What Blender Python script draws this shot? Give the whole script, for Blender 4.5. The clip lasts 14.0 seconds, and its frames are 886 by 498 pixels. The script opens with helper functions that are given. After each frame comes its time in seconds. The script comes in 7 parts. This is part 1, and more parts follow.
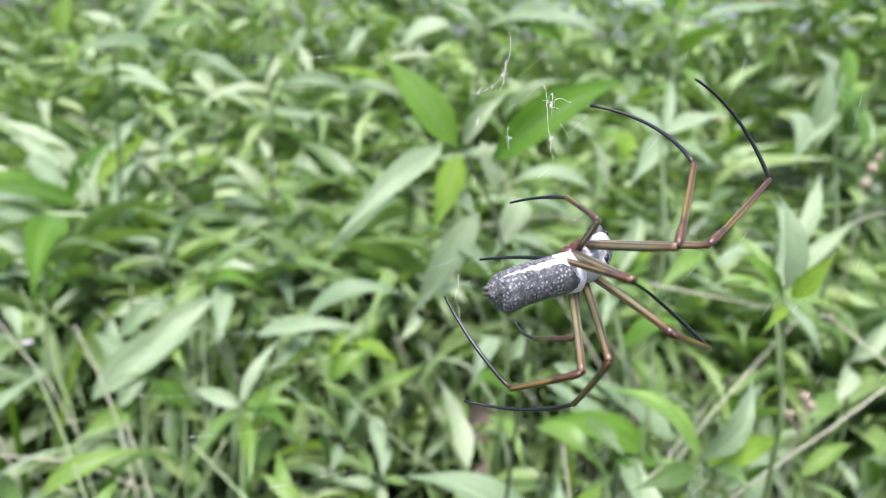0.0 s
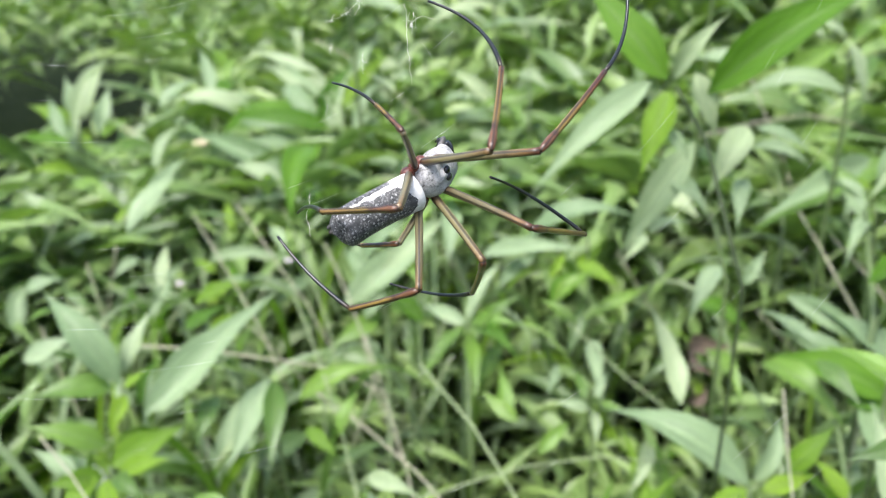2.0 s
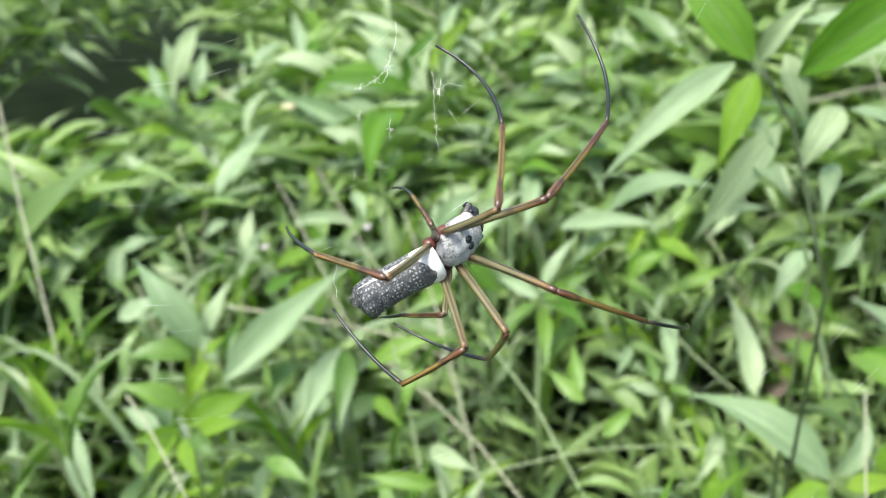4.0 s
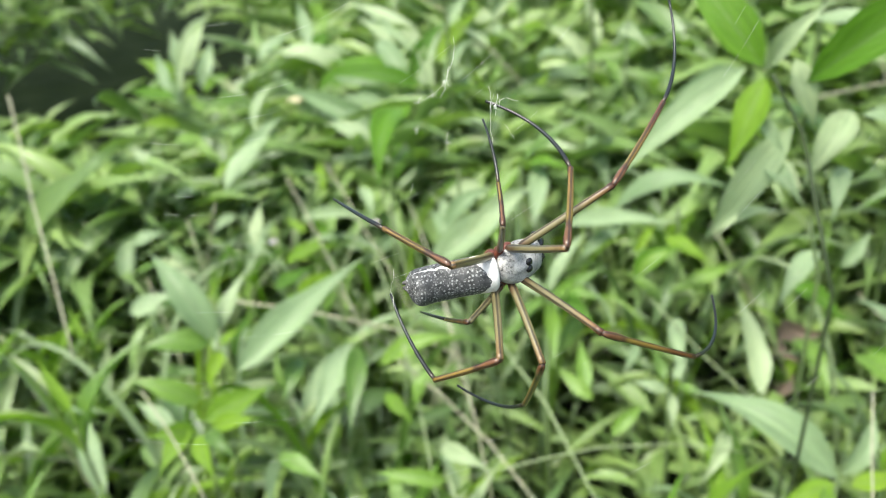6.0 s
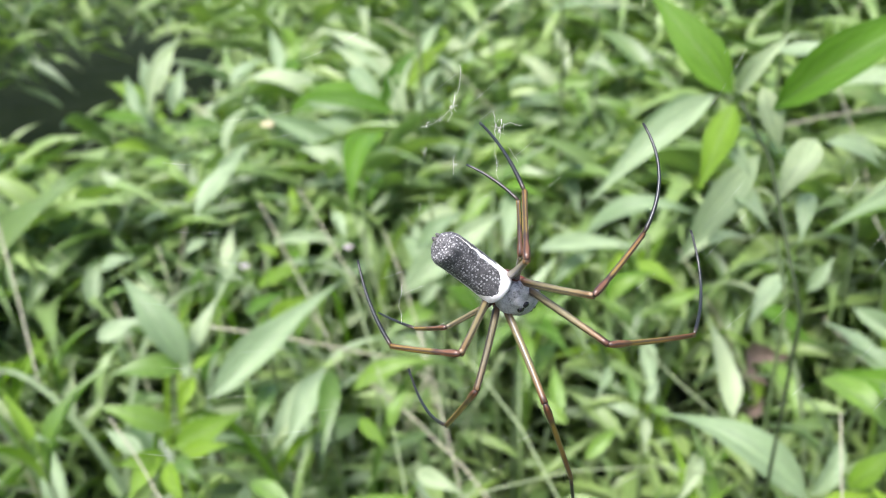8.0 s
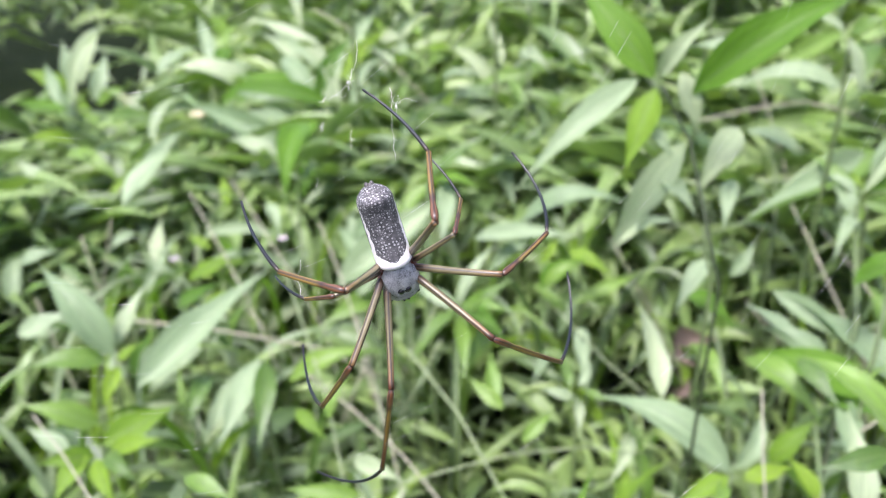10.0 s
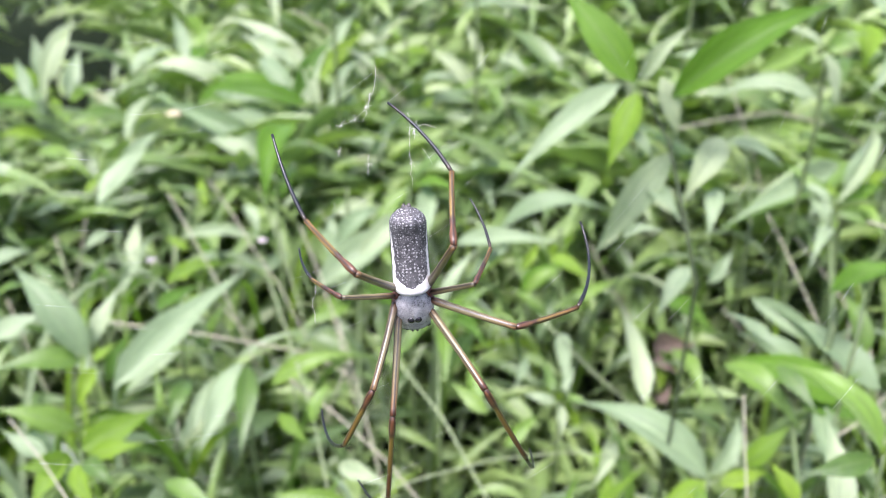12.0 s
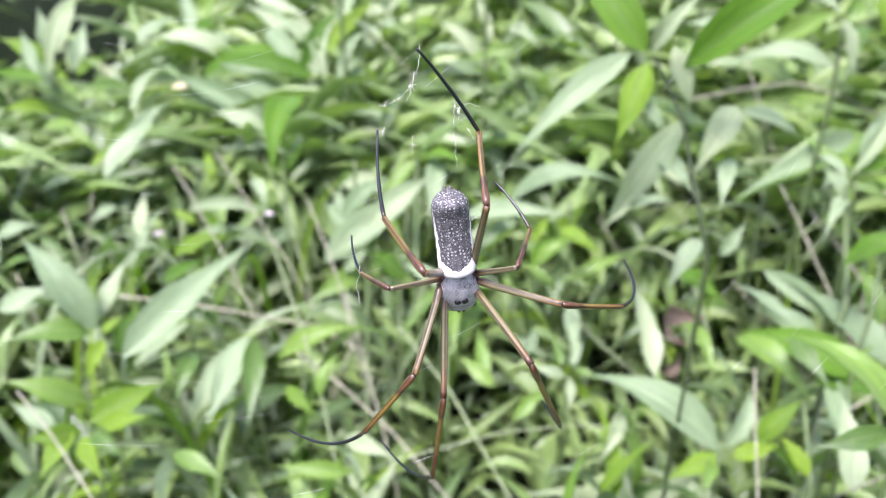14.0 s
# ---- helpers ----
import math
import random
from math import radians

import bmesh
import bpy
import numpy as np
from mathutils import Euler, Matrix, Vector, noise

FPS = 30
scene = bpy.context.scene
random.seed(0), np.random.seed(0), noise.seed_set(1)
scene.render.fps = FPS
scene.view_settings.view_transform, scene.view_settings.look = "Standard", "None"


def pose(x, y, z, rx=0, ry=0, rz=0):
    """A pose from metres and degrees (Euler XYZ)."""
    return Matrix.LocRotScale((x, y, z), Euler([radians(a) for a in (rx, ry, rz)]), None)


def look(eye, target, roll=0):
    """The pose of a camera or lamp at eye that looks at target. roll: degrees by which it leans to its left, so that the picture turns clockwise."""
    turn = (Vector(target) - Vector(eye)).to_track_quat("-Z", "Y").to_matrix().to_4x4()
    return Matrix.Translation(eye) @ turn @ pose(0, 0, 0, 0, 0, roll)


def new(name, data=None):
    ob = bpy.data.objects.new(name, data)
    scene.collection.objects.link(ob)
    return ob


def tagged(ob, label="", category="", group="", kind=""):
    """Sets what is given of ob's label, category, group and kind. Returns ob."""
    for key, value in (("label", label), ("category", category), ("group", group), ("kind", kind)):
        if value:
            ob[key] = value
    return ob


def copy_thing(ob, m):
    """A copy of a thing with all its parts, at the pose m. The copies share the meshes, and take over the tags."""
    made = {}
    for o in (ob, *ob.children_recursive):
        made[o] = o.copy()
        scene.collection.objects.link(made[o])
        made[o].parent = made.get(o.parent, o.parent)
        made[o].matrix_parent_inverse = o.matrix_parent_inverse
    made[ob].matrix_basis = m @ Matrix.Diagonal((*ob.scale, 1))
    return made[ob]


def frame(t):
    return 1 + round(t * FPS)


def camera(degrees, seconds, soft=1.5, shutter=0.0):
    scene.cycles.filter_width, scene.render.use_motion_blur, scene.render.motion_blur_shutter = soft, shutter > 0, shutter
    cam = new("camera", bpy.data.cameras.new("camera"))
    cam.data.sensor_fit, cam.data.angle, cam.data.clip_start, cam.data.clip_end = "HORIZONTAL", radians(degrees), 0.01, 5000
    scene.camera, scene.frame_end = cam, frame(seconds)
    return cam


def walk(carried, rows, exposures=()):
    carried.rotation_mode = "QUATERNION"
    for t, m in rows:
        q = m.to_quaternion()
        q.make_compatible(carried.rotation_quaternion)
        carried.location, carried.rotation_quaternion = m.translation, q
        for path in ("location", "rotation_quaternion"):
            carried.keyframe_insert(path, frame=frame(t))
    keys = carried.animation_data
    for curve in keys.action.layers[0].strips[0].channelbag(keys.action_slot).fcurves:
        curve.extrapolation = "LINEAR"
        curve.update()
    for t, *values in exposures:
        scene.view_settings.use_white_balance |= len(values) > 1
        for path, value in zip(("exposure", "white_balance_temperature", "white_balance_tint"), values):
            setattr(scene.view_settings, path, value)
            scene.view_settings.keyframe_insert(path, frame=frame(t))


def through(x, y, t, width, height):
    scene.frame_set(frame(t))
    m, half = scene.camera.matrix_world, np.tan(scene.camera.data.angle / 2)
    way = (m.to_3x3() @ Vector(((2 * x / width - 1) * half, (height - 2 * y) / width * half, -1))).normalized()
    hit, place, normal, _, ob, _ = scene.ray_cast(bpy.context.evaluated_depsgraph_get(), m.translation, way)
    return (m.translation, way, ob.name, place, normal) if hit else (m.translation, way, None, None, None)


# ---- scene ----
cam = camera(62.00, 14.0, soft=1.05)
cam.data.dof.use_dof, cam.data.dof.focus_distance, cam.data.dof.aperture_fstop = True, 0.138, 17.0
walk(cam, [
    (0, pose(0.0106, -0.0154, 0.7880, 75.26, -4.25, -22.51)),
    (0.5, pose(0.0091, -0.0177, 0.7893, 76.15, -4.23, -21.51)),
    (1, pose(0.0093, -0.0214, 0.7897, 74.39, -3.07, -17.38)),
    (1.5, pose(0.0246, -0.0143, 0.8040, 70.86, 0.24, -9.48)),
    (2, pose(0.0344, -0.0165, 0.8173, 66.70, 2.71, -5.02)),
    (2.5, pose(0.0536, -0.0095, 0.8142, 67.00, 1.87, -3.92)),
    (3, pose(0.0571, -0.0083, 0.8255, 63.12, 3.61, -0.48)),
    (3.5, pose(0.0552, -0.0070, 0.8275, 63.71, 4.53, 1.90)),
    (6, pose(0.0468, -0.0083, 0.8387, 62.78, 4.25, 2.34)),
    (6.5, pose(0.0447, -0.0082, 0.8378, 62.52, 3.28, 1.02)),
    (7, pose(0.0426, -0.0098, 0.8393, 64.40, 3.81, 1.73)),
    (7.5, pose(0.0406, -0.0094, 0.8399, 64.59, 3.64, 1.93)),
    (8, pose(0.0422, -0.0109, 0.8385, 64.67, 3.10, 0.20)),
    (8.5, pose(0.0447, -0.0133, 0.8371, 64.26, 2.65, -1.64)),
    (9, pose(0.0442, -0.0165, 0.8360, 64.74, 1.97, -3.91)),
    (11.5, pose(0.0329, -0.0096, 0.8337, 62.87, 0.76, -5.08)),
    (12, pose(0.0300, -0.0130, 0.8364, 64.27, -0.18, -6.31)),
    (12.5, pose(0.0311, -0.0103, 0.8347, 62.88, 0.04, -6.02)),
    (13, pose(0.0341, -0.0089, 0.8321, 61.94, 0.40, -5.79)),
    (13.5, pose(0.0352, -0.0086, 0.8326, 61.59, 0.95, -4.69)),
    (14, pose(0.0323, -0.0085, 0.8316, 62.34, 0.21, -5.66)),
], exposures=[(0, 1.26, 5880, 21), (1.2, 1.21, 6050, 11), (2.5, 1.23, 6120, 11), (3.5, 1.27, 6180, 6), (6.5, 1.22, 6500, 2), (7.7, 1.29, 6200, 12), (9.0, 1.36, 5980, 23), (12.5, 1.44, 5930, 26), (14.0, 1.5, 5900, 28)])

# ---- light: bright haze, soft high sun ----
SUN_UP, SUN_TURN = 66, 215
world = bpy.data.worlds.new("sky")
scene.world = world
world.use_nodes = True
wn = world.node_tree.nodes
sky = wn.new("ShaderNodeTexSky")
sky.sky_type, sky.sun_disc = "NISHITA", False
sky.sun_elevation, sky.sun_rotation = radians(SUN_UP), radians(SUN_TURN % 360)
sky.air_density, sky.dust_density, sky.ozone_density = 1.0, 4.0, 1.0
world.node_tree.links.new(sky.outputs[0], wn["Background"].inputs[0])
wn["Background"].inputs[1].default_value = 0.13
sun = new("sun", bpy.data.lights.new("sun", "SUN"))
sun.data.energy, sun.data.angle, sun.data.color = 2.75, radians(20), (1.0, 0.97, 0.92)
SUN_WAY = Vector((math.cos(radians(SUN_UP)) * math.sin(radians(SUN_TURN)), math.cos(radians(SUN_UP)) * math.cos(radians(SUN_TURN)), math.sin(radians(SUN_UP))))
sun.matrix_world = look(SUN_WAY * 20, (0, 0, 0))

# ---- materials ----
def material(name, rough=0.5, spec=0.5):
    m = bpy.data.materials.new(name)
    m.use_nodes = True
    nt = m.node_tree
    b = nt.nodes["Principled BSDF"]
    b.inputs["Roughness"].default_value = rough
    b.inputs["Specular IOR Level"].default_value = spec
    return m, nt, b


def node(nt, kind, *links):
    n = nt.nodes.new(kind)
    for socket, source in links:
        nt.links.new(source, n.inputs[socket])
    return n


def maths(nt, op, a, b=None):
    n = nt.nodes.new("ShaderNodeMath")
    n.operation = op
    for i, v in enumerate((a, b)):
        if v is None:
            continue
        if isinstance(v, (int, float)):
            n.inputs[i].default_value = v
        else:
            nt.links.new(v, n.inputs[i])
    return n.outputs[0]


def ramp(nt, source, *stops):
    n = nt.nodes.new("ShaderNodeValToRGB")
    nt.links.new(source, n.inputs[0])
    e = n.color_ramp.elements
    while len(e) < len(stops):
        e.new(0.5)
    for el, (p, c) in zip(e, stops):
        el.position, el.color = p, (*c, 1) if len(c) == 3 else c
    return n.outputs[0]


def blend(nt, fac, a, b, how="MIX"):
    n = nt.nodes.new("ShaderNodeMix")
    n.data_type, n.blend_type = "RGBA", how
    for i, v in ((0, fac), (6, a), (7, b)):
        if isinstance(v, (int, float)):
            n.inputs[i].default_value = v
        elif isinstance(v, tuple):
            n.inputs[i].default_value = (*v, 1)
        else:
            nt.links.new(v, n.inputs[i])
    return n.outputs[2]


def grain(nt, scale, detail=3.0, coords=None, rough=0.55):
    n = nt.nodes.new("ShaderNodeTexNoise")
    n.inputs["Scale"].default_value, n.inputs["Detail"].default_value, n.inputs["Roughness"].default_value = scale, detail, rough
    if coords is not None:
        nt.links.new(coords, n.inputs["Vector"])
    return n.outputs[0]


def bump(nt, b, height, strength, distance):
    n = nt.nodes.new("ShaderNodeBump")
    n.inputs["Strength"].default_value, n.inputs["Distance"].default_value = strength, distance
    nt.links.new(height, n.inputs["Height"])
    nt.links.new(n.outputs[0], b.inputs["Normal"])


def leaf_material(name, young, old, single, rough=0.36, gloss=0.75, through=0.27):
    """A leaf blade: UV runs along (u) and across (v) it; single: each leaf is an object, else an island of one mesh."""
    m, nt, b = material(name, rough, gloss)
    uv = node(nt, "ShaderNodeTexCoord").outputs["UV"]
    sep = node(nt, "ShaderNodeSeparateXYZ", (0, uv))
    u, v = sep.outputs[0], sep.outputs[1]
    chance = node(nt, "ShaderNodeObjectInfo").outputs["Random"] if single else node(nt, "ShaderNodeNewGeometry").outputs["Random Per Island"]
    side = maths(nt, "ABSOLUTE", maths(nt, "SUBTRACT", v, 0.5))
    rib = maths(nt, "LESS_THAN", side, 0.035)
    wave = maths(nt, "SINE", maths(nt, "MULTIPLY", maths(nt, "SUBTRACT", u, maths(nt, "MULTIPLY", side, 0.45)), 62.0))
    vein = maths(nt, "GREATER_THAN", wave, 0.93)
    pos = node(nt, "ShaderNodeTexCoord").outputs["Object" if single else "Generated"]
    blot = grain(nt, 7.0 if single else 40.0, 4.0, pos)
    # fine streaks that run along the blade
    long = node(nt, "ShaderNodeCombineXYZ", (0, maths(nt, "MULTIPLY", u, 2.5)), (1, maths(nt, "MULTIPLY", v, 16.0)), (2, maths(nt, "MULTIPLY", chance, 40.0)))
    streak = grain(nt, 1.0, 3.0, long.outputs[0])
    fac = maths(nt, "ADD", maths(nt, "MULTIPLY", chance, 0.75), maths(nt, "MULTIPLY", blot, 0.3))
    col = ramp(nt, fac, (0.05, old), (0.55, young), (1.0, tuple(min(1, c * k) for c, k in zip(young, (1.25, 1.12, 1.1)))))
    pale = tuple(c * 0.45 + k for c, k in zip(young, (0.10, 0.14, 0.06)))
    col = blend(nt, maths(nt, "MULTIPLY", maths(nt, "MAXIMUM", rib, maths(nt, "MULTIPLY", vein, 0.35)), 0.5), col, pale)
    col = blend(nt, 0.75, col, ramp(nt, streak, (0.3, (0.6, 0.62, 0.6)), (0.7, (1.25, 1.22, 1.3))), "MULTIPLY")
    spot = maths(nt, "GREATER_THAN", grain(nt, 23.0 if single else 120.0, 2.0, pos), 0.69)
    col = blend(nt, maths(nt, "MULTIPLY", spot, 0.35), col, (0.16, 0.13, 0.05))
    nt.links.new(col, b.inputs["Base Color"])
    nt.links.new(maths(nt, "ADD", rough - 0.08, maths(nt, "MULTIPLY", blot, 0.2)), b.inputs["Roughness"])
    b.inputs["Sheen Weight"].default_value, b.inputs["Sheen Roughness"].default_value = 0.12, 0.5
    relief = maths(nt, "SUBTRACT", maths(nt, "MULTIPLY", blot, 0.5), maths(nt, "ADD", maths(nt, "MULTIPLY", rib, 1.0), maths(nt, "MULTIPLY", vein, 0.6)))
    bump(nt, b, relief, 0.8, 0.002)
    tr = node(nt, "ShaderNodeBsdfTranslucent", (0, blend(nt, 1.0, col, (1.0, 1.2, 0.35), "MULTIPLY")))
    mix = node(nt, "ShaderNodeMixShader", (1, b.outputs[0]), (2, tr.outputs[0]))
    mix.inputs[0].default_value = through
    nt.links.new(mix.outputs[0], nt.nodes["Material Output"].inputs[0])
    return m


def plain_material(name, a, b2, scale, rough=0.5, relief=0.3, spec=0.4, depth=0.0006, space="Object"):
    m, nt, b = material(name, rough, spec)
    pos = node(nt, "ShaderNodeTexCoord").outputs[space]
    g = grain(nt, scale, 5.0, pos)
    big = grain(nt, scale * 0.17, 2.0, pos)
    col = ramp(nt, maths(nt, "ADD", maths(nt, "MULTIPLY", g, 0.6), maths(nt, "MULTIPLY", big, 0.4)), (0.3, a), (0.7, b2))
    nt.links.new(col, b.inputs["Base Color"])
    nt.links.new(maths(nt, "ADD", rough - 0.1, maths(nt, "MULTIPLY", g, 0.2)), b.inputs["Roughness"])
    bump(nt, b, g, relief, depth)
    return m


LEAF = leaf_material("herb_leaf", (0.128, 0.245, 0.022), (0.05, 0.112, 0.013), True, 0.44, 0.6)
# pale greyed green: the sky's sheen on the blades is painted into the colour
LEAF_PALE = leaf_material("sky_sheen_leaf", (0.278, 0.373, 0.193), (0.142, 0.228, 0.093), True, 0.5, 0.45)
LEAF_DEEP = leaf_material("deep_green_leaf", (0.085, 0.2, 0.008), (0.048, 0.125, 0.008), True, 0.56, 0.25, 0.36)
# bright yellow-green base colour imitates light shining through the blade
LEAF_LIT = leaf_material("lit_through_leaf", (0.17, 0.305, 0.014), (0.11, 0.22, 0.01), True, 0.55, 0.3, 0.4)
LEAF_MASS = leaf_material("massed_leaf", (0.2, 0.313, 0.077), (0.03, 0.08, 0.013), False, 0.45)
STEM = plain_material("green_stem", (0.05, 0.09, 0.025), (0.12, 0.16, 0.06), 160, 0.5)
STEM_DARK = plain_material("purple_brown_stem", (0.02, 0.035, 0.012), (0.05, 0.07, 0.025), 160, 0.5)
STRAW = plain_material("dry_straw", (0.22, 0.215, 0.135), (0.4, 0.385, 0.27), 220, 0.65)
STRAW_GREEN = plain_material("green_straw", (0.14, 0.19, 0.08), (0.28, 0.33, 0.17), 220, 0.55)
DEAD = plain_material("dead_leaf", (0.07, 0.05, 0.032), (0.25, 0.185, 0.13), 90, 0.8, 0.6)
PETAL = plain_material("cream_petal", (0.45, 0.38, 0.2), (0.62, 0.55, 0.38), 140, 0.6)
PETAL_PINK = plain_material("pale_lilac_petal", (0.42, 0.34, 0.4), (0.6, 0.53, 0.57), 140, 0.6)
PETAL_RED = plain_material("salmon_petal", (0.55, 0.16, 0.13), (0.75, 0.3, 0.25), 140, 0.6)
SEED = plain_material("seed_head", (0.2, 0.15, 0.095), (0.42, 0.33, 0.23), 300, 0.75, 0.7)
# near-black green: the shade between the plants is put into the soil's colour
SOIL = plain_material("shade_dark_soil", (0.005, 0.009, 0.003), (0.017, 0.026, 0.009), 45, 0.95, 0.9, 0.05, 0.01)
SILK = plain_material("silk", (0.66, 0.67, 0.64), (0.85, 0.85, 0.82), 800, 0.3, 0.1, 0.6)
HUSK = plain_material("web_debris", (0.5, 0.5, 0.4), (0.82, 0.82, 0.72), 900, 0.7, 0.6)

# ---- mesh helpers ----
def part(name, bm, mat, parent, label=""):
    me = bpy.data.meshes.new(name)
    bm.to_mesh(me)
    bm.free()
    for m in mat if isinstance(mat, (list, tuple)) else (mat,):
        me.materials.append(m)
    for f in me.polygons:
        f.use_smooth = True
    ob = new(name, me)
    ob.parent = parent
    if label:
        ob["label"] = label
    return ob


def share(name, me, parent, m, label=""):
    ob = new(name, me)
    ob.parent = parent
    ob.matrix_basis = m
    if label:
        ob["label"] = label
    return ob


def tube(bm, path, radii, sides=8, squash=1.0):
    """A closed tapered tube along a list of points."""
    path = [Vector(p) for p in path]
    up = Vector((0, 0, 1))
    if abs((path[-1] - path[0]).normalized().z) > 0.9:
        up = Vector((0, 1, 0))
    rings = []
    for i, p in enumerate(path):
        d = (path[min(i + 1, len(path) - 1)] - path[max(i - 1, 0)]).normalized()
        a = d.cross(up).normalized()
        b = a.cross(d)
        rings.append([bm.verts.new(p + (a * math.cos(k * math.tau / sides) + b * math.sin(k * math.tau / sides) * squash) * radii[i]) for k in range(sides)])
    for r, s in zip(rings, rings[1:]):
        for k in range(sides):
            bm.faces.new((r[k], r[(k + 1) % sides], s[(k + 1) % sides], s[k]))
    bm.faces.new(rings[0][::-1])
    bm.faces.new(rings[-1])
    return bm


def ellipsoid(bm, centre, size, u=20, v=12, turn=None):
    """A round body; returns its vertices for shaping."""
    m = Matrix.Translation(centre) @ (turn or Matrix.Identity(4)) @ Matrix.Diagonal((*size, 1))
    return bmesh.ops.create_uvsphere(bm, u_segments=u, v_segments=v, radius=1, matrix=m)["verts"]

# ---- ground ----
def ground():
    bm = bmesh.new()
    n, size = 70, 3.2
    grid = [[bm.verts.new((-size + 2 * size * i / n, -1.4 + 6.4 * j / n, 0.03 * noise.noise((i * 0.35, j * 0.35, 0)))) for i in range(n + 1)] for j in range(n + 1)]
    for j in range(n):
        for i in range(n):
            bm.faces.new((grid[j][i], grid[j][i + 1], grid[j + 1][i + 1], grid[j + 1][i]))
    far = [bm.verts.new((x, y, 0)) for x, y in ((-90, -60), (90, -60), (90, 150), (-90, 150))]
    edge = [(grid[0][0], grid[0][n]), (grid[0][n], grid[n][n]), (grid[n][n], grid[n][0]), (grid[n][0], grid[0][0])]
    sides = [grid[0], [row[n] for row in grid], grid[n][::-1], [row[0] for row in grid][::-1]]
    for k, line in enumerate(sides):
        a, b = far[k], far[(k + 1) % 4]
        bm.faces.new([a, b] + line[::-1])
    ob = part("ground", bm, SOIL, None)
    tagged(ob, "soil under the low green plants, its colour darkened for their shade", "ground", kind="structure")


# ---- leaves ----
def leaf_mesh(name, arch, fold, twist, shape, mat, along=10, across=4, wavy=0.0):
    """A lance-shaped blade from (0,0,0) to (1,0,0), one unit wide at most, with a fold along its midrib."""
    verts, faces, uvs = [], [], []
    peak = 0.31
    rear = shape * 1.08 * (1 - peak) / peak
    for i in range(along + 1):
        u = i / along
        w = 0.5 * (u / peak) ** (shape * 1.08) * ((1 - u) / (1 - peak)) ** rear + 0.012 * (1 - u)
        a = twist * (u - 0.5)
        for j in range(across + 1):
            s = (j / across - 0.5) * 2
            y = s * w
            z = abs(s) * w * fold + arch * 4 * u * (1 - u) + wavy * math.sin(u * 17 + s * 2) * abs(s) * w
            verts.append((u, y * math.cos(a) - (z * 0.15) * math.sin(a), z * 0.25 + y * math.sin(a) * 0.25))
            uvs.append((u, j / across))
    for i in range(along):
        for j in range(across):
            k = i * (across + 1) + j
            faces.append((k, k + across + 1, k + across + 2, k + 1))
    me = bpy.data.meshes.new(name)
    me.from_pydata(verts, [], faces)
    layer = me.uv_layers.new(name="UVMap")
    for loop in me.loops:
        layer.data[loop.index].uv = uvs[loop.vertex_index]
    me.materials.append(mat)
    for f in me.polygons:
        f.use_smooth = True
    return me


SHAPES = [(0.5, 0.35, 0.3, 0.85, 0.05), (0.75, 0.5, -0.5, 0.78, 0.1), (0.3, 0.25, 0.7, 0.9, 0.12), (0.9, 0.6, 0.2, 0.8, 0.06), (0.15, 0.45, -0.9, 0.86, 0.1)]
BLADES = {m.name: [leaf_mesh("leaf", a, f, t, s, m, wavy=w) for a, f, t, s, w in SHAPES] for m in (LEAF, LEAF_PALE, LEAF_DEEP, LEAF_LIT)}
TONES = {"g": LEAF.name, "p": LEAF_PALE.name, "d": LEAF_DEEP.name, "y": LEAF_LIT.name}
rnd = random.Random(7)
GAPS = [(-0.57, 1.46, 0.17), (-0.45, 1.3, 0.07), (0.1, 0.395, 0.06), (1.15, 0.95, 0.13), (1.45, 1.2, 0.2), (0.156, 0.484, 0.062), (0.259, 0.539, 0.070), (0.122, 0.533, 0.062), (0.167, 0.419, 0.056), (0.114, 0.430, 0.056), (0.265, 0.487, 0.062), (-0.95, 1.65, 0.55), (-0.974, 2.017, 0.222), (0.333, 0.583, 0.061), (1.187, 1.129, 0.114), (0.134, 0.555, 0.122), (0.056, 0.482, 0.082), (0.299, 0.633, 0.076), (0.187, 0.476, 0.058), (-0.430, 0.988, 0.095), (-0.66, 1.22, 0.17), (-0.542, 1.340, 0.118), (-0.865, 1.792, 0.218), (-0.939, 2.215, 0.282), (0.463, 0.666, 0.064), (-0.505, 1.757, 0.110)]


def in_gap(x, y, wide=1.0):
    """True in the small openings of the thicket where the dark ground shows."""
    return any(math.hypot(x - a, y - b) < r * wide for a, b, r in GAPS)



def bank(x, y):
    """How much higher the growth stands at a place than beside the spider: it climbs away from it, most of all towards +x."""
    r, way = math.hypot(x, y), math.degrees(math.atan2(x, y))
    return max(0, r - 1.15) * (0.1 + 0.37 * min(1, max(0, (way + 8) / 26)))


def leaf_pose(base, tip, width, facing):
    """Axes of a blade from base to tip whose upper face turns towards facing."""
    base, tip = Vector(base), Vector(tip)
    x = tip - base
    length = x.length
    x.normalize()
    z = Vector(facing)
    z = (z - x * z.dot(x)).normalized()
    y = z.cross(x)
    return Matrix(((x.x * length, y.x * width, z.x * length, base.x), (x.y * length, y.y * width, z.y * length, base.y),
                   (x.z * length, y.z * width, z.z * length, base.z), (0, 0, 0, 1)))


def stem_mesh(bm, path, r0, r1):
    pts = [Vector(p) for p in path]
    fine = []
    for a, b in zip(pts, pts[1:]):
        fine += [a.lerp(b, k / 3) for k in range(3)]
    fine.append(pts[-1])
    n = len(fine) - 1
    return tube(bm, fine, [r0 + (r1 - r0) * i / n for i in range(n + 1)], 7)


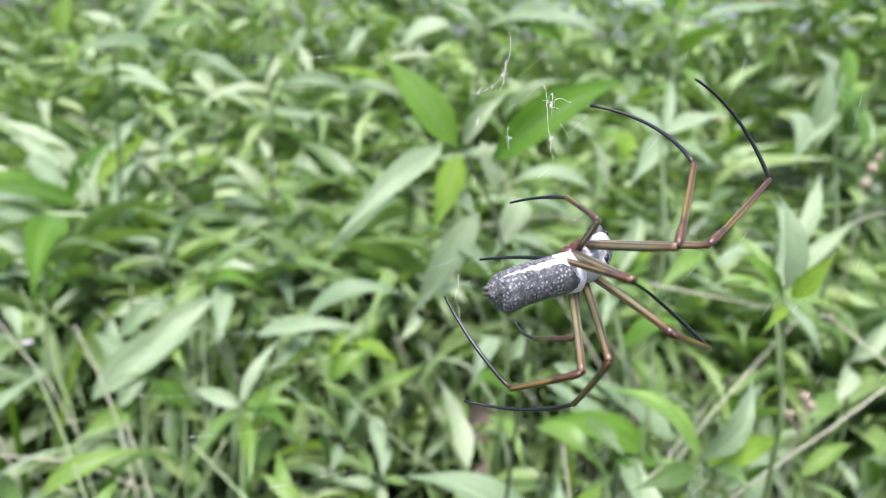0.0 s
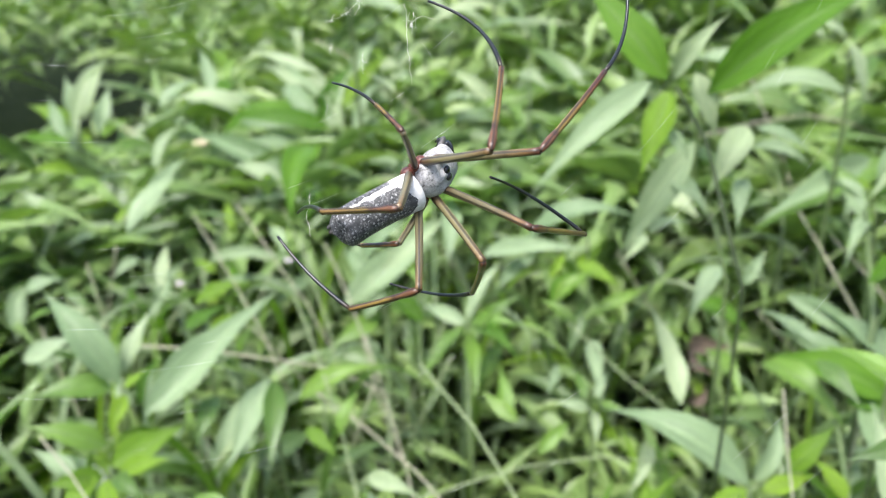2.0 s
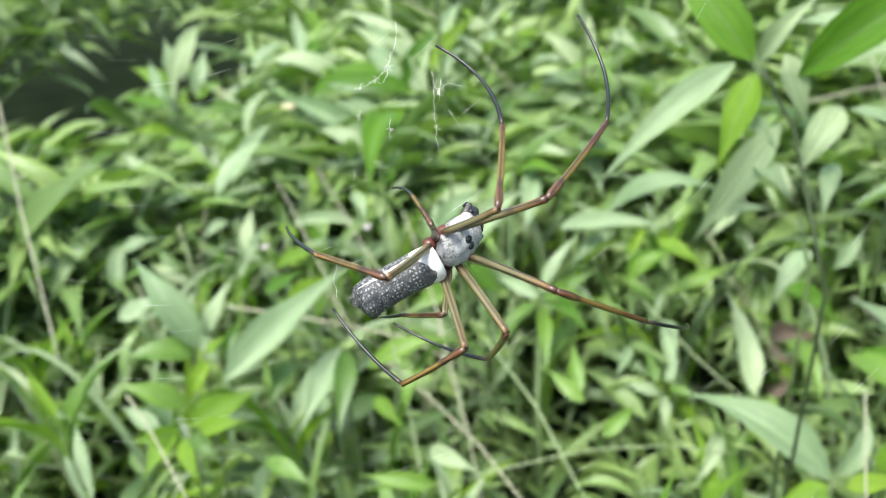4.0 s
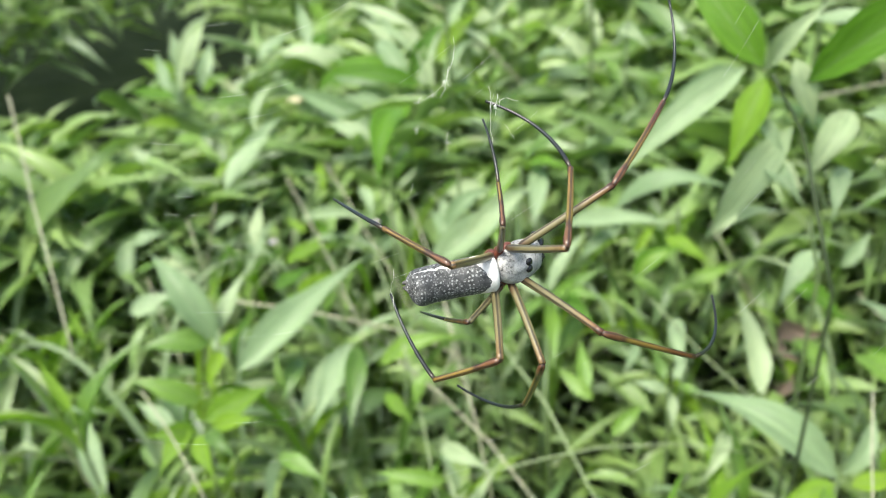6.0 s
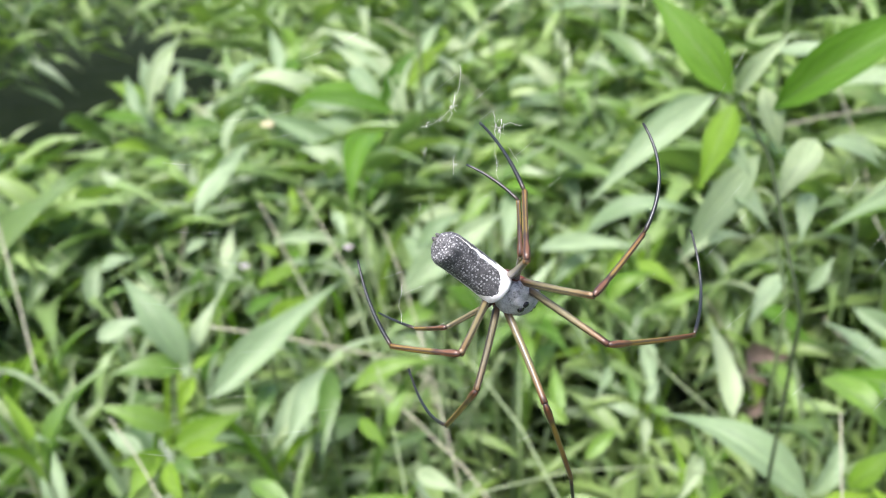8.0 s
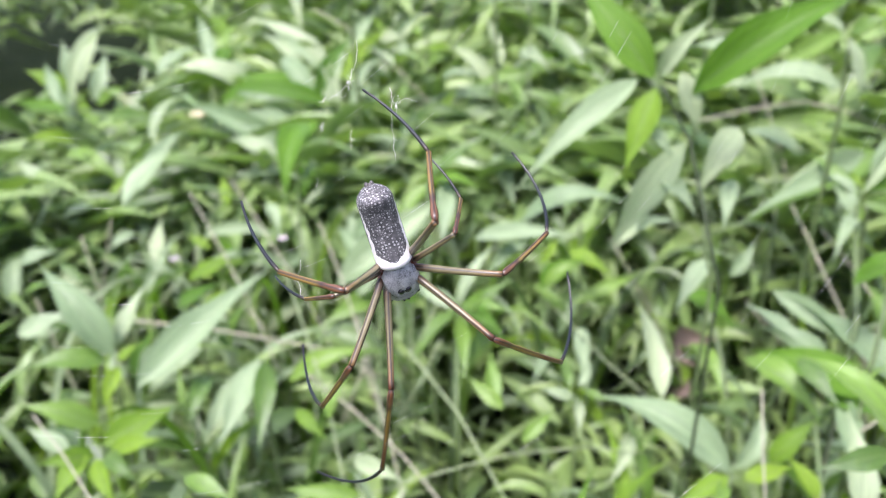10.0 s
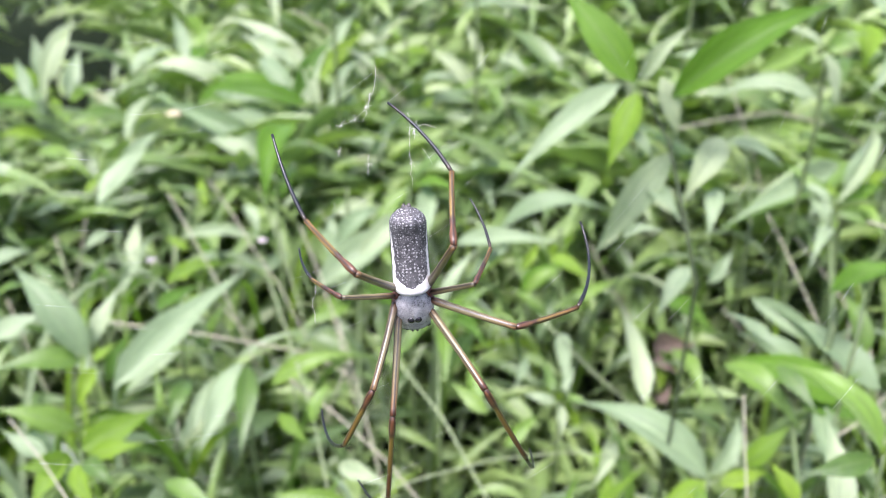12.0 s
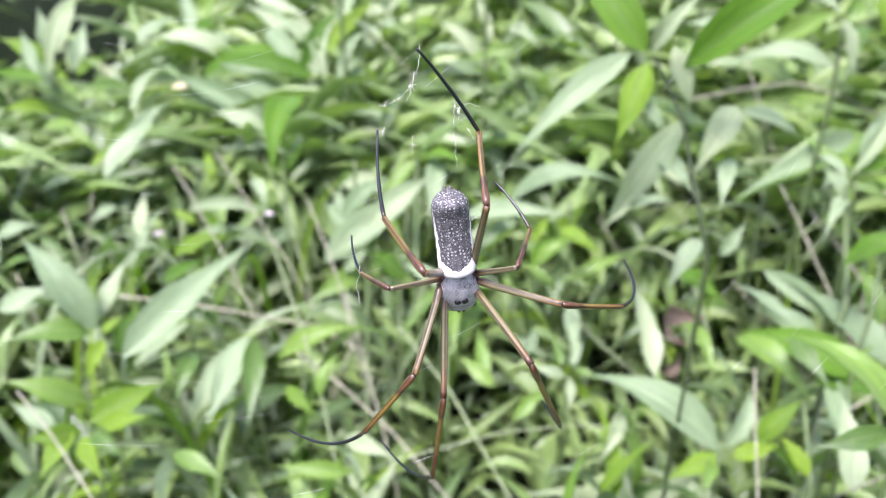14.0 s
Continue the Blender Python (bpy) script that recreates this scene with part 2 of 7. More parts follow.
def herb(root, path, leaves, label, dark=False, r=0.0014):
    """One herb: its stem runs through path, its leaves are (base, tip, width, tone)."""
    e = new("herb")
    e.location = root
    o = Vector(root)
    tagged(e, label, "plant", "broad-leaved herbs")
    part("stem", stem_mesh(bmesh.new(), [Vector(p) - o for p in path], r * 1.5, r), STEM_DARK if dark else STEM, e, "dark thin stem" if dark else "")
    for base, tip, width, tone in leaves:
        facing = Vector((-0.25, -0.7, 0.6)) if dark else Vector((rnd.uniform(-0.35, 0.35), -0.55 + rnd.uniform(-0.3, 0.3), 0.8))
        share("leaf", rnd.choice(BLADES[TONES[tone]]), e, Matrix.Translation(-o) @ leaf_pose(base, tip, width, facing))
    return e


def straw(path, r, label, mat, nodes=True):
    """One dry grass stalk with slightly swollen joints."""
    o = Vector(path[0])
    e = new("grass_stalk")
    e.location = o
    tagged(e, label, "grass stalk", "dry grass stalks")
    pts = [Vector(p) - o for p in path]
    part("stalk", stem_mesh(bmesh.new(), pts, r, r * 0.7), mat, e)
    if nodes:
        for k in (0.3, 0.62):
            i = int(k * (len(pts) - 1))
            bm = bmesh.new()
            ellipsoid(bm, pts[i].lerp(pts[i + 1], 0.5), (r * 1.5,) * 3, 8, 6)
            part("joint", bm, mat, e)
    return e


def random_herb(seed, height, count, spread, tones):
    """A herb with opposite leaf pairs on the upper part of its stem and a small whorl at the tip."""
    g = random.Random(seed)
    e = new("herb")
    lean = Vector((g.uniform(-0.12, 0.12), g.uniform(-0.12, 0.12), 1))
    path = [Vector((0, 0, -0.02))] + [lean * height * k / 4 + Vector((g.uniform(-1, 1), g.uniform(-1, 1), 0)) * 0.006 for k in range(1, 5)]
    part("stem", stem_mesh(bmesh.new(), path, 0.002, 0.001), STEM, e)
    for k in range(count):
        f = k / max(1, count - 1)
        z = 1 - 0.55 * f ** 1.2
        at = path[3].lerp(path[4], (z - 0.75) / 0.25) if z > 0.75 else path[2].lerp(path[3], max(0, (z - 0.5) / 0.25)) if z > 0.5 else path[1].lerp(path[2], (z - 0.25) / 0.25)
        for half in (0, 1):
            a = k * 1.45 + half * math.pi + g.uniform(-0.3, 0.3)
            size = spread * (0.55 + 0.45 * min(1, f * 3)) * g.uniform(0.75, 1.2)
            rise = 0.95 - 1.15 * f + g.uniform(-0.35, 0.25)
            tip = at + Vector((math.cos(a), math.sin(a), rise)).normalized() * size
            facing = Vector((-math.cos(a) * rise, -math.sin(a) * rise, 1)) + Vector((g.uniform(-0.4, 0.4), g.uniform(-0.4, 0.4), 0))
            share("leaf", g.choice(BLADES[TONES[g.choice(tones)]]), e, leaf_pose(at, tip, size * g.uniform(0.095, 0.16), facing))
    return e


def thicket():
    """The stand of herbs behind the spider: a few plants, copied at other turns and sizes."""
    kinds = [random_herb(s, h, c, w, tones) for s, h, c, w, tones in (
        (1, 0.50, 6, 0.15, "gyyp"), (2, 0.47, 6, 0.14, "ppg"), (3, 0.52, 6, 0.13, "gdd"), (4, 0.44, 6, 0.16, "pp"), (5, 0.49, 7, 0.13, "gdy"), (6, 0.46, 6, 0.165, "gppd"))]
    for k in kinds:
        tagged(k, "green herb with narrow pointed leaves in a thicket", "plant", "thicket herbs")
    g = random.Random(3)
    n = 0
    for row in range(14):
        y = 0.2 + row * 0.085 + 0.004 * row * row
        step = 0.088 + 0.012 * row
        x = -0.16 - 0.72 * y
        while x < 0.2 + 1.4 * y:
            px, py = x + g.uniform(-0.035, 0.035), y + g.uniform(-0.035, 0.035)
            if in_gap(px, py, 1.15):
                x += step
                continue
            h = g.uniform(0.74, 0.95) * (1.0 + 2.1 * bank(px, py))
            m = Matrix.Translation((px, py, 0)) @ pose(0, 0, 0, g.uniform(-7, 7), g.uniform(-7, 7), g.uniform(0, 360)) @ Matrix.Diagonal((h, h, h, 1))
            patch = noise.noise((px * 4.5, py * 4.5, 3.7)) * 5 + g.uniform(-0.8, 0.8)
            k = kinds[n if n < 6 else int(patch + 12) % 6]
            if n < 6:
                k.matrix_basis = m
            else:
                copy_thing(k, pose(0, 0, 0)).matrix_basis = m
            n += 1
            x += step


def undergrowth():
    """The tangle of small leaves below and beyond the herbs, past counting."""
    g = random.Random(11)
    shapes = [leaf_mesh("tmp", a, f, t, s, LEAF_MASS, 6, 2) for a, f, t, s, w in SHAPES]
    data = [([v.co.copy() for v in me.vertices], [tuple(f.vertices) for f in me.polygons], [tuple(l.uv) for l in me.uv_layers[0].data]) for me in shapes]
    verts, faces, uvs = [], [], []
    for i in range(34000):
        far = i >= 9500
        way, r = radians(g.uniform(-42, 76) if i < 30500 else g.uniform(70, 322)), 0.95 + 5.0 * g.random() ** 1.9
        x, y = (r * math.sin(way), r * math.cos(way)) if far else (g.uniform(-0.9, 1.6), g.uniform(0.05, 1.3))
        top = 0.45 + (bank(x, y) if i < 30500 else 0.1)
        z = top * g.uniform(0.7, 1.07) if far else 0.04 + 0.34 * g.random()
        if in_gap(x, y, 1.0) and z > 0.3:
            if g.random() < 0.86:
                continue
            z *= g.uniform(0.3, 0.6)
        a, rise = g.uniform(0, math.tau), g.uniform(-0.9, 0.7)
        size = g.uniform(0.06, 0.125) * (1.8 if far else 1)
        base = Vector((x, y, z))
        tip = base + Vector((math.cos(a), math.sin(a), rise)).normalized() * size
        m = leaf_pose(base, tip, size * g.uniform(0.09, 0.19), (g.uniform(-0.6, 0.6), g.uniform(-0.6, 0.6), 1))
        vs, fs, us = data[i % len(data)]
        k = len(verts)
        verts += [m @ v for v in vs]
        faces += [tuple(k + j for j in f) for f in fs]
        uvs += us
    me = bpy.data.meshes.new("undergrowth")
    me.from_pydata(verts, [], faces)
    layer = me.uv_layers.new(name="UVMap")
    for loop, uv in zip(layer.data, uvs):
        loop.uv = uv
    me.materials.append(LEAF_MASS)
    for f in me.polygons:
        f.use_smooth = True
    tagged(new("undergrowth", me), "dense tangle of small green leaves above the soil", "undergrowth", kind="stuff")
    for s in shapes:
        bpy.data.meshes.remove(s)


def flower(at, size, mat, label, petals=5):
    """A small open flower on a thin stalk."""
    e = new("flower")
    e.location = at
    tagged(e, label, "flower", "small flowers")
    for k in range(petals):
        a = k * math.tau / petals
        share("petal", leaf_mesh("petal", 0.5, 0.3, 0.1, 0.5, mat, 5, 2), e, leaf_pose((0, 0, 0), (math.cos(a) * size, math.sin(a) * size - size * 0.3, size * 0.25), size * 0.75, (0, -0.3, 1)))
    bm = bmesh.new()
    ellipsoid(bm, (0, 0, size * 0.1), (size * 0.22,) * 3, 10, 8)
    part("flower_centre", bm, PETAL, e)
    part("stalk", stem_mesh(bmesh.new(), [(0, 0.01, -0.16), (0.004, 0.004, -0.08), (0, 0, 0)], 0.0009, 0.0006), STEM, e)


def seed_heads(at, spots, label):
    """A sprig of round dry seed heads."""
    e = new("seed_sprig")
    e.location = at
    tagged(e, label, "seed head", "dry seed sprigs")
    part("stalk", stem_mesh(bmesh.new(), [(0.01, 0.02, -0.2), (0.004, 0.006, -0.1), (0, 0, 0)], 0.0012, 0.0008), STRAW, e)
    for x, y, z, r in spots:
        bm = bmesh.new()
        for v in ellipsoid(bm, (x, y, z), (r, r, r * 1.1), 12, 9):
            v.co += (v.co - Vector((x, y, z))) * 0.25 * noise.noise(v.co * 900)
        tube(bm, [(0, 0, -0.02), (x * 0.6, y * 0.6, z - r * 2), (x, y, z)], [0.0006] * 3, 6)
        part("seed_head", bm, SEED, e)


def dead_leaf(base, tip, width, label):
    """A curled brown leaf caught among the stems."""
    ob = new("dead_leaf", leaf_mesh("dead_leaf", 2.2, 2.2, 1.8, 0.6, DEAD, 10, 4, 0.5))
    ob.matrix_basis = leaf_pose(base, tip, width, (0.2, -0.7, 0.8))
    tagged(ob, label, "dead leaf", "dead leaves")


def grass_tuft(root, bows, label):
    """A tuft of long narrow blades: each rises from the root, turns over at its bow and ends at its tip; bows are (top, tip, width, material)."""
    e = new("grass_tuft")
    e.location = root
    tagged(e, label, "grass", "grass tufts")
    o, n = Vector(root), 16
    for top, tip, width, mat in bows:
        top, tip = Vector(top) - o, Vector(tip) - o
        verts, faces, uvs = [], [], []
        for i in range(n + 1):
            u = i / n
            c = top * 2 * u * (1 - u) + tip * u * u
            way = (top * (1 - 2 * u) + tip * u).normalized()
            side = way.cross(Vector((0.3, -1, 0.4))).normalized()
            w = width * 0.5 * (1 - u ** 2.5) + 0.0001
            for k in (-1, 0, 1):
                verts.append(c + side * w * k + side.cross(way) * abs(k) * w * 0.5)
                uvs.append((u, k * 0.5 + 0.5))
        for i in range(n):
            for j in range(2):
                k = i * 3 + j
                faces.append((k, k + 3, k + 4, k + 1))
        me = bpy.data.meshes.new("grass_leaf")
        me.from_pydata(verts, [], faces)
        layer = me.uv_layers.new(name="UVMap")
        for loop in me.loops:
            layer.data[loop.index].uv = uvs[loop.vertex_index]
        me.materials.append(mat)
        for f in me.polygons:
            f.use_smooth = True
        share("leaf", me, e, Matrix.Identity(4))


def loose_grass():
    """Single blades and thin stalks that lean through the thicket."""
    g = random.Random(31)
    for k in range(150):
        way, r = radians(g.uniform(-36, 58)), g.uniform(0.5, 1.7)
        x, y = r * math.sin(way), r * math.cos(way)
        if in_gap(x, y):
            continue
        high = 0.47 + bank(x, y)
        if k % 2:
            bows = []
            for i in range(3):
                a = g.uniform(0, math.tau)
                d = Vector((math.cos(a), math.sin(a), 0))
                top = Vector((x, y, high * 1.35)) + d * g.uniform(0.0, 0.06)
                bows.append((top, Vector((x, y, high + g.uniform(-0.12, 0.03))) + d * g.uniform(0.1, 0.24), g.uniform(0.003, 0.0085), g.choice((LEAF_PALE, LEAF, LEAF_PALE, LEAF_LIT))))
            grass_tuft((x, y, 0), bows, "tuft of long narrow grass blades bowing over the herbs")
        else:
            a = g.uniform(0, math.tau)
            d = Vector((math.cos(a), math.sin(a), 0)) * g.uniform(0.05, 0.16)
            base, tip = Vector((x, y, 0)) - d * 1.5, Vector((x, y, high + g.uniform(-0.03, 0.04))) + d
            straw([tip, tip.lerp(base, 0.25) + Vector((0, 0, 0.02)), tip.lerp(base, 0.55) + Vector((0, 0, 0.02)), base], g.uniform(0.0005, 0.0009), "thin grass stalk leaning through the herbs", STRAW_GREEN if k % 4 else STRAW, False)


ground()
loose_grass()
thicket()
undergrowth()


# ---- herbs that stand out from the thicket ----
tall_herb = herb((0.2379, 0.3843, 0.0000), [(0.2379, 0.3843, 0.0000), (0.2284, 0.3662, 0.2851), (0.2169, 0.3441, 0.6336), (0.2086, 0.3898, 0.7032), (0.1940, 0.4043, 0.7325)], [
    ((0.1914, 0.4102, 0.7345), (0.1488, 0.4641, 0.7892), 0.0225, "d"),
    ((0.2104, 0.4000, 0.7278), (0.3023, 0.3932, 0.7822), 0.0235, "d"),
    ((0.1901, 0.3997, 0.7369), (0.2157, 0.3941, 0.7714), 0.0104, "p"),
    ((0.2057, 0.4077, 0.7386), (0.2184, 0.3994, 0.7006), 0.0125, "p"),
    ((0.1837, 0.4144, 0.7337), (0.1072, 0.3963, 0.6717), 0.0156, "p"),
    ((0.1910, 0.4045, 0.7305), (0.1691, 0.3851, 0.6842), 0.0170, "y"),
    ((0.1879, 0.4015, 0.7113), (0.2025, 0.3925, 0.6901), 0.0077, "p"),
], "tall herb with broad pointed leaves on a dark stem", True, 0.0009)
herb((0.2458, 0.4027, 0.0000), [(0.2458, 0.4027, 0.0000), (0.2424, 0.3941, 0.2731), (0.2383, 0.3837, 0.6070), (0.2353, 0.4018, 0.6386)], [
    ((0.2266, 0.4221, 0.6880), (0.1797, 0.4289, 0.6051), 0.0213, "p"),
    ((0.2576, 0.4184, 0.6970), (0.2250, 0.3986, 0.6553), 0.0177, "p"),
    ((0.2153, 0.4266, 0.6624), (0.2288, 0.3920, 0.6464), 0.0113, "p"),
    ((0.2534, 0.4070, 0.6667), (0.2392, 0.3803, 0.6412), 0.0111, "p"),
    ((0.2565, 0.4060, 0.6987), (0.2932, 0.3994, 0.6785), 0.0098, "p"),
    ((0.1961, 0.4113, 0.6330), (0.2171, 0.3916, 0.6456), 0.0089, "p"),
], "green herb with a whorl of pointed leaves at its tip", False, 0.0011)
herb((0.4748, 0.5741, 0.0000), [(0.4748, 0.5741, 0.0000), (0.4674, 0.5635, 0.2345), (0.4584, 0.5505, 0.5212), (0.4555, 0.5605, 0.5812)], [
    ((0.5457, 0.6761, 0.5801), (0.3963, 0.6762, 0.4974), 0.0398, "g"),
    ((0.4777, 0.5864, 0.5753), (0.5322, 0.6457, 0.6258), 0.0244, "p"),
    ((0.4704, 0.5816, 0.5792), (0.5283, 0.5952, 0.5996), 0.0191, "y"),
    ((0.4705, 0.5848, 0.5734), (0.4560, 0.6256, 0.5835), 0.0135, "y"),
    ((0.4380, 0.5413, 0.5701), (0.4218, 0.5757, 0.5978), 0.0146, "p"),
    ((0.4650, 0.5696, 0.5771), (0.4743, 0.5177, 0.5640), 0.0170, "g"),
    ((0.4495, 0.5588, 0.5794), (0.4087, 0.5238, 0.5537), 0.0150, "y"),
], "green herb with a whorl of pointed leaves at its tip", False, 0.0017)
herb((0.4148, 0.5816, 0.0000), [(0.4148, 0.5816, 0.0000), (0.4178, 0.5771, 0.2938), (0.4216, 0.5715, 0.6530), (0.4227, 0.5815, 0.7130)], [
    ((0.4158, 0.5742, 0.7191), (0.4322, 0.5658, 0.6662), 0.0185, "p"),
    ((0.4179, 0.5806, 0.7142), (0.3834, 0.5898, 0.7359), 0.0137, "p"),
    ((0.4267, 0.5881, 0.7172), (0.4518, 0.5720, 0.7331), 0.0138, "g"),
], "green herb with a whorl of pointed leaves at its tip", False, 0.0016)
herb((0.6932, 1.0092, 0.0000), [(0.6932, 1.0092, 0.0000), (0.6961, 1.0074, 0.2096), (0.6995, 1.0051, 0.4657), (0.7006, 1.0151, 0.5257)], [
    ((0.7586, 1.0995, 0.5281), (0.6029, 1.1754, 0.5528), 0.0480, "p"),
    ((0.6952, 0.9263, 0.5087), (0.5513, 0.9877, 0.5246), 0.0550, "g"),
    ((0.7991, 1.1917, 0.5424), (0.7280, 1.2863, 0.5734), 0.0379, "p"),
    ((0.6383, 0.8633, 0.5171), (0.6751, 0.7953, 0.4788), 0.0297, "p"),
], "green herb with a whorl of pointed leaves at its tip", False, 0.0028)
herb((-0.0521, 1.1568, 0.0000), [(-0.0521, 1.1568, 0.0000), (-0.0500, 1.1528, 0.2140), (-0.0475, 1.1479, 0.4755), (-0.0467, 1.1579, 0.5355)], [
    ((-0.0579, 1.1704, 0.5362), (-0.2240, 1.1758, 0.5817), 0.0505, "d"),
    ((-0.0598, 0.8529, 0.5904), (-0.0808, 0.7518, 0.5161), 0.0337, "d"),
    ((-0.0420, 1.2732, 0.5427), (0.0540, 1.3667, 0.6156), 0.0263, "y"),
    ((-0.0579, 1.3212, 0.5400), (-0.2280, 1.4146, 0.6364), 0.0419, "p"),
    ((-0.0595, 1.1436, 0.5306), (-0.0168, 1.2377, 0.6161), 0.0238, "p"),
    ((-0.0092, 1.0113, 0.5239), (0.0899, 0.9723, 0.4869), 0.0328, "p"),
    ((-0.0422, 1.0512, 0.5297), (-0.0127, 0.9792, 0.4597), 0.0288, "p"),
], "green herb with a whorl of pointed leaves at its tip", False, 0.0027)
herb((-0.0811, 1.0804, 0.0000), [(-0.0811, 1.0804, 0.0000), (-0.0856, 1.0701, 0.2077), (-0.0912, 1.0575, 0.4615), (-0.0930, 1.0675, 0.5215)], [
    ((-0.0915, 1.1110, 0.5228), (-0.2082, 1.1612, 0.5550), 0.0370, "p"),
    ((-0.0901, 1.0705, 0.5205), (-0.2330, 1.0281, 0.5163), 0.0382, "p"),
    ((-0.1043, 0.9325, 0.5113), (-0.1829, 0.9730, 0.5382), 0.0256, "p"),
    ((-0.1680, 1.2071, 0.5262), (-0.3495, 1.2359, 0.5661), 0.0448, "p"),
    ((-0.1852, 1.1359, 0.5186), (-0.3012, 1.0971, 0.5245), 0.0241, "g"),
], "green herb with a whorl of pointed leaves at its tip", False, 0.0025)
herb((0.0008, 0.7817, 0.0000), [(0.0008, 0.7817, 0.0000), (0.0036, 0.7867, 0.2097), (0.0071, 0.7928, 0.4661), (0.0082, 0.8028, 0.5261)], [
    ((-0.0023, 0.6575, 0.5222), (0.0501, 0.6822, 0.5521), 0.0187, "p"),
    ((0.0195, 0.6452, 0.5146), (0.0913, 0.6962, 0.5446), 0.0224, "p"),
    ((-0.0141, 1.3518, 0.5524), (0.0523, 1.2892, 0.5248), 0.0244, "p"),
    ((0.0903, 1.1262, 0.5220), (0.0420, 1.0773, 0.4915), 0.0193, "d"),
    ((0.1684, 1.4159, 0.5603), (0.0834, 1.3915, 0.5523), 0.0257, "y"),
    ((0.1062, 1.0550, 0.5240), (0.1458, 1.1119, 0.5594), 0.0178, "y"),
    ((0.0295, 1.5408, 0.5840), (0.0925, 1.4695, 0.5189), 0.0322, "p"),
    ((0.0872, 1.5554, 0.5917), (0.1630, 1.5056, 0.5096), 0.0365, "g"),
], "green herb with a whorl of pointed leaves at its tip", False, 0.0019)
herb((-0.4913, 1.2188, 0.0000), [(-0.4913, 1.2188, 0.0000), (-0.4841, 1.2167, 0.2198), (-0.4754, 1.2141, 0.4884), (-0.4726, 1.2241, 0.5484)], [
    ((-0.4959, 1.2931, 0.5494), (-0.5159, 1.3280, 0.6244), 0.0294, "p"),
    ((-0.4842, 1.2909, 0.5496), (-0.4605, 1.4019, 0.6285), 0.0350, "p"),
    ((-0.4395, 1.2147, 0.5390), (-0.4329, 1.3055, 0.6067), 0.0268, "p"),
    ((-0.4847, 1.2420, 0.5499), (-0.5570, 1.2484, 0.5879), 0.0311, "y"),
    ((-0.4226, 1.1795, 0.5404), (-0.3805, 1.2300, 0.5519), 0.0203, "y"),
    ((-0.4840, 1.2278, 0.5460), (-0.5347, 1.1921, 0.5402), 0.0232, "g"),
    ((-0.4727, 1.2299, 0.5379), (-0.4394, 1.2072, 0.4970), 0.0195, "y"),
], "green herb with a whorl of pointed leaves at its tip", False, 0.0030)
herb((-0.3256, 1.3262, 0.0000), [(-0.3256, 1.3262, 0.0000), (-0.3328, 1.3250, 0.2240), (-0.3417, 1.3236, 0.4978), (-0.3446, 1.3336, 0.5578)], [
    ((-0.3677, 1.3313, 0.5530), (-0.2974, 1.3963, 0.5876), 0.0305, "p"),
    ((-0.3167, 1.6077, 0.6126), (-0.2809, 1.5361, 0.5401), 0.0303, "y"),
    ((-0.3223, 1.1204, 0.5306), (-0.4014, 1.0673, 0.5330), 0.0262, "g"),
    ((-0.3762, 0.8533, 0.5225), (-0.4253, 0.8965, 0.5488), 0.0183, "p"),
    ((-0.4175, 1.0527, 0.5214), (-0.4809, 1.0305, 0.5288), 0.0202, "y"),
    ((-0.4053, 0.9789, 0.5237), (-0.3085, 0.9370, 0.4784), 0.0241, "g"),
    ((-0.2648, 0.7772, 0.5245), (-0.2138, 0.8615, 0.5764), 0.0247, "p"),
    ((-0.2658, 0.8365, 0.5173), (-0.2183, 0.9333, 0.5650), 0.0204, "p"),
], "green herb with a whorl of pointed leaves at its tip", False, 0.0031)
herb((-0.1890, 0.8522, 0.0000), [(-0.1890, 0.8522, 0.0000), (-0.1869, 0.8435, 0.1966), (-0.1843, 0.8329, 0.4369), (-0.1834, 0.8429, 0.4969)], [
    ((-0.1323, 0.9036, 0.4888), (-0.1065, 0.9377, 0.5096), 0.0128, "p"),
    ((-0.1643, 0.8492, 0.4890), (-0.1774, 0.8938, 0.5186), 0.0134, "y"),
    ((-0.1620, 0.7256, 0.4902), (-0.1915, 0.7402, 0.5023), 0.0101, "y"),
    ((-0.3199, 0.8969, 0.4946), (-0.3061, 0.9226, 0.5117), 0.0102, "y"),
    ((-0.1800, 0.7710, 0.4862), (-0.0815, 0.7763, 0.4732), 0.0149, "p"),
    ((-0.2136, 0.6982, 0.4904), (-0.2161, 0.7564, 0.5190), 0.0156, "p"),
    ((-0.3631, 0.7217, 0.4866), (-0.3243, 0.7407, 0.4886), 0.0165, "p"),
    ((-0.1158, 0.8363, 0.4966), (-0.0992, 0.7972, 0.4614), 0.0152, "p"),
    ((-0.3354, 0.8654, 0.4943), (-0.3690, 0.8426, 0.4833), 0.0150, "p"),
    ((-0.2601, 0.7833, 0.4901), (-0.2878, 0.7624, 0.4734), 0.0130, "p"),
    ((-0.2061, 0.9189, 0.4906), (-0.2022, 0.9623, 0.5141), 0.0116, "p"),
], "green herb with a whorl of pointed leaves at its tip", False, 0.0021)
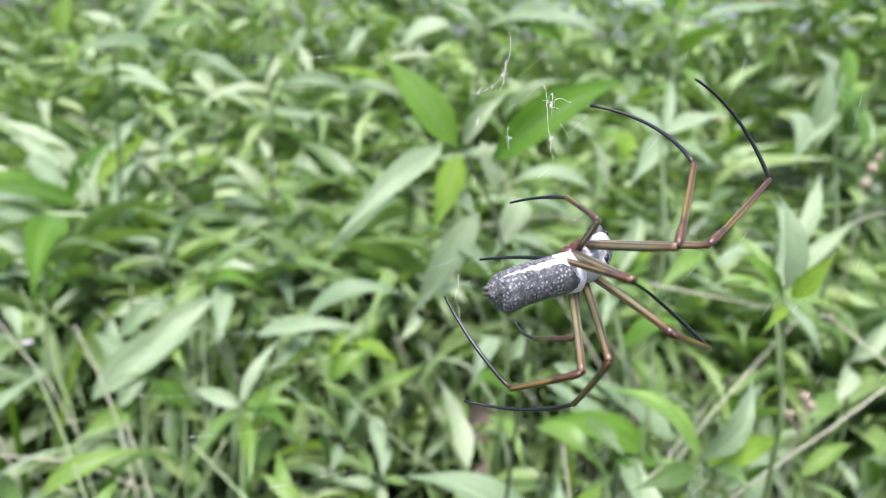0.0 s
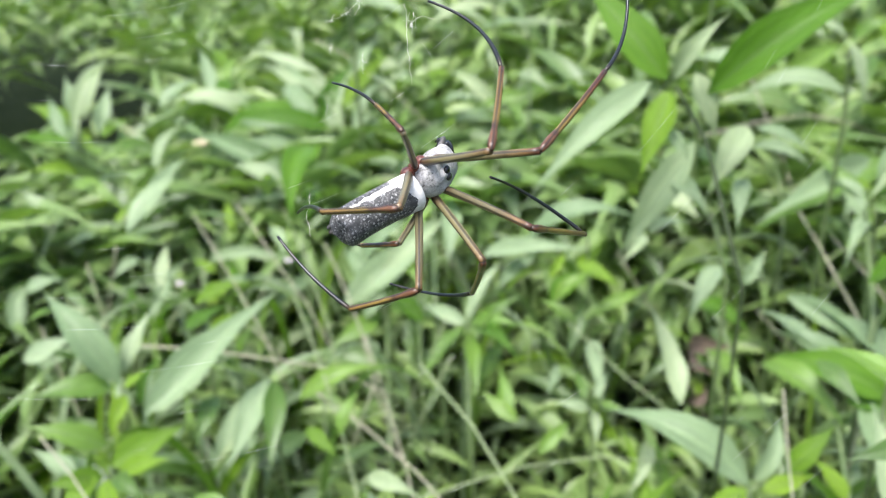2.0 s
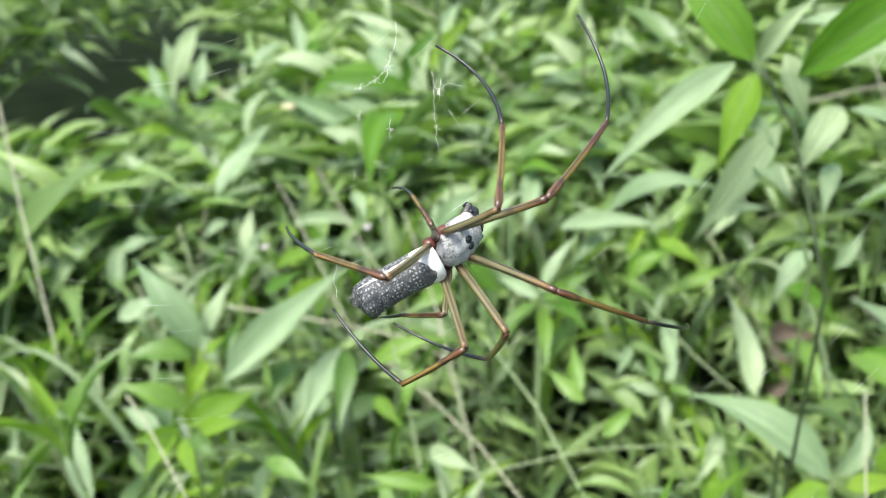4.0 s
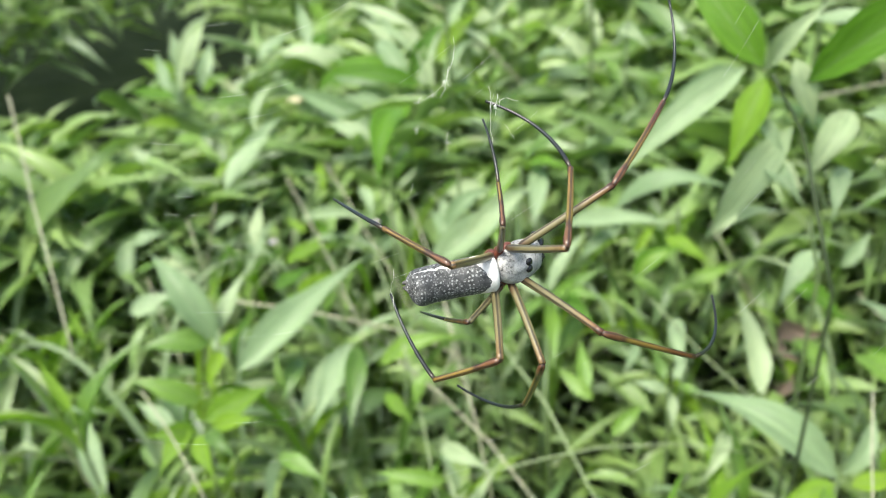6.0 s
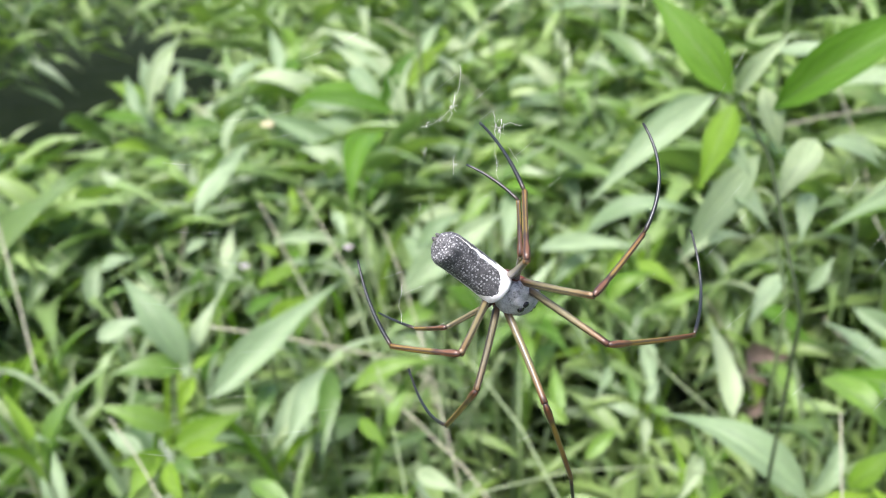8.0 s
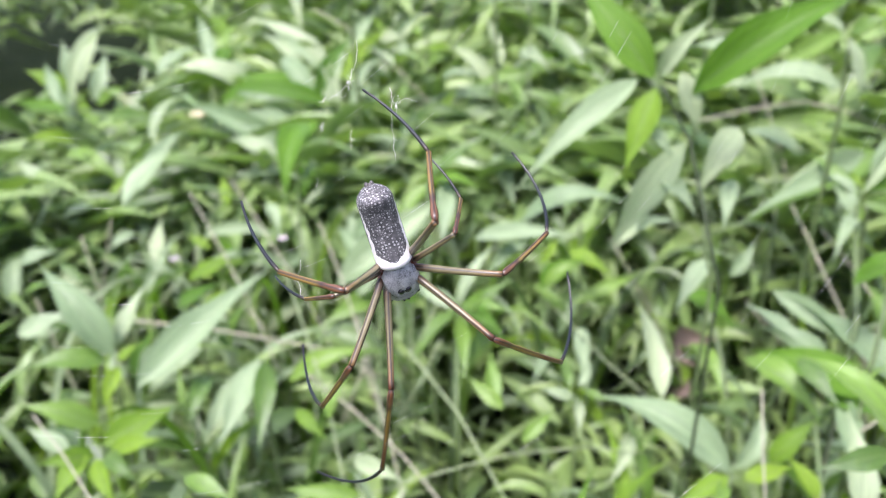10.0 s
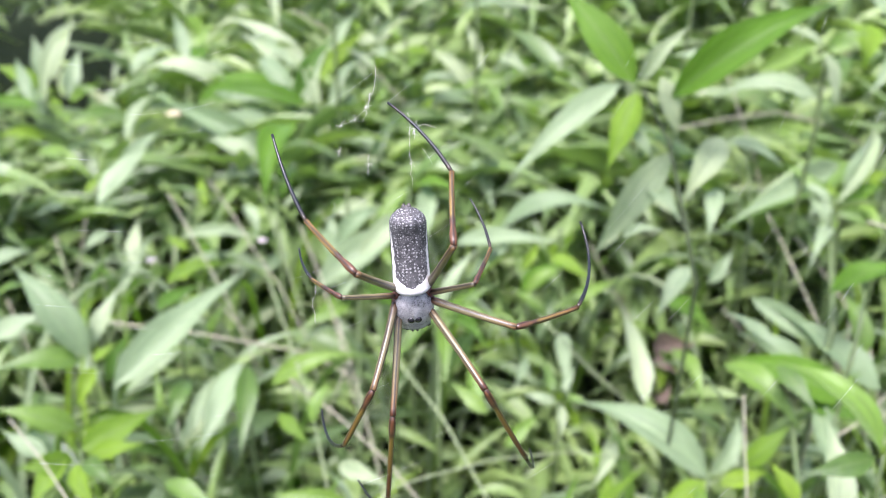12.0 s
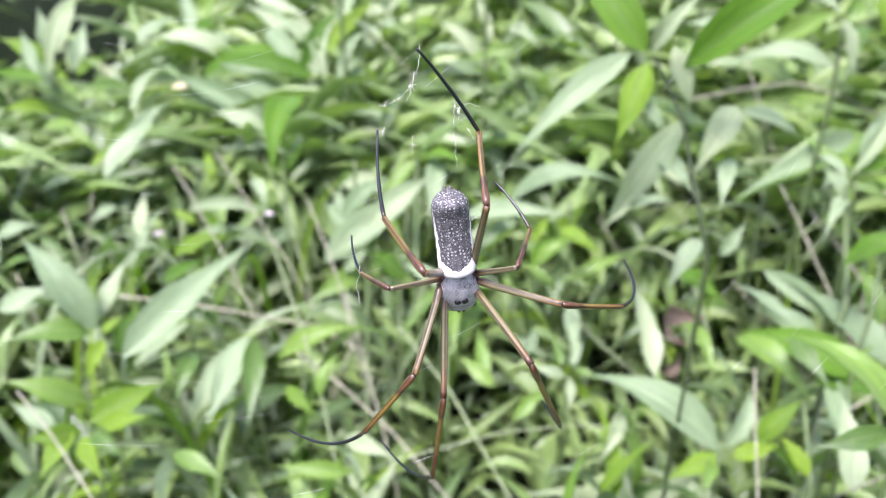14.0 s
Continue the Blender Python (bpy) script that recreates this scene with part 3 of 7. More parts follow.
herb((0.2755, 1.2730, 0.0000), [(0.2755, 1.2730, 0.0000), (0.2778, 1.2675, 0.2147), (0.2807, 1.2608, 0.4772), (0.2816, 1.2708, 0.5372)], [
    ((0.3454, 1.4381, 0.5567), (0.4766, 1.3897, 0.5248), 0.0300, "p"),
    ((0.2065, 1.5235, 0.5748), (0.3592, 1.4590, 0.5082), 0.0384, "y"),
    ((0.4169, 1.6054, 0.6038), (0.4373, 1.5462, 0.5253), 0.0297, "y"),
    ((0.3077, 1.3776, 0.5419), (0.2627, 1.3568, 0.4927), 0.0211, "p"),
    ((0.3280, 1.1801, 0.5231), (0.1642, 1.1160, 0.4507), 0.0446, "y"),
    ((0.2523, 1.1100, 0.5216), (0.2267, 1.1808, 0.5590), 0.0190, "g"),
    ((0.4305, 1.4180, 0.5545), (0.4961, 1.3197, 0.4893), 0.0347, "g"),
    ((0.2020, 1.4444, 0.5542), (0.1735, 1.3836, 0.4820), 0.0273, "p"),
], "green herb with a whorl of pointed leaves at its tip", False, 0.0029)
herb((0.2453, 0.6710, 0.0000), [(0.2453, 0.6710, 0.0000), (0.2417, 0.6761, 0.2042), (0.2374, 0.6824, 0.4538), (0.2360, 0.6924, 0.5138)], [
    ((0.1736, 0.7103, 0.5048), (0.2986, 0.6974, 0.5246), 0.0296, "p"),
    ((0.1778, 0.9318, 0.5106), (0.1948, 0.8506, 0.4569), 0.0252, "p"),
    ((0.1777, 0.6157, 0.5048), (0.2001, 0.6400, 0.5228), 0.0095, "y"),
    ((0.1616, 0.6440, 0.5052), (0.1893, 0.6651, 0.5231), 0.0103, "p"),
    ((0.3416, 0.5591, 0.5109), (0.3697, 0.5729, 0.5410), 0.0133, "p"),
    ((0.2547, 0.7637, 0.5100), (0.2145, 0.7987, 0.5263), 0.0156, "g"),
    ((0.2099, 0.6342, 0.5101), (0.2490, 0.6044, 0.4918), 0.0156, "y"),
    ((0.2944, 0.9188, 0.5108), (0.3192, 0.8343, 0.4785), 0.0226, "g"),
    ((0.1724, 0.5650, 0.5056), (0.2090, 0.5714, 0.5294), 0.0125, "g"),
], "green herb with a whorl of pointed leaves at its tip", False, 0.0018)
pale_herb = herb((-0.2078, 0.4714, 0.0000), [(-0.2078, 0.4714, 0.0000), (-0.2009, 0.4774, 0.2025), (-0.1926, 0.4847, 0.4499), (-0.1899, 0.4947, 0.5099)], [
    ((-0.1946, 0.5007, 0.5062), (-0.2567, 0.5494, 0.5678), 0.0258, "p"),
    ((-0.1958, 0.5143, 0.5080), (-0.1729, 0.5592, 0.5478), 0.0151, "p"),
    ((-0.1908, 0.4952, 0.5043), (-0.1719, 0.5089, 0.5152), 0.0089, "y"),
    ((-0.2005, 0.5033, 0.5027), (-0.2581, 0.4823, 0.5098), 0.0221, "g"),
    ((-0.1859, 0.4863, 0.5069), (-0.1960, 0.4618, 0.4823), 0.0123, "y"),
    ((-0.1623, 0.4546, 0.5091), (-0.0622, 0.5522, 0.5602), 0.0257, "p"),
], "green herb with a whorl of pointed leaves at its tip", False, 0.0014)
herb((-0.1567, 0.5943, 0.0000), [(-0.1567, 0.5943, 0.0000), (-0.1533, 0.5941, 0.1967), (-0.1492, 0.5938, 0.4371), (-0.1478, 0.6038, 0.4971)], [
    ((-0.1646, 0.5918, 0.4955), (-0.1263, 0.6252, 0.5022), 0.0156, "d"),
    ((-0.2966, 0.5640, 0.4918), (-0.2499, 0.5804, 0.5051), 0.0191, "p"),
    ((-0.2973, 0.6532, 0.4907), (-0.3194, 0.6224, 0.4969), 0.0132, "g"),
    ((-0.1689, 0.6496, 0.4915), (-0.1047, 0.6635, 0.4996), 0.0153, "y"),
    ((-0.2736, 0.6612, 0.4913), (-0.3053, 0.6848, 0.5059), 0.0116, "g"),
], "green herb with a whorl of pointed leaves at its tip", False, 0.0016)
herb((-0.1505, 0.3787, 0.0000), [(-0.1505, 0.3787, 0.0000), (-0.1554, 0.3782, 0.2015), (-0.1614, 0.3777, 0.4478), (-0.1633, 0.3877, 0.5078)], [
    ((-0.1691, 0.3999, 0.4982), (-0.1204, 0.4307, 0.5065), 0.0207, "y"),
    ((-0.1744, 0.4160, 0.5039), (-0.2248, 0.4107, 0.5296), 0.0168, "g"),
    ((-0.1682, 0.3871, 0.5006), (-0.2012, 0.3750, 0.5060), 0.0138, "y"),
    ((-0.1898, 0.3974, 0.4965), (-0.2230, 0.4117, 0.5106), 0.0126, "p"),
    ((-0.1669, 0.3829, 0.5004), (-0.1456, 0.3537, 0.4827), 0.0124, "y"),
    ((-0.1615, 0.3957, 0.4972), (-0.1225, 0.3949, 0.5041), 0.0130, "y"),
    ((-0.1742, 0.3876, 0.5065), (-0.1870, 0.3528, 0.4881), 0.0155, "y"),
    ((-0.1612, 0.3877, 0.5004), (-0.1319, 0.3646, 0.4899), 0.0114, "g"),
], "green herb with a whorl of pointed leaves at its tip", False, 0.0012)
herb((-0.0697, 0.5111, 0.0000), [(-0.0697, 0.5111, 0.0000), (-0.0717, 0.5000, 0.1957), (-0.0741, 0.4865, 0.4349), (-0.0749, 0.4965, 0.4949)], [
    ((-0.0783, 0.5049, 0.4906), (-0.1068, 0.4358, 0.4505), 0.0222, "p"),
    ((-0.0721, 0.5001, 0.4923), (-0.0734, 0.4297, 0.4494), 0.0182, "g"),
    ((-0.0523, 0.4815, 0.4830), (0.0249, 0.4953, 0.4973), 0.0159, "g"),
    ((0.0084, 0.3532, 0.4805), (-0.0463, 0.3600, 0.4845), 0.0109, "g"),
    ((0.0031, 0.3814, 0.4855), (0.0397, 0.3599, 0.4798), 0.0125, "p"),
    ((-0.0431, 0.4458, 0.4821), (-0.0176, 0.4211, 0.4681), 0.0110, "y"),
    ((-0.1163, 0.4865, 0.4897), (-0.1277, 0.4435, 0.4698), 0.0149, "g"),
    ((-0.1126, 0.3824, 0.4808), (-0.0746, 0.3657, 0.4679), 0.0136, "g"),
    ((-0.0159, 0.4199, 0.4900), (0.0011, 0.4464, 0.5096), 0.0110, "g"),
], "green herb with a whorl of pointed leaves at its tip", False, 0.0014)
corner_herb = herb((0.2323, 0.3399, 0.0000), [(0.2323, 0.3399, 0.0000), (0.2380, 0.3350, 0.1920), (0.2451, 0.3289, 0.4268), (0.2474, 0.3389, 0.4868)], [
    ((0.2511, 0.3451, 0.4816), (0.1704, 0.4080, 0.5052), 0.0260, "p"),
    ((0.2564, 0.3520, 0.4777), (0.2868, 0.3852, 0.5042), 0.0136, "p"),
    ((0.2451, 0.3372, 0.4866), (0.2079, 0.3331, 0.4715), 0.0129, "y"),
    ((0.2551, 0.3374, 0.4835), (0.2922, 0.3403, 0.4899), 0.0118, "y"),
    ((0.2831, 0.3569, 0.4778), (0.3179, 0.3651, 0.5076), 0.0149, "y"),
    ((0.2423, 0.3366, 0.4835), (0.2258, 0.3127, 0.4746), 0.0087, "g"),
], "green herb with a whorl of pointed leaves at its tip", False, 0.0012)
herb((0.3625, 0.3448, 0.0000), [(0.3625, 0.3448, 0.0000), (0.3550, 0.3472, 0.2057), (0.3458, 0.3502, 0.4572), (0.3429, 0.3602, 0.5172)], [
    ((0.2974, 0.2773, 0.5082), (0.3095, 0.3315, 0.5461), 0.0164, "p"),
    ((0.3640, 0.3775, 0.5098), (0.2983, 0.4346, 0.5175), 0.0288, "d"),
    ((0.3982, 0.3911, 0.5089), (0.3421, 0.4647, 0.5433), 0.0262, "p"),
    ((0.3539, 0.4138, 0.5092), (0.3116, 0.4526, 0.5266), 0.0210, "p"),
    ((0.2896, 0.5271, 0.5141), (0.3177, 0.4824, 0.5021), 0.0168, "d"),
    ((0.2182, 0.3873, 0.5142), (0.2135, 0.4625, 0.5633), 0.0158, "p"),
    ((0.3685, 0.3411, 0.5113), (0.3540, 0.3600, 0.5212), 0.0102, "g"),
    ((0.2795, 0.2938, 0.5069), (0.2694, 0.3206, 0.5193), 0.0114, "y"),
    ((0.4031, 0.4211, 0.5180), (0.4043, 0.4664, 0.5520), 0.0170, "g"),
], "green herb with a whorl of pointed leaves at its tip", False, 0.0013)
herb((0.1702, 0.4570, 0.0000), [(0.1702, 0.4570, 0.0000), (0.1709, 0.4453, 0.1885), (0.1717, 0.4311, 0.4188), (0.1720, 0.4411, 0.4788)], [
    ((0.1747, 0.4545, 0.4684), (0.1459, 0.4634, 0.4730), 0.0092, "p"),
    ((0.1783, 0.4535, 0.4789), (0.1934, 0.4748, 0.4891), 0.0071, "p"),
    ((0.1755, 0.4445, 0.4738), (0.1707, 0.4213, 0.4574), 0.0085, "p"),
    ((0.1829, 0.4581, 0.4707), (0.2038, 0.4455, 0.4673), 0.0076, "g"),
    ((0.1729, 0.4600, 0.4734), (0.1676, 0.4930, 0.4865), 0.0094, "g"),
    ((0.2036, 0.4039, 0.4735), (0.1761, 0.3697, 0.4501), 0.0115, "p"),
    ((0.1642, 0.5177, 0.4701), (0.1459, 0.4859, 0.4586), 0.0095, "p"),
    ((0.1158, 0.4377, 0.4752), (0.0886, 0.4689, 0.4868), 0.0119, "g"),
    ((0.1212, 0.3959, 0.4771), (0.1503, 0.4177, 0.4880), 0.0103, "g"),
], "green herb with a whorl of pointed leaves at its tip", False, 0.0013)
herb((0.2836, 0.2019, 0.0000), [(0.2836, 0.2019, 0.0000), (0.2806, 0.2012, 0.2867), (0.2770, 0.2003, 0.6370), (0.2758, 0.2103, 0.6970)], [
    ((0.2742, 0.2093, 0.6990), (0.2802, 0.2298, 0.7394), 0.0126, "p"),
    ((0.2784, 0.2136, 0.6952), (0.2540, 0.2273, 0.7154), 0.0106, "y"),
    ((0.2771, 0.2081, 0.6961), (0.2918, 0.2011, 0.7192), 0.0096, "y"),
    ((0.2750, 0.2102, 0.6945), (0.2565, 0.2221, 0.6969), 0.0074, "g"),
    ((0.2738, 0.2061, 0.6954), (0.2824, 0.1943, 0.6819), 0.0068, "g"),
    ((0.2771, 0.2123, 0.6925), (0.2574, 0.2043, 0.6801), 0.0063, "y"),
], "green herb with a whorl of pointed leaves at its tip", False, 0.0008)
herb((0.2423, 0.2298, 0.0000), [(0.2423, 0.2298, 0.0000), (0.2464, 0.2203, 0.2487), (0.2515, 0.2088, 0.5527), (0.2531, 0.2188, 0.6127)], [
    ((0.2545, 0.2217, 0.6114), (0.2259, 0.2686, 0.6307), 0.0189, "g"),
    ((0.2503, 0.2158, 0.6167), (0.2792, 0.2228, 0.6549), 0.0150, "p"),
    ((0.2582, 0.2199, 0.6095), (0.3005, 0.2132, 0.6225), 0.0133, "y"),
    ((0.2518, 0.2211, 0.6092), (0.2155, 0.2220, 0.6013), 0.0108, "g"),
    ((0.2580, 0.2174, 0.6092), (0.2624, 0.1917, 0.6067), 0.0088, "g"),
], "green herb with a whorl of pointed leaves at its tip", False, 0.0008)
herb((0.6229, 0.7333, 0.0000), [(0.6229, 0.7333, 0.0000), (0.6207, 0.7208, 0.3334), (0.6180, 0.7057, 0.7408), (0.6171, 0.7157, 0.8008)], [
    ((0.6155, 0.7248, 0.8043), (0.6555, 0.6385, 0.8581), 0.0352, "g"),
    ((0.7251, 0.5995, 0.7375), (0.7551, 0.6268, 0.8131), 0.0256, "p"),
    ((0.6089, 0.7095, 0.7992), (0.5756, 0.7468, 0.8429), 0.0204, "g"),
    ((0.6180, 0.7118, 0.7971), (0.6282, 0.6593, 0.7532), 0.0195, "g"),
    ((0.6051, 0.7261, 0.8643), (0.5611, 0.7002, 0.9014), 0.0154, "y"),
    ((0.7431, 0.5694, 0.7354), (0.7485, 0.5464, 0.7923), 0.0226, "g"),
    ((0.7427, 0.5680, 0.8437), (0.6893, 0.5620, 0.8838), 0.0186, "g"),
], "green herb with a whorl of pointed leaves at its tip", False, 0.0021)
herb((0.1850, 0.9750, 0.0000), [(0.1850, 0.9750, 0.0000), (0.1838, 0.9673, 0.3004), (0.1824, 0.9579, 0.6676), (0.1820, 0.9679, 0.7276)], [
    ((0.0736, 0.9934, 0.7537), (-0.0599, 0.9557, 0.7516), 0.0310, "p"),
    ((0.1816, 0.9659, 0.7278), (0.0770, 0.9570, 0.6922), 0.0214, "p"),
    ((0.1867, 0.9701, 0.7277), (0.3105, 0.9378, 0.7157), 0.0231, "p"),
    ((0.0807, 0.9951, 0.7693), (0.1737, 0.9691, 0.7185), 0.0233, "p"),
    ((0.2231, 0.9478, 0.8095), (0.1969, 0.9729, 0.7582), 0.0182, "p"),
    ((0.2258, 0.9502, 0.8084), (0.2492, 0.9576, 0.7521), 0.0190, "p"),
    ((0.3303, 0.9313, 0.7451), (0.2472, 0.9981, 0.7589), 0.0230, "y"),
    ((0.2104, 0.9647, 0.7365), (0.1768, 0.9846, 0.7835), 0.0192, "g"),
], "green herb with a whorl of pointed leaves at its tip", False, 0.0022)
herb((0.4250, 0.8868, 0.0000), [(0.4250, 0.8868, 0.0000), (0.4286, 0.8834, 0.3475), (0.4330, 0.8792, 0.7723), (0.4344, 0.8892, 0.8323)], [
    ((0.3327, 0.9234, 0.7903), (0.4570, 0.8985, 0.8156), 0.0320, "p"),
    ((0.4601, 0.8768, 0.8413), (0.5659, 0.7711, 0.8343), 0.0307, "p"),
    ((0.3446, 0.9182, 0.8180), (0.2851, 0.9235, 0.8336), 0.0188, "g"),
    ((0.3879, 0.9158, 0.8567), (0.4315, 0.8633, 0.8181), 0.0224, "g"),
    ((0.5355, 0.8426, 0.8193), (0.5006, 0.8786, 0.8590), 0.0190, "g"),
    ((0.4370, 0.8748, 0.8185), (0.4820, 0.8709, 0.7645), 0.0207, "y"),
    ((0.5727, 0.7960, 0.8226), (0.5770, 0.7438, 0.8686), 0.0202, "p"),
], "green herb with a whorl of pointed leaves at its tip", False, 0.0022)
herb((0.0014, 0.9663, 0.0000), [(0.0014, 0.9663, 0.0000), (-0.0000, 0.9699, 0.3343), (-0.0018, 0.9744, 0.7428), (-0.0024, 0.9844, 0.8028)], [
    ((0.0221, 0.9958, 0.7852), (0.0813, 0.9899, 0.8433), 0.0233, "p"),
    ((-0.0628, 0.9765, 0.7786), (-0.0441, 1.0061, 0.8379), 0.0210, "y"),
    ((0.1583, 0.9587, 0.8230), (0.2226, 0.9677, 0.8564), 0.0216, "g"),
    ((-0.0850, 0.9665, 0.7769), (-0.1056, 0.9292, 0.8160), 0.0189, "g"),
    ((0.0096, 0.9981, 0.7909), (-0.0461, 1.0148, 0.8060), 0.0214, "p"),
    ((0.0343, 0.9759, 0.7797), (0.1213, 0.9314, 0.8127), 0.0274, "g"),
], "green herb with a whorl of pointed leaves at its tip", False, 0.0022)
herb((0.6927, 0.4629, 0.0000), [(0.6927, 0.4629, 0.0000), (0.6855, 0.4570, 0.2066), (0.6766, 0.4497, 0.4592), (0.6738, 0.4597, 0.5192)], [
    ((0.6946, 0.4771, 0.5097), (0.6803, 0.5275, 0.5426), 0.0218, "g"),
    ((0.6943, 0.4719, 0.5119), (0.7488, 0.4823, 0.5543), 0.0201, "p"),
    ((0.6674, 0.4537, 0.5163), (0.6123, 0.4309, 0.4790), 0.0195, "p"),
    ((0.6844, 0.4599, 0.5118), (0.6803, 0.4033, 0.4961), 0.0205, "g"),
    ((0.6012, 0.4110, 0.5136), (0.5439, 0.4045, 0.4906), 0.0173, "g"),
], "green herb with a whorl of pointed leaves at its tip", False, 0.0019)
herb((0.3777, 0.4170, 0.0000), [(0.3777, 0.4170, 0.0000), (0.3727, 0.4170, 0.2748), (0.3677, 0.4170, 0.5496), (0.4099, 0.4975, 0.5714), (0.4556, 0.5737, 0.5881)], [
    ((0.4846, 0.6170, 0.6028), (0.3342, 0.5569, 0.5617), 0.0215, "p"),
    ((0.4469, 0.5581, 0.5840), (0.5162, 0.6360, 0.6355), 0.0121, "p"),
    ((0.4449, 0.5543, 0.5831), (0.4155, 0.6076, 0.6123), 0.0120, "g"),
    ((0.4536, 0.5654, 0.5861), (0.5092, 0.5764, 0.5957), 0.0176, "d"),
    ((0.4425, 0.5545, 0.5830), (0.4158, 0.5822, 0.5972), 0.0120, "p"),
    ((0.4450, 0.5500, 0.5822), (0.4929, 0.5288, 0.5732), 0.0138, "g"),
    ((0.4285, 0.5294, 0.5761), (0.3871, 0.4875, 0.5522), 0.0117, "p"),
], "green herb with a whorl of pointed leaves at its tip", False, 0.0020)
herb((0.3088, 0.3125, 0.0000), [(0.3088, 0.3125, 0.0000), (0.3038, 0.3125, 0.2386), (0.2988, 0.3125, 0.4772), (0.3110, 0.3463, 0.4918), (0.3274, 0.3893, 0.5085)], [
    ((0.3353, 0.4760, 0.5435), (0.3907, 0.4033, 0.5129), 0.0164, "p"),
    ((0.3086, 0.4667, 0.5378), (0.3488, 0.4056, 0.5120), 0.0167, "p"),
    ((0.2912, 0.4226, 0.5193), (0.3245, 0.3607, 0.4950), 0.0190, "g"),
    ((0.3457, 0.3845, 0.5083), (0.3217, 0.3114, 0.4806), 0.0150, "p"),
    ((0.3350, 0.3880, 0.5088), (0.3931, 0.4027, 0.5183), 0.0117, "g"),
    ((0.3334, 0.3844, 0.5068), (0.3756, 0.3638, 0.5000), 0.0152, "d"),
], "green herb with a whorl of pointed leaves at its tip", False, 0.0017)
herb((0.0232, 0.5480, 0.0000), [(0.0232, 0.5480, 0.0000), (0.0182, 0.5480, 0.1850), (0.0132, 0.5480, 0.3700), (0.0153, 0.6398, 0.3979), (0.0175, 0.7518, 0.4255)], [
    ((-0.0334, 0.7511, 0.4212), (0.0946, 0.8228, 0.4692), 0.0371, "p"),
    ((0.0175, 0.7518, 0.4255), (-0.0336, 0.8284, 0.4654), 0.0235, "p"),
    ((0.0205, 0.7421, 0.4229), (0.0905, 0.7075, 0.4088), 0.0233, "g"),
    ((0.0175, 0.7518, 0.4255), (0.0622, 0.8477, 0.4830), 0.0196, "g"),
    ((0.0109, 0.7350, 0.4200), (-0.0568, 0.6951, 0.3966), 0.0232, "g"),
    ((0.0310, 1.0358, 0.4915), (-0.0113, 0.9231, 0.4258), 0.0298, "p"),
    ((0.0751, 1.0974, 0.5153), (0.1124, 0.9512, 0.4341), 0.0280, "g"),
], "green herb with a whorl of pointed leaves at its tip", False, 0.0021)
herb((0.1920, 0.8749, 0.0000), [(0.1920, 0.8749, 0.0000), (0.1870, 0.8749, 0.2302), (0.1820, 0.8749, 0.4604), (0.2019, 1.0282, 0.4883), (0.2213, 1.1578, 0.5317)], [
    ((0.2222, 1.1633, 0.5348), (0.1416, 1.2624, 0.5937), 0.0242, "p"),
    ((0.2264, 1.1625, 0.5349), (0.3164, 1.2325, 0.5864), 0.0242, "g"),
    ((0.2213, 1.1578, 0.5317), (0.0778, 1.1520, 0.5190), 0.0273, "p"),
    ((0.2296, 1.1535, 0.5307), (0.3432, 1.1333, 0.5254), 0.0250, "g"),
    ((0.2196, 1.1457, 0.5256), (0.1542, 1.0417, 0.4601), 0.0271, "g"),
    ((0.2282, 1.1440, 0.5259), (0.2867, 1.0270, 0.4603), 0.0271, "g"),
    ((0.2441, 0.9867, 0.4748), (0.3704, 1.0378, 0.5142), 0.0216, "g"),
    ((0.2288, 1.2099, 0.5653), (0.2151, 1.3216, 0.6388), 0.0225, "p"),
], "green herb with a whorl of pointed leaves at its tip", False, 0.0026)
herb((-0.2259, 1.0947, 0.0000), [(-0.2259, 1.0947, 0.0000), (-0.2309, 1.0947, 0.2239), (-0.2359, 1.0947, 0.4479), (-0.2634, 1.2497, 0.4950), (-0.2754, 1.3590, 0.5570)], [
    ((-0.2754, 1.3590, 0.5570), (-0.3603, 1.3448, 0.5422), 0.0265, "p"),
    ((-0.2707, 1.3630, 0.5609), (-0.1765, 1.3355, 0.5497), 0.0265, "g"),
    ((-0.2756, 1.3629, 0.5612), (-0.3174, 1.4803, 0.6366), 0.0242, "p"),
    ((-0.2751, 1.3507, 0.5490), (-0.3294, 1.2543, 0.4862), 0.0241, "g"),
    ((-0.2654, 1.3505, 0.5487), (-0.1822, 1.2619, 0.4991), 0.0241, "p"),
    ((-0.2705, 1.3548, 0.5528), (-0.2348, 1.4637, 0.6276), 0.0241, "g"),
], "green herb with a whorl of pointed leaves at its tip", False, 0.0027)
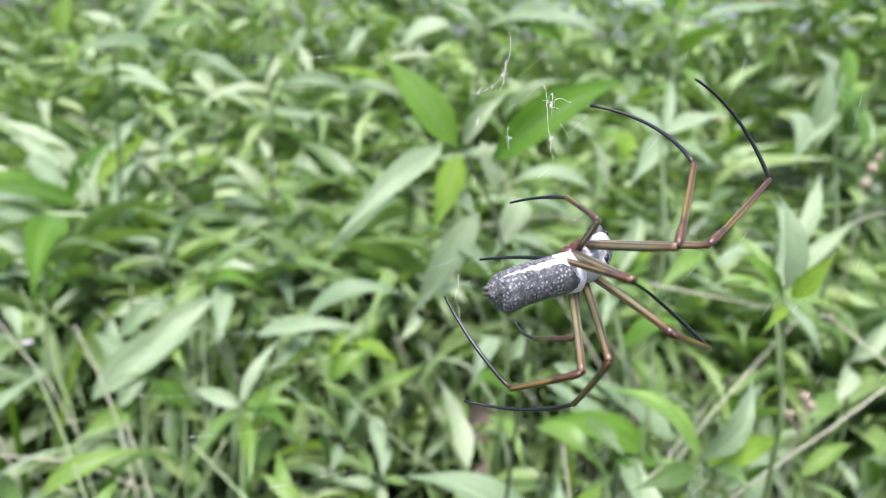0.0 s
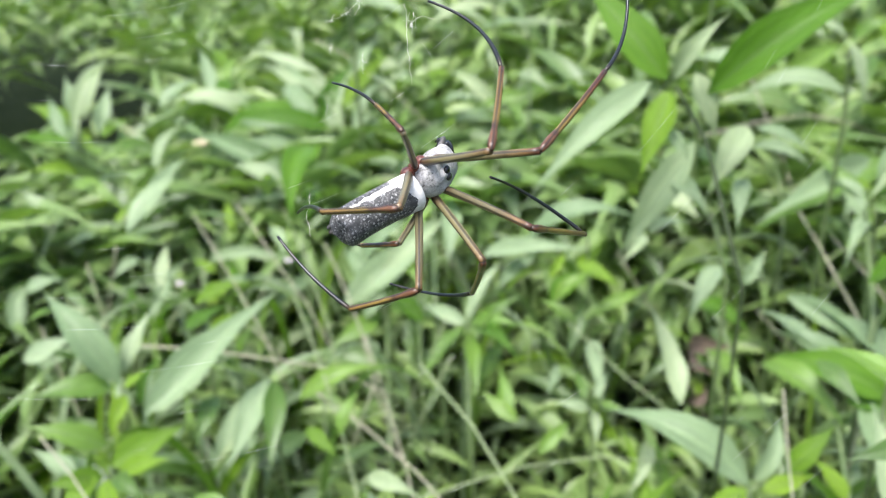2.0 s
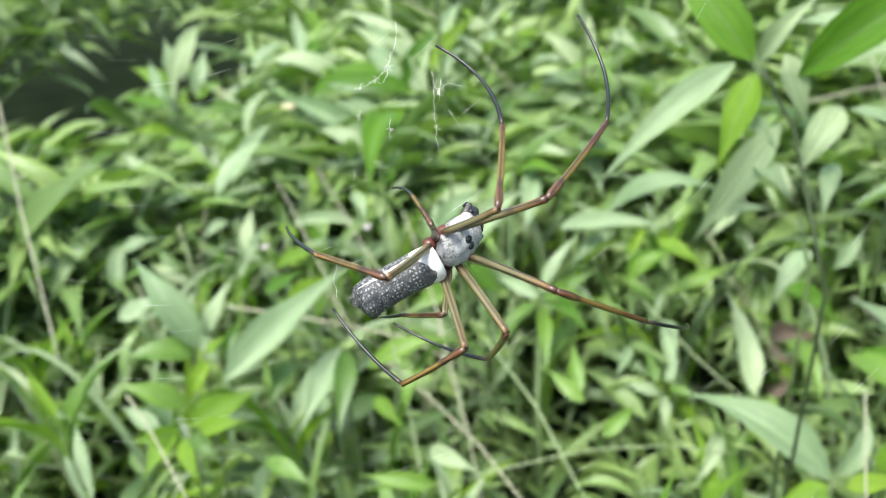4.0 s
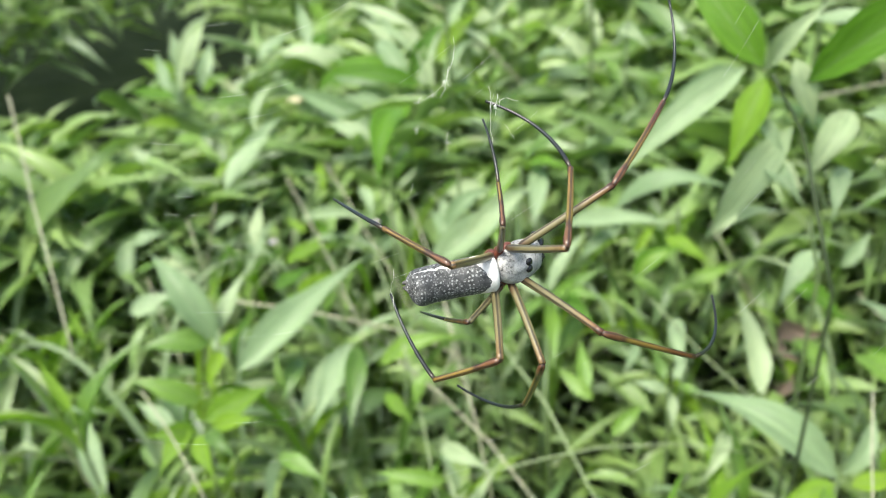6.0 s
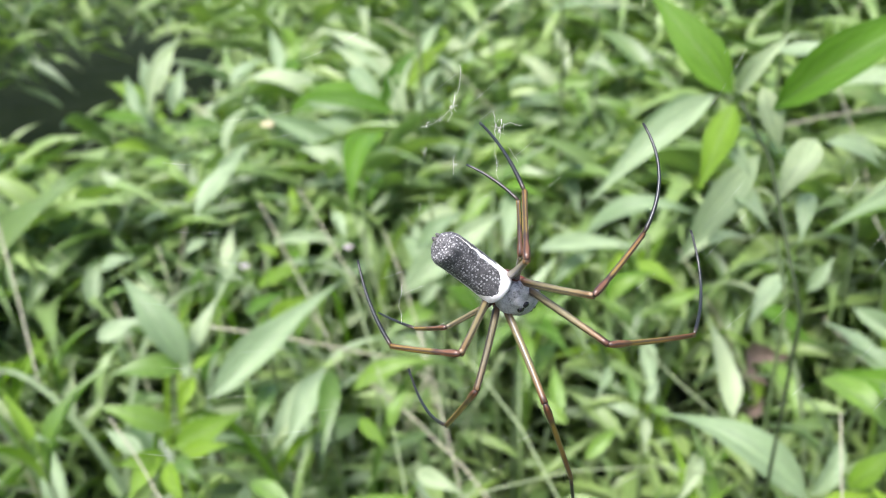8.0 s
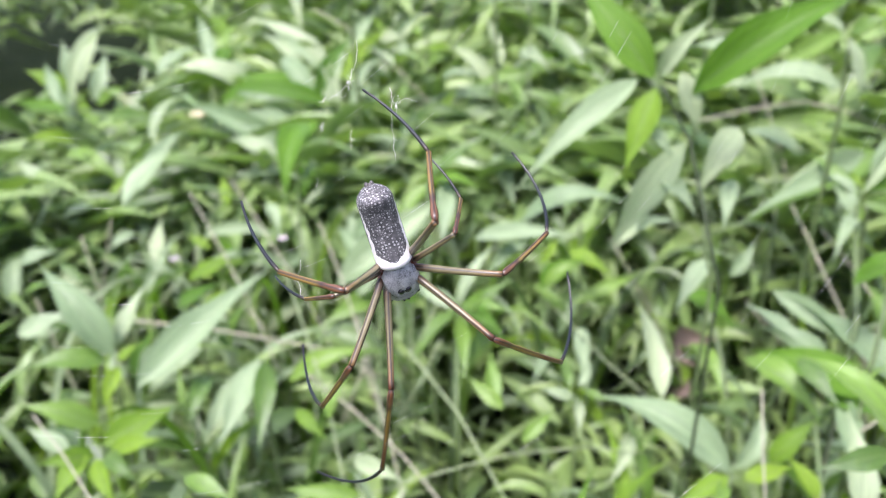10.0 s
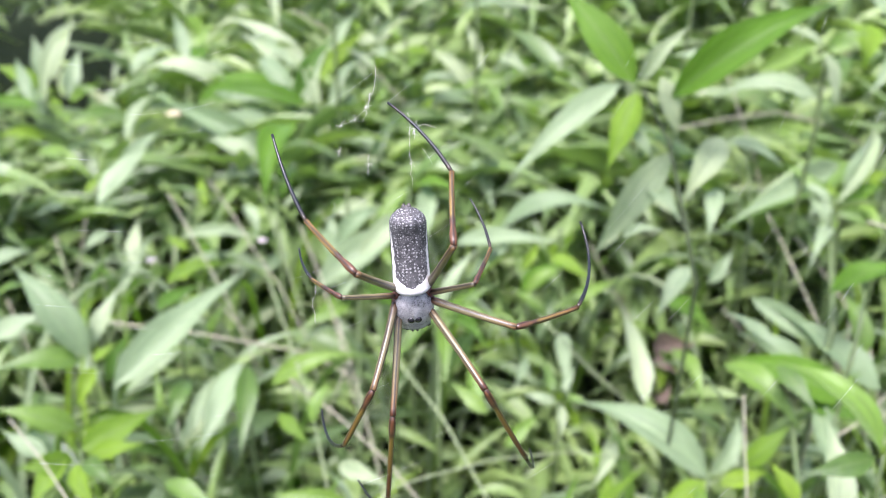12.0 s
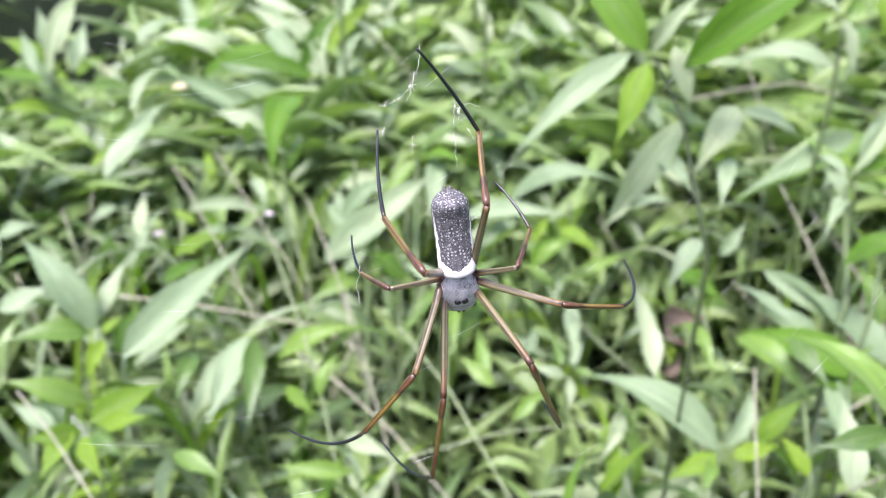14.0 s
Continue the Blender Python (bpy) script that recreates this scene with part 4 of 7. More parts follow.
herb((-0.1452, 0.6909, 0.0000), [(-0.1452, 0.6909, 0.0000), (-0.1502, 0.6909, 0.2026), (-0.1552, 0.6909, 0.4053), (-0.1694, 0.7844, 0.4263), (-0.1862, 0.8917, 0.4462)], [
    ((-0.1862, 0.8917, 0.4462), (-0.2486, 0.9383, 0.4693), 0.0192, "p"),
    ((-0.1862, 0.8917, 0.4462), (-0.1239, 0.9091, 0.4599), 0.0192, "g"),
    ((-0.1889, 0.8862, 0.4448), (-0.2493, 0.8498, 0.4216), 0.0218, "g"),
    ((-0.1817, 0.8848, 0.4450), (-0.0917, 0.8325, 0.4218), 0.0173, "p"),
    ((-0.1873, 0.8980, 0.4476), (-0.2091, 0.9693, 0.4883), 0.0175, "p"),
    ((-0.1844, 0.8794, 0.4436), (-0.1436, 0.8061, 0.4069), 0.0237, "d"),
    ((-0.2839, 0.8621, 0.4327), (-0.2560, 0.9531, 0.4877), 0.0186, "p"),
], "green herb with a whorl of pointed leaves at its tip", False, 0.0022)
herb((-0.2282, 0.9379, 0.0000), [(-0.2282, 0.9379, 0.0000), (-0.2332, 0.9379, 0.2050), (-0.2382, 0.9379, 0.4100), (-0.2705, 1.0947, 0.4366), (-0.2921, 1.1917, 0.4610)], [
    ((-0.3540, 1.2969, 0.5095), (-0.2926, 1.3807, 0.5679), 0.0256, "p"),
    ((-0.3718, 1.3047, 0.5148), (-0.2030, 1.2295, 0.4796), 0.0199, "p"),
    ((-0.2648, 1.2495, 0.4855), (-0.1010, 1.1979, 0.4646), 0.0252, "p"),
    ((-0.2491, 1.1380, 0.4450), (-0.3617, 1.0743, 0.4022), 0.0150, "p"),
    ((-0.4004, 1.1317, 0.4370), (-0.4925, 1.1858, 0.4638), 0.0180, "g"),
    ((-0.1480, 1.0774, 0.4346), (-0.1287, 0.9937, 0.3893), 0.0196, "p"),
    ((-0.2065, 1.0227, 0.4200), (-0.1893, 1.0556, 0.4402), 0.0129, "g"),
    ((-0.3385, 1.2544, 0.4864), (-0.2584, 1.1924, 0.4542), 0.0215, "d"),
], "green herb with narrow leaves growing among taller plants", False, 0.0016)
herb((-0.2691, 0.6743, 0.0000), [(-0.2691, 0.6743, 0.0000), (-0.2741, 0.6743, 0.1929), (-0.2791, 0.6743, 0.3858), (-0.3044, 0.7606, 0.4065), (-0.3251, 0.8229, 0.4194)], [
    ((-0.2011, 0.8151, 0.4264), (-0.0852, 0.8094, 0.4299), 0.0139, "p"),
    ((-0.2490, 0.8102, 0.4215), (-0.2505, 0.8616, 0.4501), 0.0121, "p"),
    ((-0.4161, 0.8476, 0.4196), (-0.3467, 0.8604, 0.4305), 0.0182, "p"),
    ((-0.3762, 0.8151, 0.4133), (-0.3161, 0.8030, 0.4102), 0.0138, "p"),
    ((-0.3165, 0.7845, 0.4088), (-0.3201, 0.7168, 0.3756), 0.0142, "p"),
    ((-0.3793, 0.7375, 0.3882), (-0.3286, 0.7500, 0.3973), 0.0203, "p"),
    ((-0.3004, 0.7953, 0.4133), (-0.2806, 0.7074, 0.3717), 0.0136, "g"),
    ((-0.3763, 0.9241, 0.4413), (-0.3042, 0.8767, 0.4196), 0.0151, "p"),
    ((-0.3173, 0.9141, 0.4429), (-0.3576, 0.9752, 0.4761), 0.0132, "g"),
], "green herb with narrow leaves growing among taller plants", False, 0.0013)
herb((-0.0325, 1.0135, 0.0000), [(-0.0325, 1.0135, 0.0000), (-0.0375, 1.0135, 0.2192), (-0.0425, 1.0135, 0.4384), (-0.0499, 1.1823, 0.4740), (-0.0564, 1.2754, 0.5071)], [
    ((-0.1780, 1.3846, 0.5911), (-0.0446, 1.2611, 0.5222), 0.0231, "p"),
    ((0.0298, 1.3622, 0.5815), (-0.0519, 1.2806, 0.5248), 0.0208, "g"),
    ((-0.2464, 1.3821, 0.5860), (-0.2746, 1.3231, 0.5465), 0.0259, "d"),
    ((-0.0126, 1.2909, 0.5187), (0.0387, 1.2438, 0.4929), 0.0308, "p"),
    ((0.0679, 1.1644, 0.4708), (-0.0077, 1.0953, 0.4259), 0.0319, "d"),
    ((-0.0135, 1.1466, 0.4600), (0.0436, 1.0751, 0.4219), 0.0339, "p"),
    ((0.0547, 1.0716, 0.4452), (0.0861, 0.9782, 0.3947), 0.0271, "p"),
    ((-0.0927, 1.1356, 0.4523), (0.0050, 1.0076, 0.3863), 0.0325, "p"),
    ((-0.1295, 1.3444, 0.5471), (-0.0889, 1.2597, 0.4973), 0.0243, "g"),
], "green herb with narrow leaves growing among taller plants", False, 0.0017)
herb((0.2014, 0.9493, 0.0000), [(0.2014, 0.9493, 0.0000), (0.1964, 0.9493, 0.2201), (0.1914, 0.9493, 0.4401), (0.2140, 1.1142, 0.4717), (0.2233, 1.2083, 0.5017)], [
    ((0.1839, 1.3007, 0.5488), (0.2107, 1.1900, 0.4830), 0.0228, "p"),
    ((0.1960, 1.2378, 0.5122), (0.2658, 1.2662, 0.5349), 0.0245, "p"),
    ((0.1531, 1.1939, 0.4883), (0.2291, 1.1497, 0.4662), 0.0228, "g"),
    ((0.3071, 1.2826, 0.5613), (0.4265, 1.2131, 0.5253), 0.0262, "p"),
    ((0.2790, 1.2768, 0.5495), (0.3670, 1.2974, 0.5688), 0.0297, "d"),
    ((0.3274, 1.2223, 0.5238), (0.3231, 1.1410, 0.4742), 0.0220, "p"),
    ((0.1572, 1.0660, 0.4504), (0.3126, 1.1307, 0.5001), 0.0230, "g"),
    ((0.1818, 1.1252, 0.4675), (0.3463, 1.1324, 0.4824), 0.0206, "p"),
    ((0.2677, 0.9362, 0.4318), (0.3708, 0.9820, 0.4652), 0.0210, "g"),
    ((0.1470, 1.3266, 0.5642), (0.0840, 1.2753, 0.5275), 0.0243, "g"),
], "green herb with narrow leaves growing among taller plants", False, 0.0016)
herb((0.4605, 0.6897, 0.0000), [(0.4605, 0.6897, 0.0000), (0.4555, 0.6897, 0.2531), (0.4505, 0.6897, 0.5062), (0.5011, 0.8023, 0.5285), (0.5296, 0.8735, 0.5479)], [
    ((0.5869, 0.9788, 0.6125), (0.7057, 1.0180, 0.6458), 0.0287, "g"),
    ((0.6805, 0.9464, 0.6351), (0.6326, 0.8666, 0.5834), 0.0287, "g"),
    ((0.5004, 0.8729, 0.5435), (0.5622, 0.8254, 0.5198), 0.0196, "p"),
    ((0.5662, 0.8793, 0.5559), (0.6086, 0.8376, 0.5341), 0.0179, "g"),
    ((0.5741, 0.8110, 0.5348), (0.5869, 0.7677, 0.5111), 0.0170, "g"),
    ((0.5709, 0.7637, 0.5219), (0.5235, 0.7065, 0.4881), 0.0171, "p"),
    ((0.3658, 0.8024, 0.5154), (0.3903, 0.7585, 0.4925), 0.0216, "p"),
    ((0.3097, 0.7316, 0.4961), (0.2710, 0.6922, 0.4732), 0.0171, "p"),
    ((0.5663, 0.9632, 0.5947), (0.6323, 0.9293, 0.5781), 0.0237, "g"),
], "green herb with narrow leaves growing among taller plants", False, 0.0015)
herb((-0.0601, 0.7527, 0.0000), [(-0.0601, 0.7527, 0.0000), (-0.0651, 0.7527, 0.2360), (-0.0701, 0.7527, 0.4720), (-0.0830, 0.8809, 0.4921), (-0.0942, 0.9681, 0.5088)], [
    ((-0.0599, 0.9748, 0.5108), (-0.0998, 0.8564, 0.4487), 0.0290, "d"),
    ((-0.0490, 1.0851, 0.5527), (-0.2144, 1.1065, 0.5670), 0.0288, "d"),
    ((-0.0321, 1.0620, 0.5418), (-0.0745, 1.1689, 0.6083), 0.0177, "p"),
    ((-0.0161, 1.0614, 0.5416), (0.0444, 1.1571, 0.6000), 0.0177, "p"),
    ((-0.1885, 1.0277, 0.5297), (-0.0615, 0.9542, 0.4874), 0.0241, "p"),
    ((-0.1593, 0.9255, 0.4977), (-0.0640, 0.9077, 0.4869), 0.0197, "p"),
    ((-0.2926, 1.0019, 0.5232), (-0.2484, 1.0836, 0.5718), 0.0189, "p"),
    ((-0.0109, 0.8373, 0.4816), (0.0821, 0.8133, 0.4680), 0.0248, "p"),
    ((0.0803, 1.0562, 0.5411), (0.1676, 1.0456, 0.5340), 0.0216, "g"),
    ((-0.1693, 0.6688, 0.4386), (-0.1258, 0.7001, 0.4537), 0.0222, "y"),
], "green herb with narrow leaves growing among taller plants", False, 0.0016)
herb((-0.2432, 0.6992, 0.0000), [(-0.2432, 0.6992, 0.0000), (-0.2482, 0.6992, 0.2088), (-0.2532, 0.6992, 0.4176), (-0.2816, 0.8001, 0.4382), (-0.3054, 0.8751, 0.4511)], [
    ((-0.4035, 0.9637, 0.4708), (-0.5172, 0.9739, 0.4775), 0.0187, "p"),
    ((-0.4286, 1.0345, 0.4945), (-0.5570, 0.9723, 0.4615), 0.0138, "p"),
    ((-0.3583, 1.0560, 0.4990), (-0.3102, 1.0888, 0.5176), 0.0171, "g"),
    ((-0.2599, 1.0289, 0.4870), (-0.3072, 0.9766, 0.4586), 0.0157, "p"),
    ((-0.3734, 0.9921, 0.4783), (-0.3246, 0.9386, 0.4488), 0.0240, "d"),
    ((-0.0606, 0.9855, 0.4755), (-0.2666, 1.1073, 0.5498), 0.0343, "p"),
    ((-0.4870, 0.7528, 0.4203), (-0.4826, 0.8280, 0.4599), 0.0212, "p"),
    ((-0.3979, 0.7457, 0.4183), (-0.4136, 0.8208, 0.4579), 0.0211, "p"),
    ((-0.3045, 0.7549, 0.4222), (-0.3730, 0.7842, 0.4379), 0.0174, "p"),
    ((-0.2536, 0.7525, 0.4223), (-0.2239, 0.8312, 0.4638), 0.0141, "p"),
    ((-0.1434, 0.8008, 0.4364), (-0.0794, 0.7875, 0.4289), 0.0140, "p"),
    ((-0.1923, 0.7760, 0.4294), (-0.1663, 0.8077, 0.4457), 0.0220, "y"),
], "green herb with narrow leaves growing among taller plants", False, 0.0014)
herb((-0.0334, 0.5380, 0.0000), [(-0.0334, 0.5380, 0.0000), (-0.0384, 0.5380, 0.1947), (-0.0434, 0.5380, 0.3894), (-0.0481, 0.5942, 0.4102), (-0.0532, 0.6339, 0.4230)], [
    ((0.3831, 0.9776, 0.5778), (0.2035, 0.8575, 0.4823), 0.0209, "p"),
    ((-0.2380, 0.6209, 0.3984), (-0.3004, 0.7076, 0.4481), 0.0195, "p"),
    ((-0.2326, 0.6201, 0.3987), (-0.2102, 0.6710, 0.4308), 0.0138, "d"),
    ((-0.2140, 0.6068, 0.3941), (-0.1316, 0.6617, 0.4324), 0.0180, "p"),
    ((-0.1841, 0.6664, 0.4241), (-0.1425, 0.6906, 0.4416), 0.0231, "d"),
    ((-0.3193, 0.6017, 0.3798), (-0.2381, 0.5986, 0.3830), 0.0171, "g"),
    ((-0.1164, 0.5328, 0.3641), (-0.1068, 0.5889, 0.3956), 0.0167, "p"),
    ((0.1307, 0.6196, 0.4349), (0.0857, 0.5654, 0.4020), 0.0167, "g"),
    ((0.2085, 0.6208, 0.4428), (0.1710, 0.6580, 0.4636), 0.0155, "g"),
    ((0.2168, 0.6331, 0.4481), (0.3050, 0.6584, 0.4703), 0.0151, "g"),
], "green herb with narrow leaves growing among taller plants", False, 0.0012)
herb((-0.2597, 0.9430, 0.0000), [(-0.2597, 0.9430, 0.0000), (-0.2647, 0.9430, 0.2313), (-0.2697, 0.9430, 0.4625), (-0.3034, 1.0814, 0.5007), (-0.3224, 1.1553, 0.5339)], [
    ((-0.4704, 1.1640, 0.5459), (-0.5145, 1.2434, 0.6027), 0.0209, "p"),
    ((-0.4543, 1.1648, 0.5453), (-0.4013, 1.2924, 0.6496), 0.0209, "p"),
    ((-0.4604, 1.1562, 0.5388), (-0.5590, 1.1845, 0.5518), 0.0235, "d"),
    ((-0.4344, 1.1480, 0.5316), (-0.3451, 1.1121, 0.5124), 0.0187, "g"),
    ((-0.2283, 1.1559, 0.5349), (-0.0903, 1.1609, 0.5494), 0.0358, "d"),
    ((-0.1132, 1.0096, 0.4786), (-0.0825, 1.0486, 0.5089), 0.0362, "d"),
    ((-0.3113, 1.1483, 0.5294), (-0.1726, 1.1070, 0.5101), 0.0180, "p"),
    ((-0.4819, 1.0012, 0.4588), (-0.4155, 1.0027, 0.4648), 0.0234, "p"),
    ((-0.1633, 1.2397, 0.6335), (-0.0556, 1.1213, 0.5544), 0.0189, "p"),
    ((-0.0204, 1.2230, 0.6079), (0.0377, 1.2881, 0.6642), 0.0200, "p"),
], "green herb with narrow leaves growing among taller plants", False, 0.0017)
herb((0.1166, 1.2615, 0.0000), [(0.1166, 1.2615, 0.0000), (0.1116, 1.2615, 0.2666), (0.1066, 1.2615, 0.5332), (0.1138, 1.3364, 0.6153), (0.1123, 1.3326, 0.6723)], [
    ((0.0823, 1.3392, 0.6896), (-0.0668, 1.4395, 0.6757), 0.0286, "p"),
    ((-0.1241, 1.4874, 0.6549), (-0.1104, 1.3857, 0.5882), 0.0197, "p"),
    ((-0.1531, 1.5074, 0.5624), (-0.0473, 1.3302, 0.4988), 0.0321, "p"),
    ((0.1135, 1.3006, 0.7331), (0.1514, 1.2003, 0.6801), 0.0234, "p"),
    ((0.2632, 1.1934, 0.7875), (0.2684, 1.0960, 0.7164), 0.0175, "p"),
    ((0.2483, 1.2037, 0.7767), (0.1978, 1.1507, 0.7057), 0.0154, "p"),
    ((0.1385, 1.3282, 0.6406), (0.0456, 1.2842, 0.5556), 0.0153, "p"),
    ((0.2168, 1.2587, 0.6690), (0.0876, 1.3296, 0.6449), 0.0185, "p"),
    ((0.2327, 1.2491, 0.6636), (0.3502, 1.1638, 0.6701), 0.0185, "p"),
    ((0.0635, 1.3718, 0.5808), (0.0950, 1.2959, 0.5450), 0.0225, "p"),
    ((0.0123, 1.3528, 0.5172), (0.0128, 1.2957, 0.4784), 0.0319, "y"),
    ((-0.0790, 1.4374, 0.7590), (-0.0742, 1.3777, 0.7150), 0.0293, "y"),
    ((0.3488, 1.1155, 0.8170), (0.2984, 1.0842, 0.7614), 0.0182, "p"),
    ((0.1578, 1.2741, 0.5522), (0.2135, 1.1766, 0.5160), 0.0233, "g"),
], "green herb with narrow leaves growing among taller plants", False, 0.0017)
herb((0.5946, 0.6945, 0.0000), [(0.5946, 0.6945, 0.0000), (0.5896, 0.6945, 0.3542), (0.5846, 0.6945, 0.7084), (0.6042, 0.7366, 0.7713), (0.6063, 0.7535, 0.8107)], [
    ((0.5026, 0.7207, 0.8589), (0.3931, 0.8103, 0.8616), 0.0251, "p"),
    ((0.4645, 0.7885, 0.8339), (0.5263, 0.7225, 0.8207), 0.0228, "p"),
    ((0.6483, 0.7467, 0.8480), (0.8221, 0.7031, 0.8822), 0.0185, "p"),
    ((0.6164, 0.7711, 0.8899), (0.6111, 0.7179, 0.8385), 0.0377, "y"),
    ((0.3530, 0.9420, 0.7880), (0.4320, 0.9007, 0.8044), 0.0152, "p"),
    ((0.7590, 0.6760, 0.7528), (0.7190, 0.6107, 0.6834), 0.0259, "p"),
    ((0.5514, 0.7347, 0.7154), (0.5331, 0.6847, 0.6705), 0.0342, "y"),
    ((0.4796, 0.7517, 0.8087), (0.4363, 0.8025, 0.8217), 0.0237, "d"),
    ((0.8466, 0.6745, 0.8768), (0.8087, 0.7107, 0.8947), 0.0262, "d"),
    ((0.3955, 0.9028, 0.8411), (0.4592, 0.9081, 0.8856), 0.0187, "g"),
    ((0.8345, 0.6541, 0.7834), (0.7739, 0.6078, 0.7202), 0.0262, "d"),
    ((0.6799, 0.7313, 0.8383), (0.6059, 0.7383, 0.8135), 0.0168, "g"),
], "green herb with narrow leaves growing among taller plants", False, 0.0014)
herb((0.2490, 1.0224, 0.0000), [(0.2490, 1.0224, 0.0000), (0.2440, 1.0224, 0.2834), (0.2390, 1.0224, 0.5668), (0.2534, 1.0948, 0.6380), (0.2509, 1.0954, 0.6886)], [
    ((0.0633, 1.2217, 0.7098), (-0.0693, 1.3033, 0.6863), 0.0256, "p"),
    ((0.1696, 1.1775, 0.6557), (0.3010, 1.0966, 0.6787), 0.0213, "p"),
    ((0.2198, 1.0976, 0.7662), (0.2283, 1.0297, 0.7213), 0.0199, "p"),
    ((0.3187, 0.9910, 0.7561), (0.4279, 0.9291, 0.7792), 0.0214, "p"),
    ((0.4124, 0.8803, 0.7992), (0.3583, 0.8889, 0.7711), 0.0185, "g"),
    ((0.0512, 1.2371, 0.5714), (0.0071, 1.3063, 0.5937), 0.0213, "p"),
    ((0.1199, 1.1560, 0.5540), (0.1864, 1.1224, 0.5704), 0.0209, "p"),
    ((0.2378, 1.1061, 0.6093), (0.2822, 1.0373, 0.5887), 0.0233, "p"),
    ((0.2482, 1.0766, 0.5891), (0.1558, 1.1078, 0.5557), 0.0188, "g"),
    ((0.3548, 0.9500, 0.7282), (0.2793, 1.0087, 0.7239), 0.0213, "p"),
    ((0.4272, 0.8638, 0.8232), (0.5322, 0.7820, 0.8286), 0.0201, "p"),
], "green herb with narrow leaves growing among taller plants", False, 0.0017)
herb((0.0583, 0.6111, 0.0000), [(0.0583, 0.6111, 0.0000), (0.0533, 0.6111, 0.2106), (0.0483, 0.6111, 0.4213), (0.0529, 0.6746, 0.4430), (0.0546, 0.7217, 0.4562)], [
    ((-0.0683, 0.8280, 0.4311), (-0.1313, 0.8063, 0.3887), 0.0178, "p"),
    ((-0.0145, 0.7845, 0.4428), (-0.0136, 0.8480, 0.4817), 0.0176, "p"),
    ((-0.0211, 0.8799, 0.4689), (0.0389, 0.8267, 0.4694), 0.0170, "g"),
    ((-0.1232, 1.0657, 0.4839), (-0.0663, 1.0604, 0.5132), 0.0258, "p"),
    ((0.0303, 0.7994, 0.4687), (0.0624, 0.7259, 0.4441), 0.0184, "g"),
    ((0.1711, 0.6829, 0.4995), (0.1265, 0.6611, 0.4646), 0.0143, "p"),
    ((0.0581, 0.6680, 0.4386), (0.0182, 0.7174, 0.4456), 0.0188, "d"),
    ((0.1770, 0.6094, 0.4825), (0.2264, 0.6128, 0.5104), 0.0207, "d"),
    ((0.2019, 0.5454, 0.4751), (0.1947, 0.4796, 0.4400), 0.0138, "p"),
    ((0.1221, 0.5222, 0.4133), (0.1229, 0.5774, 0.4420), 0.0145, "g"),
    ((-0.0092, 0.7236, 0.4225), (0.0250, 0.7368, 0.4475), 0.0133, "p"),
], "green herb with narrow leaves growing among taller plants", False, 0.0013)
herb((0.3593, 0.3691, 0.0000), [(0.3593, 0.3691, 0.0000), (0.3543, 0.3691, 0.2884), (0.3493, 0.3691, 0.5768), (0.3840, 0.4203, 0.5989), (0.4343, 0.4589, 0.6029)], [
    ((0.4095, 0.7112, 0.6844), (0.3561, 0.7541, 0.6819), 0.0235, "p"),
    ((0.4487, 0.6153, 0.6661), (0.3602, 0.6659, 0.6483), 0.0212, "p"),
    ((0.4814, 0.4795, 0.6361), (0.4136, 0.4630, 0.5987), 0.0153, "g"),
    ((0.4760, 0.4576, 0.6274), (0.5412, 0.4501, 0.6474), 0.0148, "p"),
    ((0.3556, 0.4142, 0.5804), (0.4083, 0.4009, 0.6003), 0.0185, "d"),
    ((0.2882, 0.4933, 0.5648), (0.2505, 0.4633, 0.5304), 0.0156, "p"),
    ((0.2533, 0.4335, 0.5273), (0.2596, 0.3809, 0.5054), 0.0141, "g"),
    ((0.3073, 0.3835, 0.5439), (0.3183, 0.3431, 0.5295), 0.0137, "g"),
    ((0.5385, 0.4254, 0.6542), (0.5946, 0.4708, 0.7143), 0.0146, "p"),
    ((0.7148, 0.5521, 0.7734), (0.6815, 0.4990, 0.7161), 0.0271, "d"),
    ((0.3930, 0.2720, 0.5487), (0.4392, 0.2729, 0.5645), 0.0107, "g"),
], "green herb with narrow leaves growing among taller plants", False, 0.0012)
herb((0.3650, 0.2638, 0.0000), [(0.3650, 0.2638, 0.0000), (0.3600, 0.2638, 0.3021), (0.3550, 0.2638, 0.6041), (0.3901, 0.3052, 0.6252), (0.4256, 0.3476, 0.6444)], [
    ((0.4263, 0.3510, 0.6453), (0.4626, 0.4044, 0.7024), 0.0150, "p"),
    ((0.4249, 0.3493, 0.6440), (0.4144, 0.3972, 0.6766), 0.0129, "g"),
    ((0.4279, 0.3478, 0.6463), (0.5200, 0.3634, 0.6955), 0.0129, "p"),
    ((0.4233, 0.3475, 0.6426), (0.3803, 0.3690, 0.6420), 0.0119, "g"),
    ((0.4257, 0.3427, 0.6440), (0.4608, 0.3166, 0.6387), 0.0118, "g"),
    ((0.4217, 0.3406, 0.6409), (0.4221, 0.2953, 0.6109), 0.0118, "p"),
], "green herb with a whorl of pointed leaves at its tip", False, 0.0016)
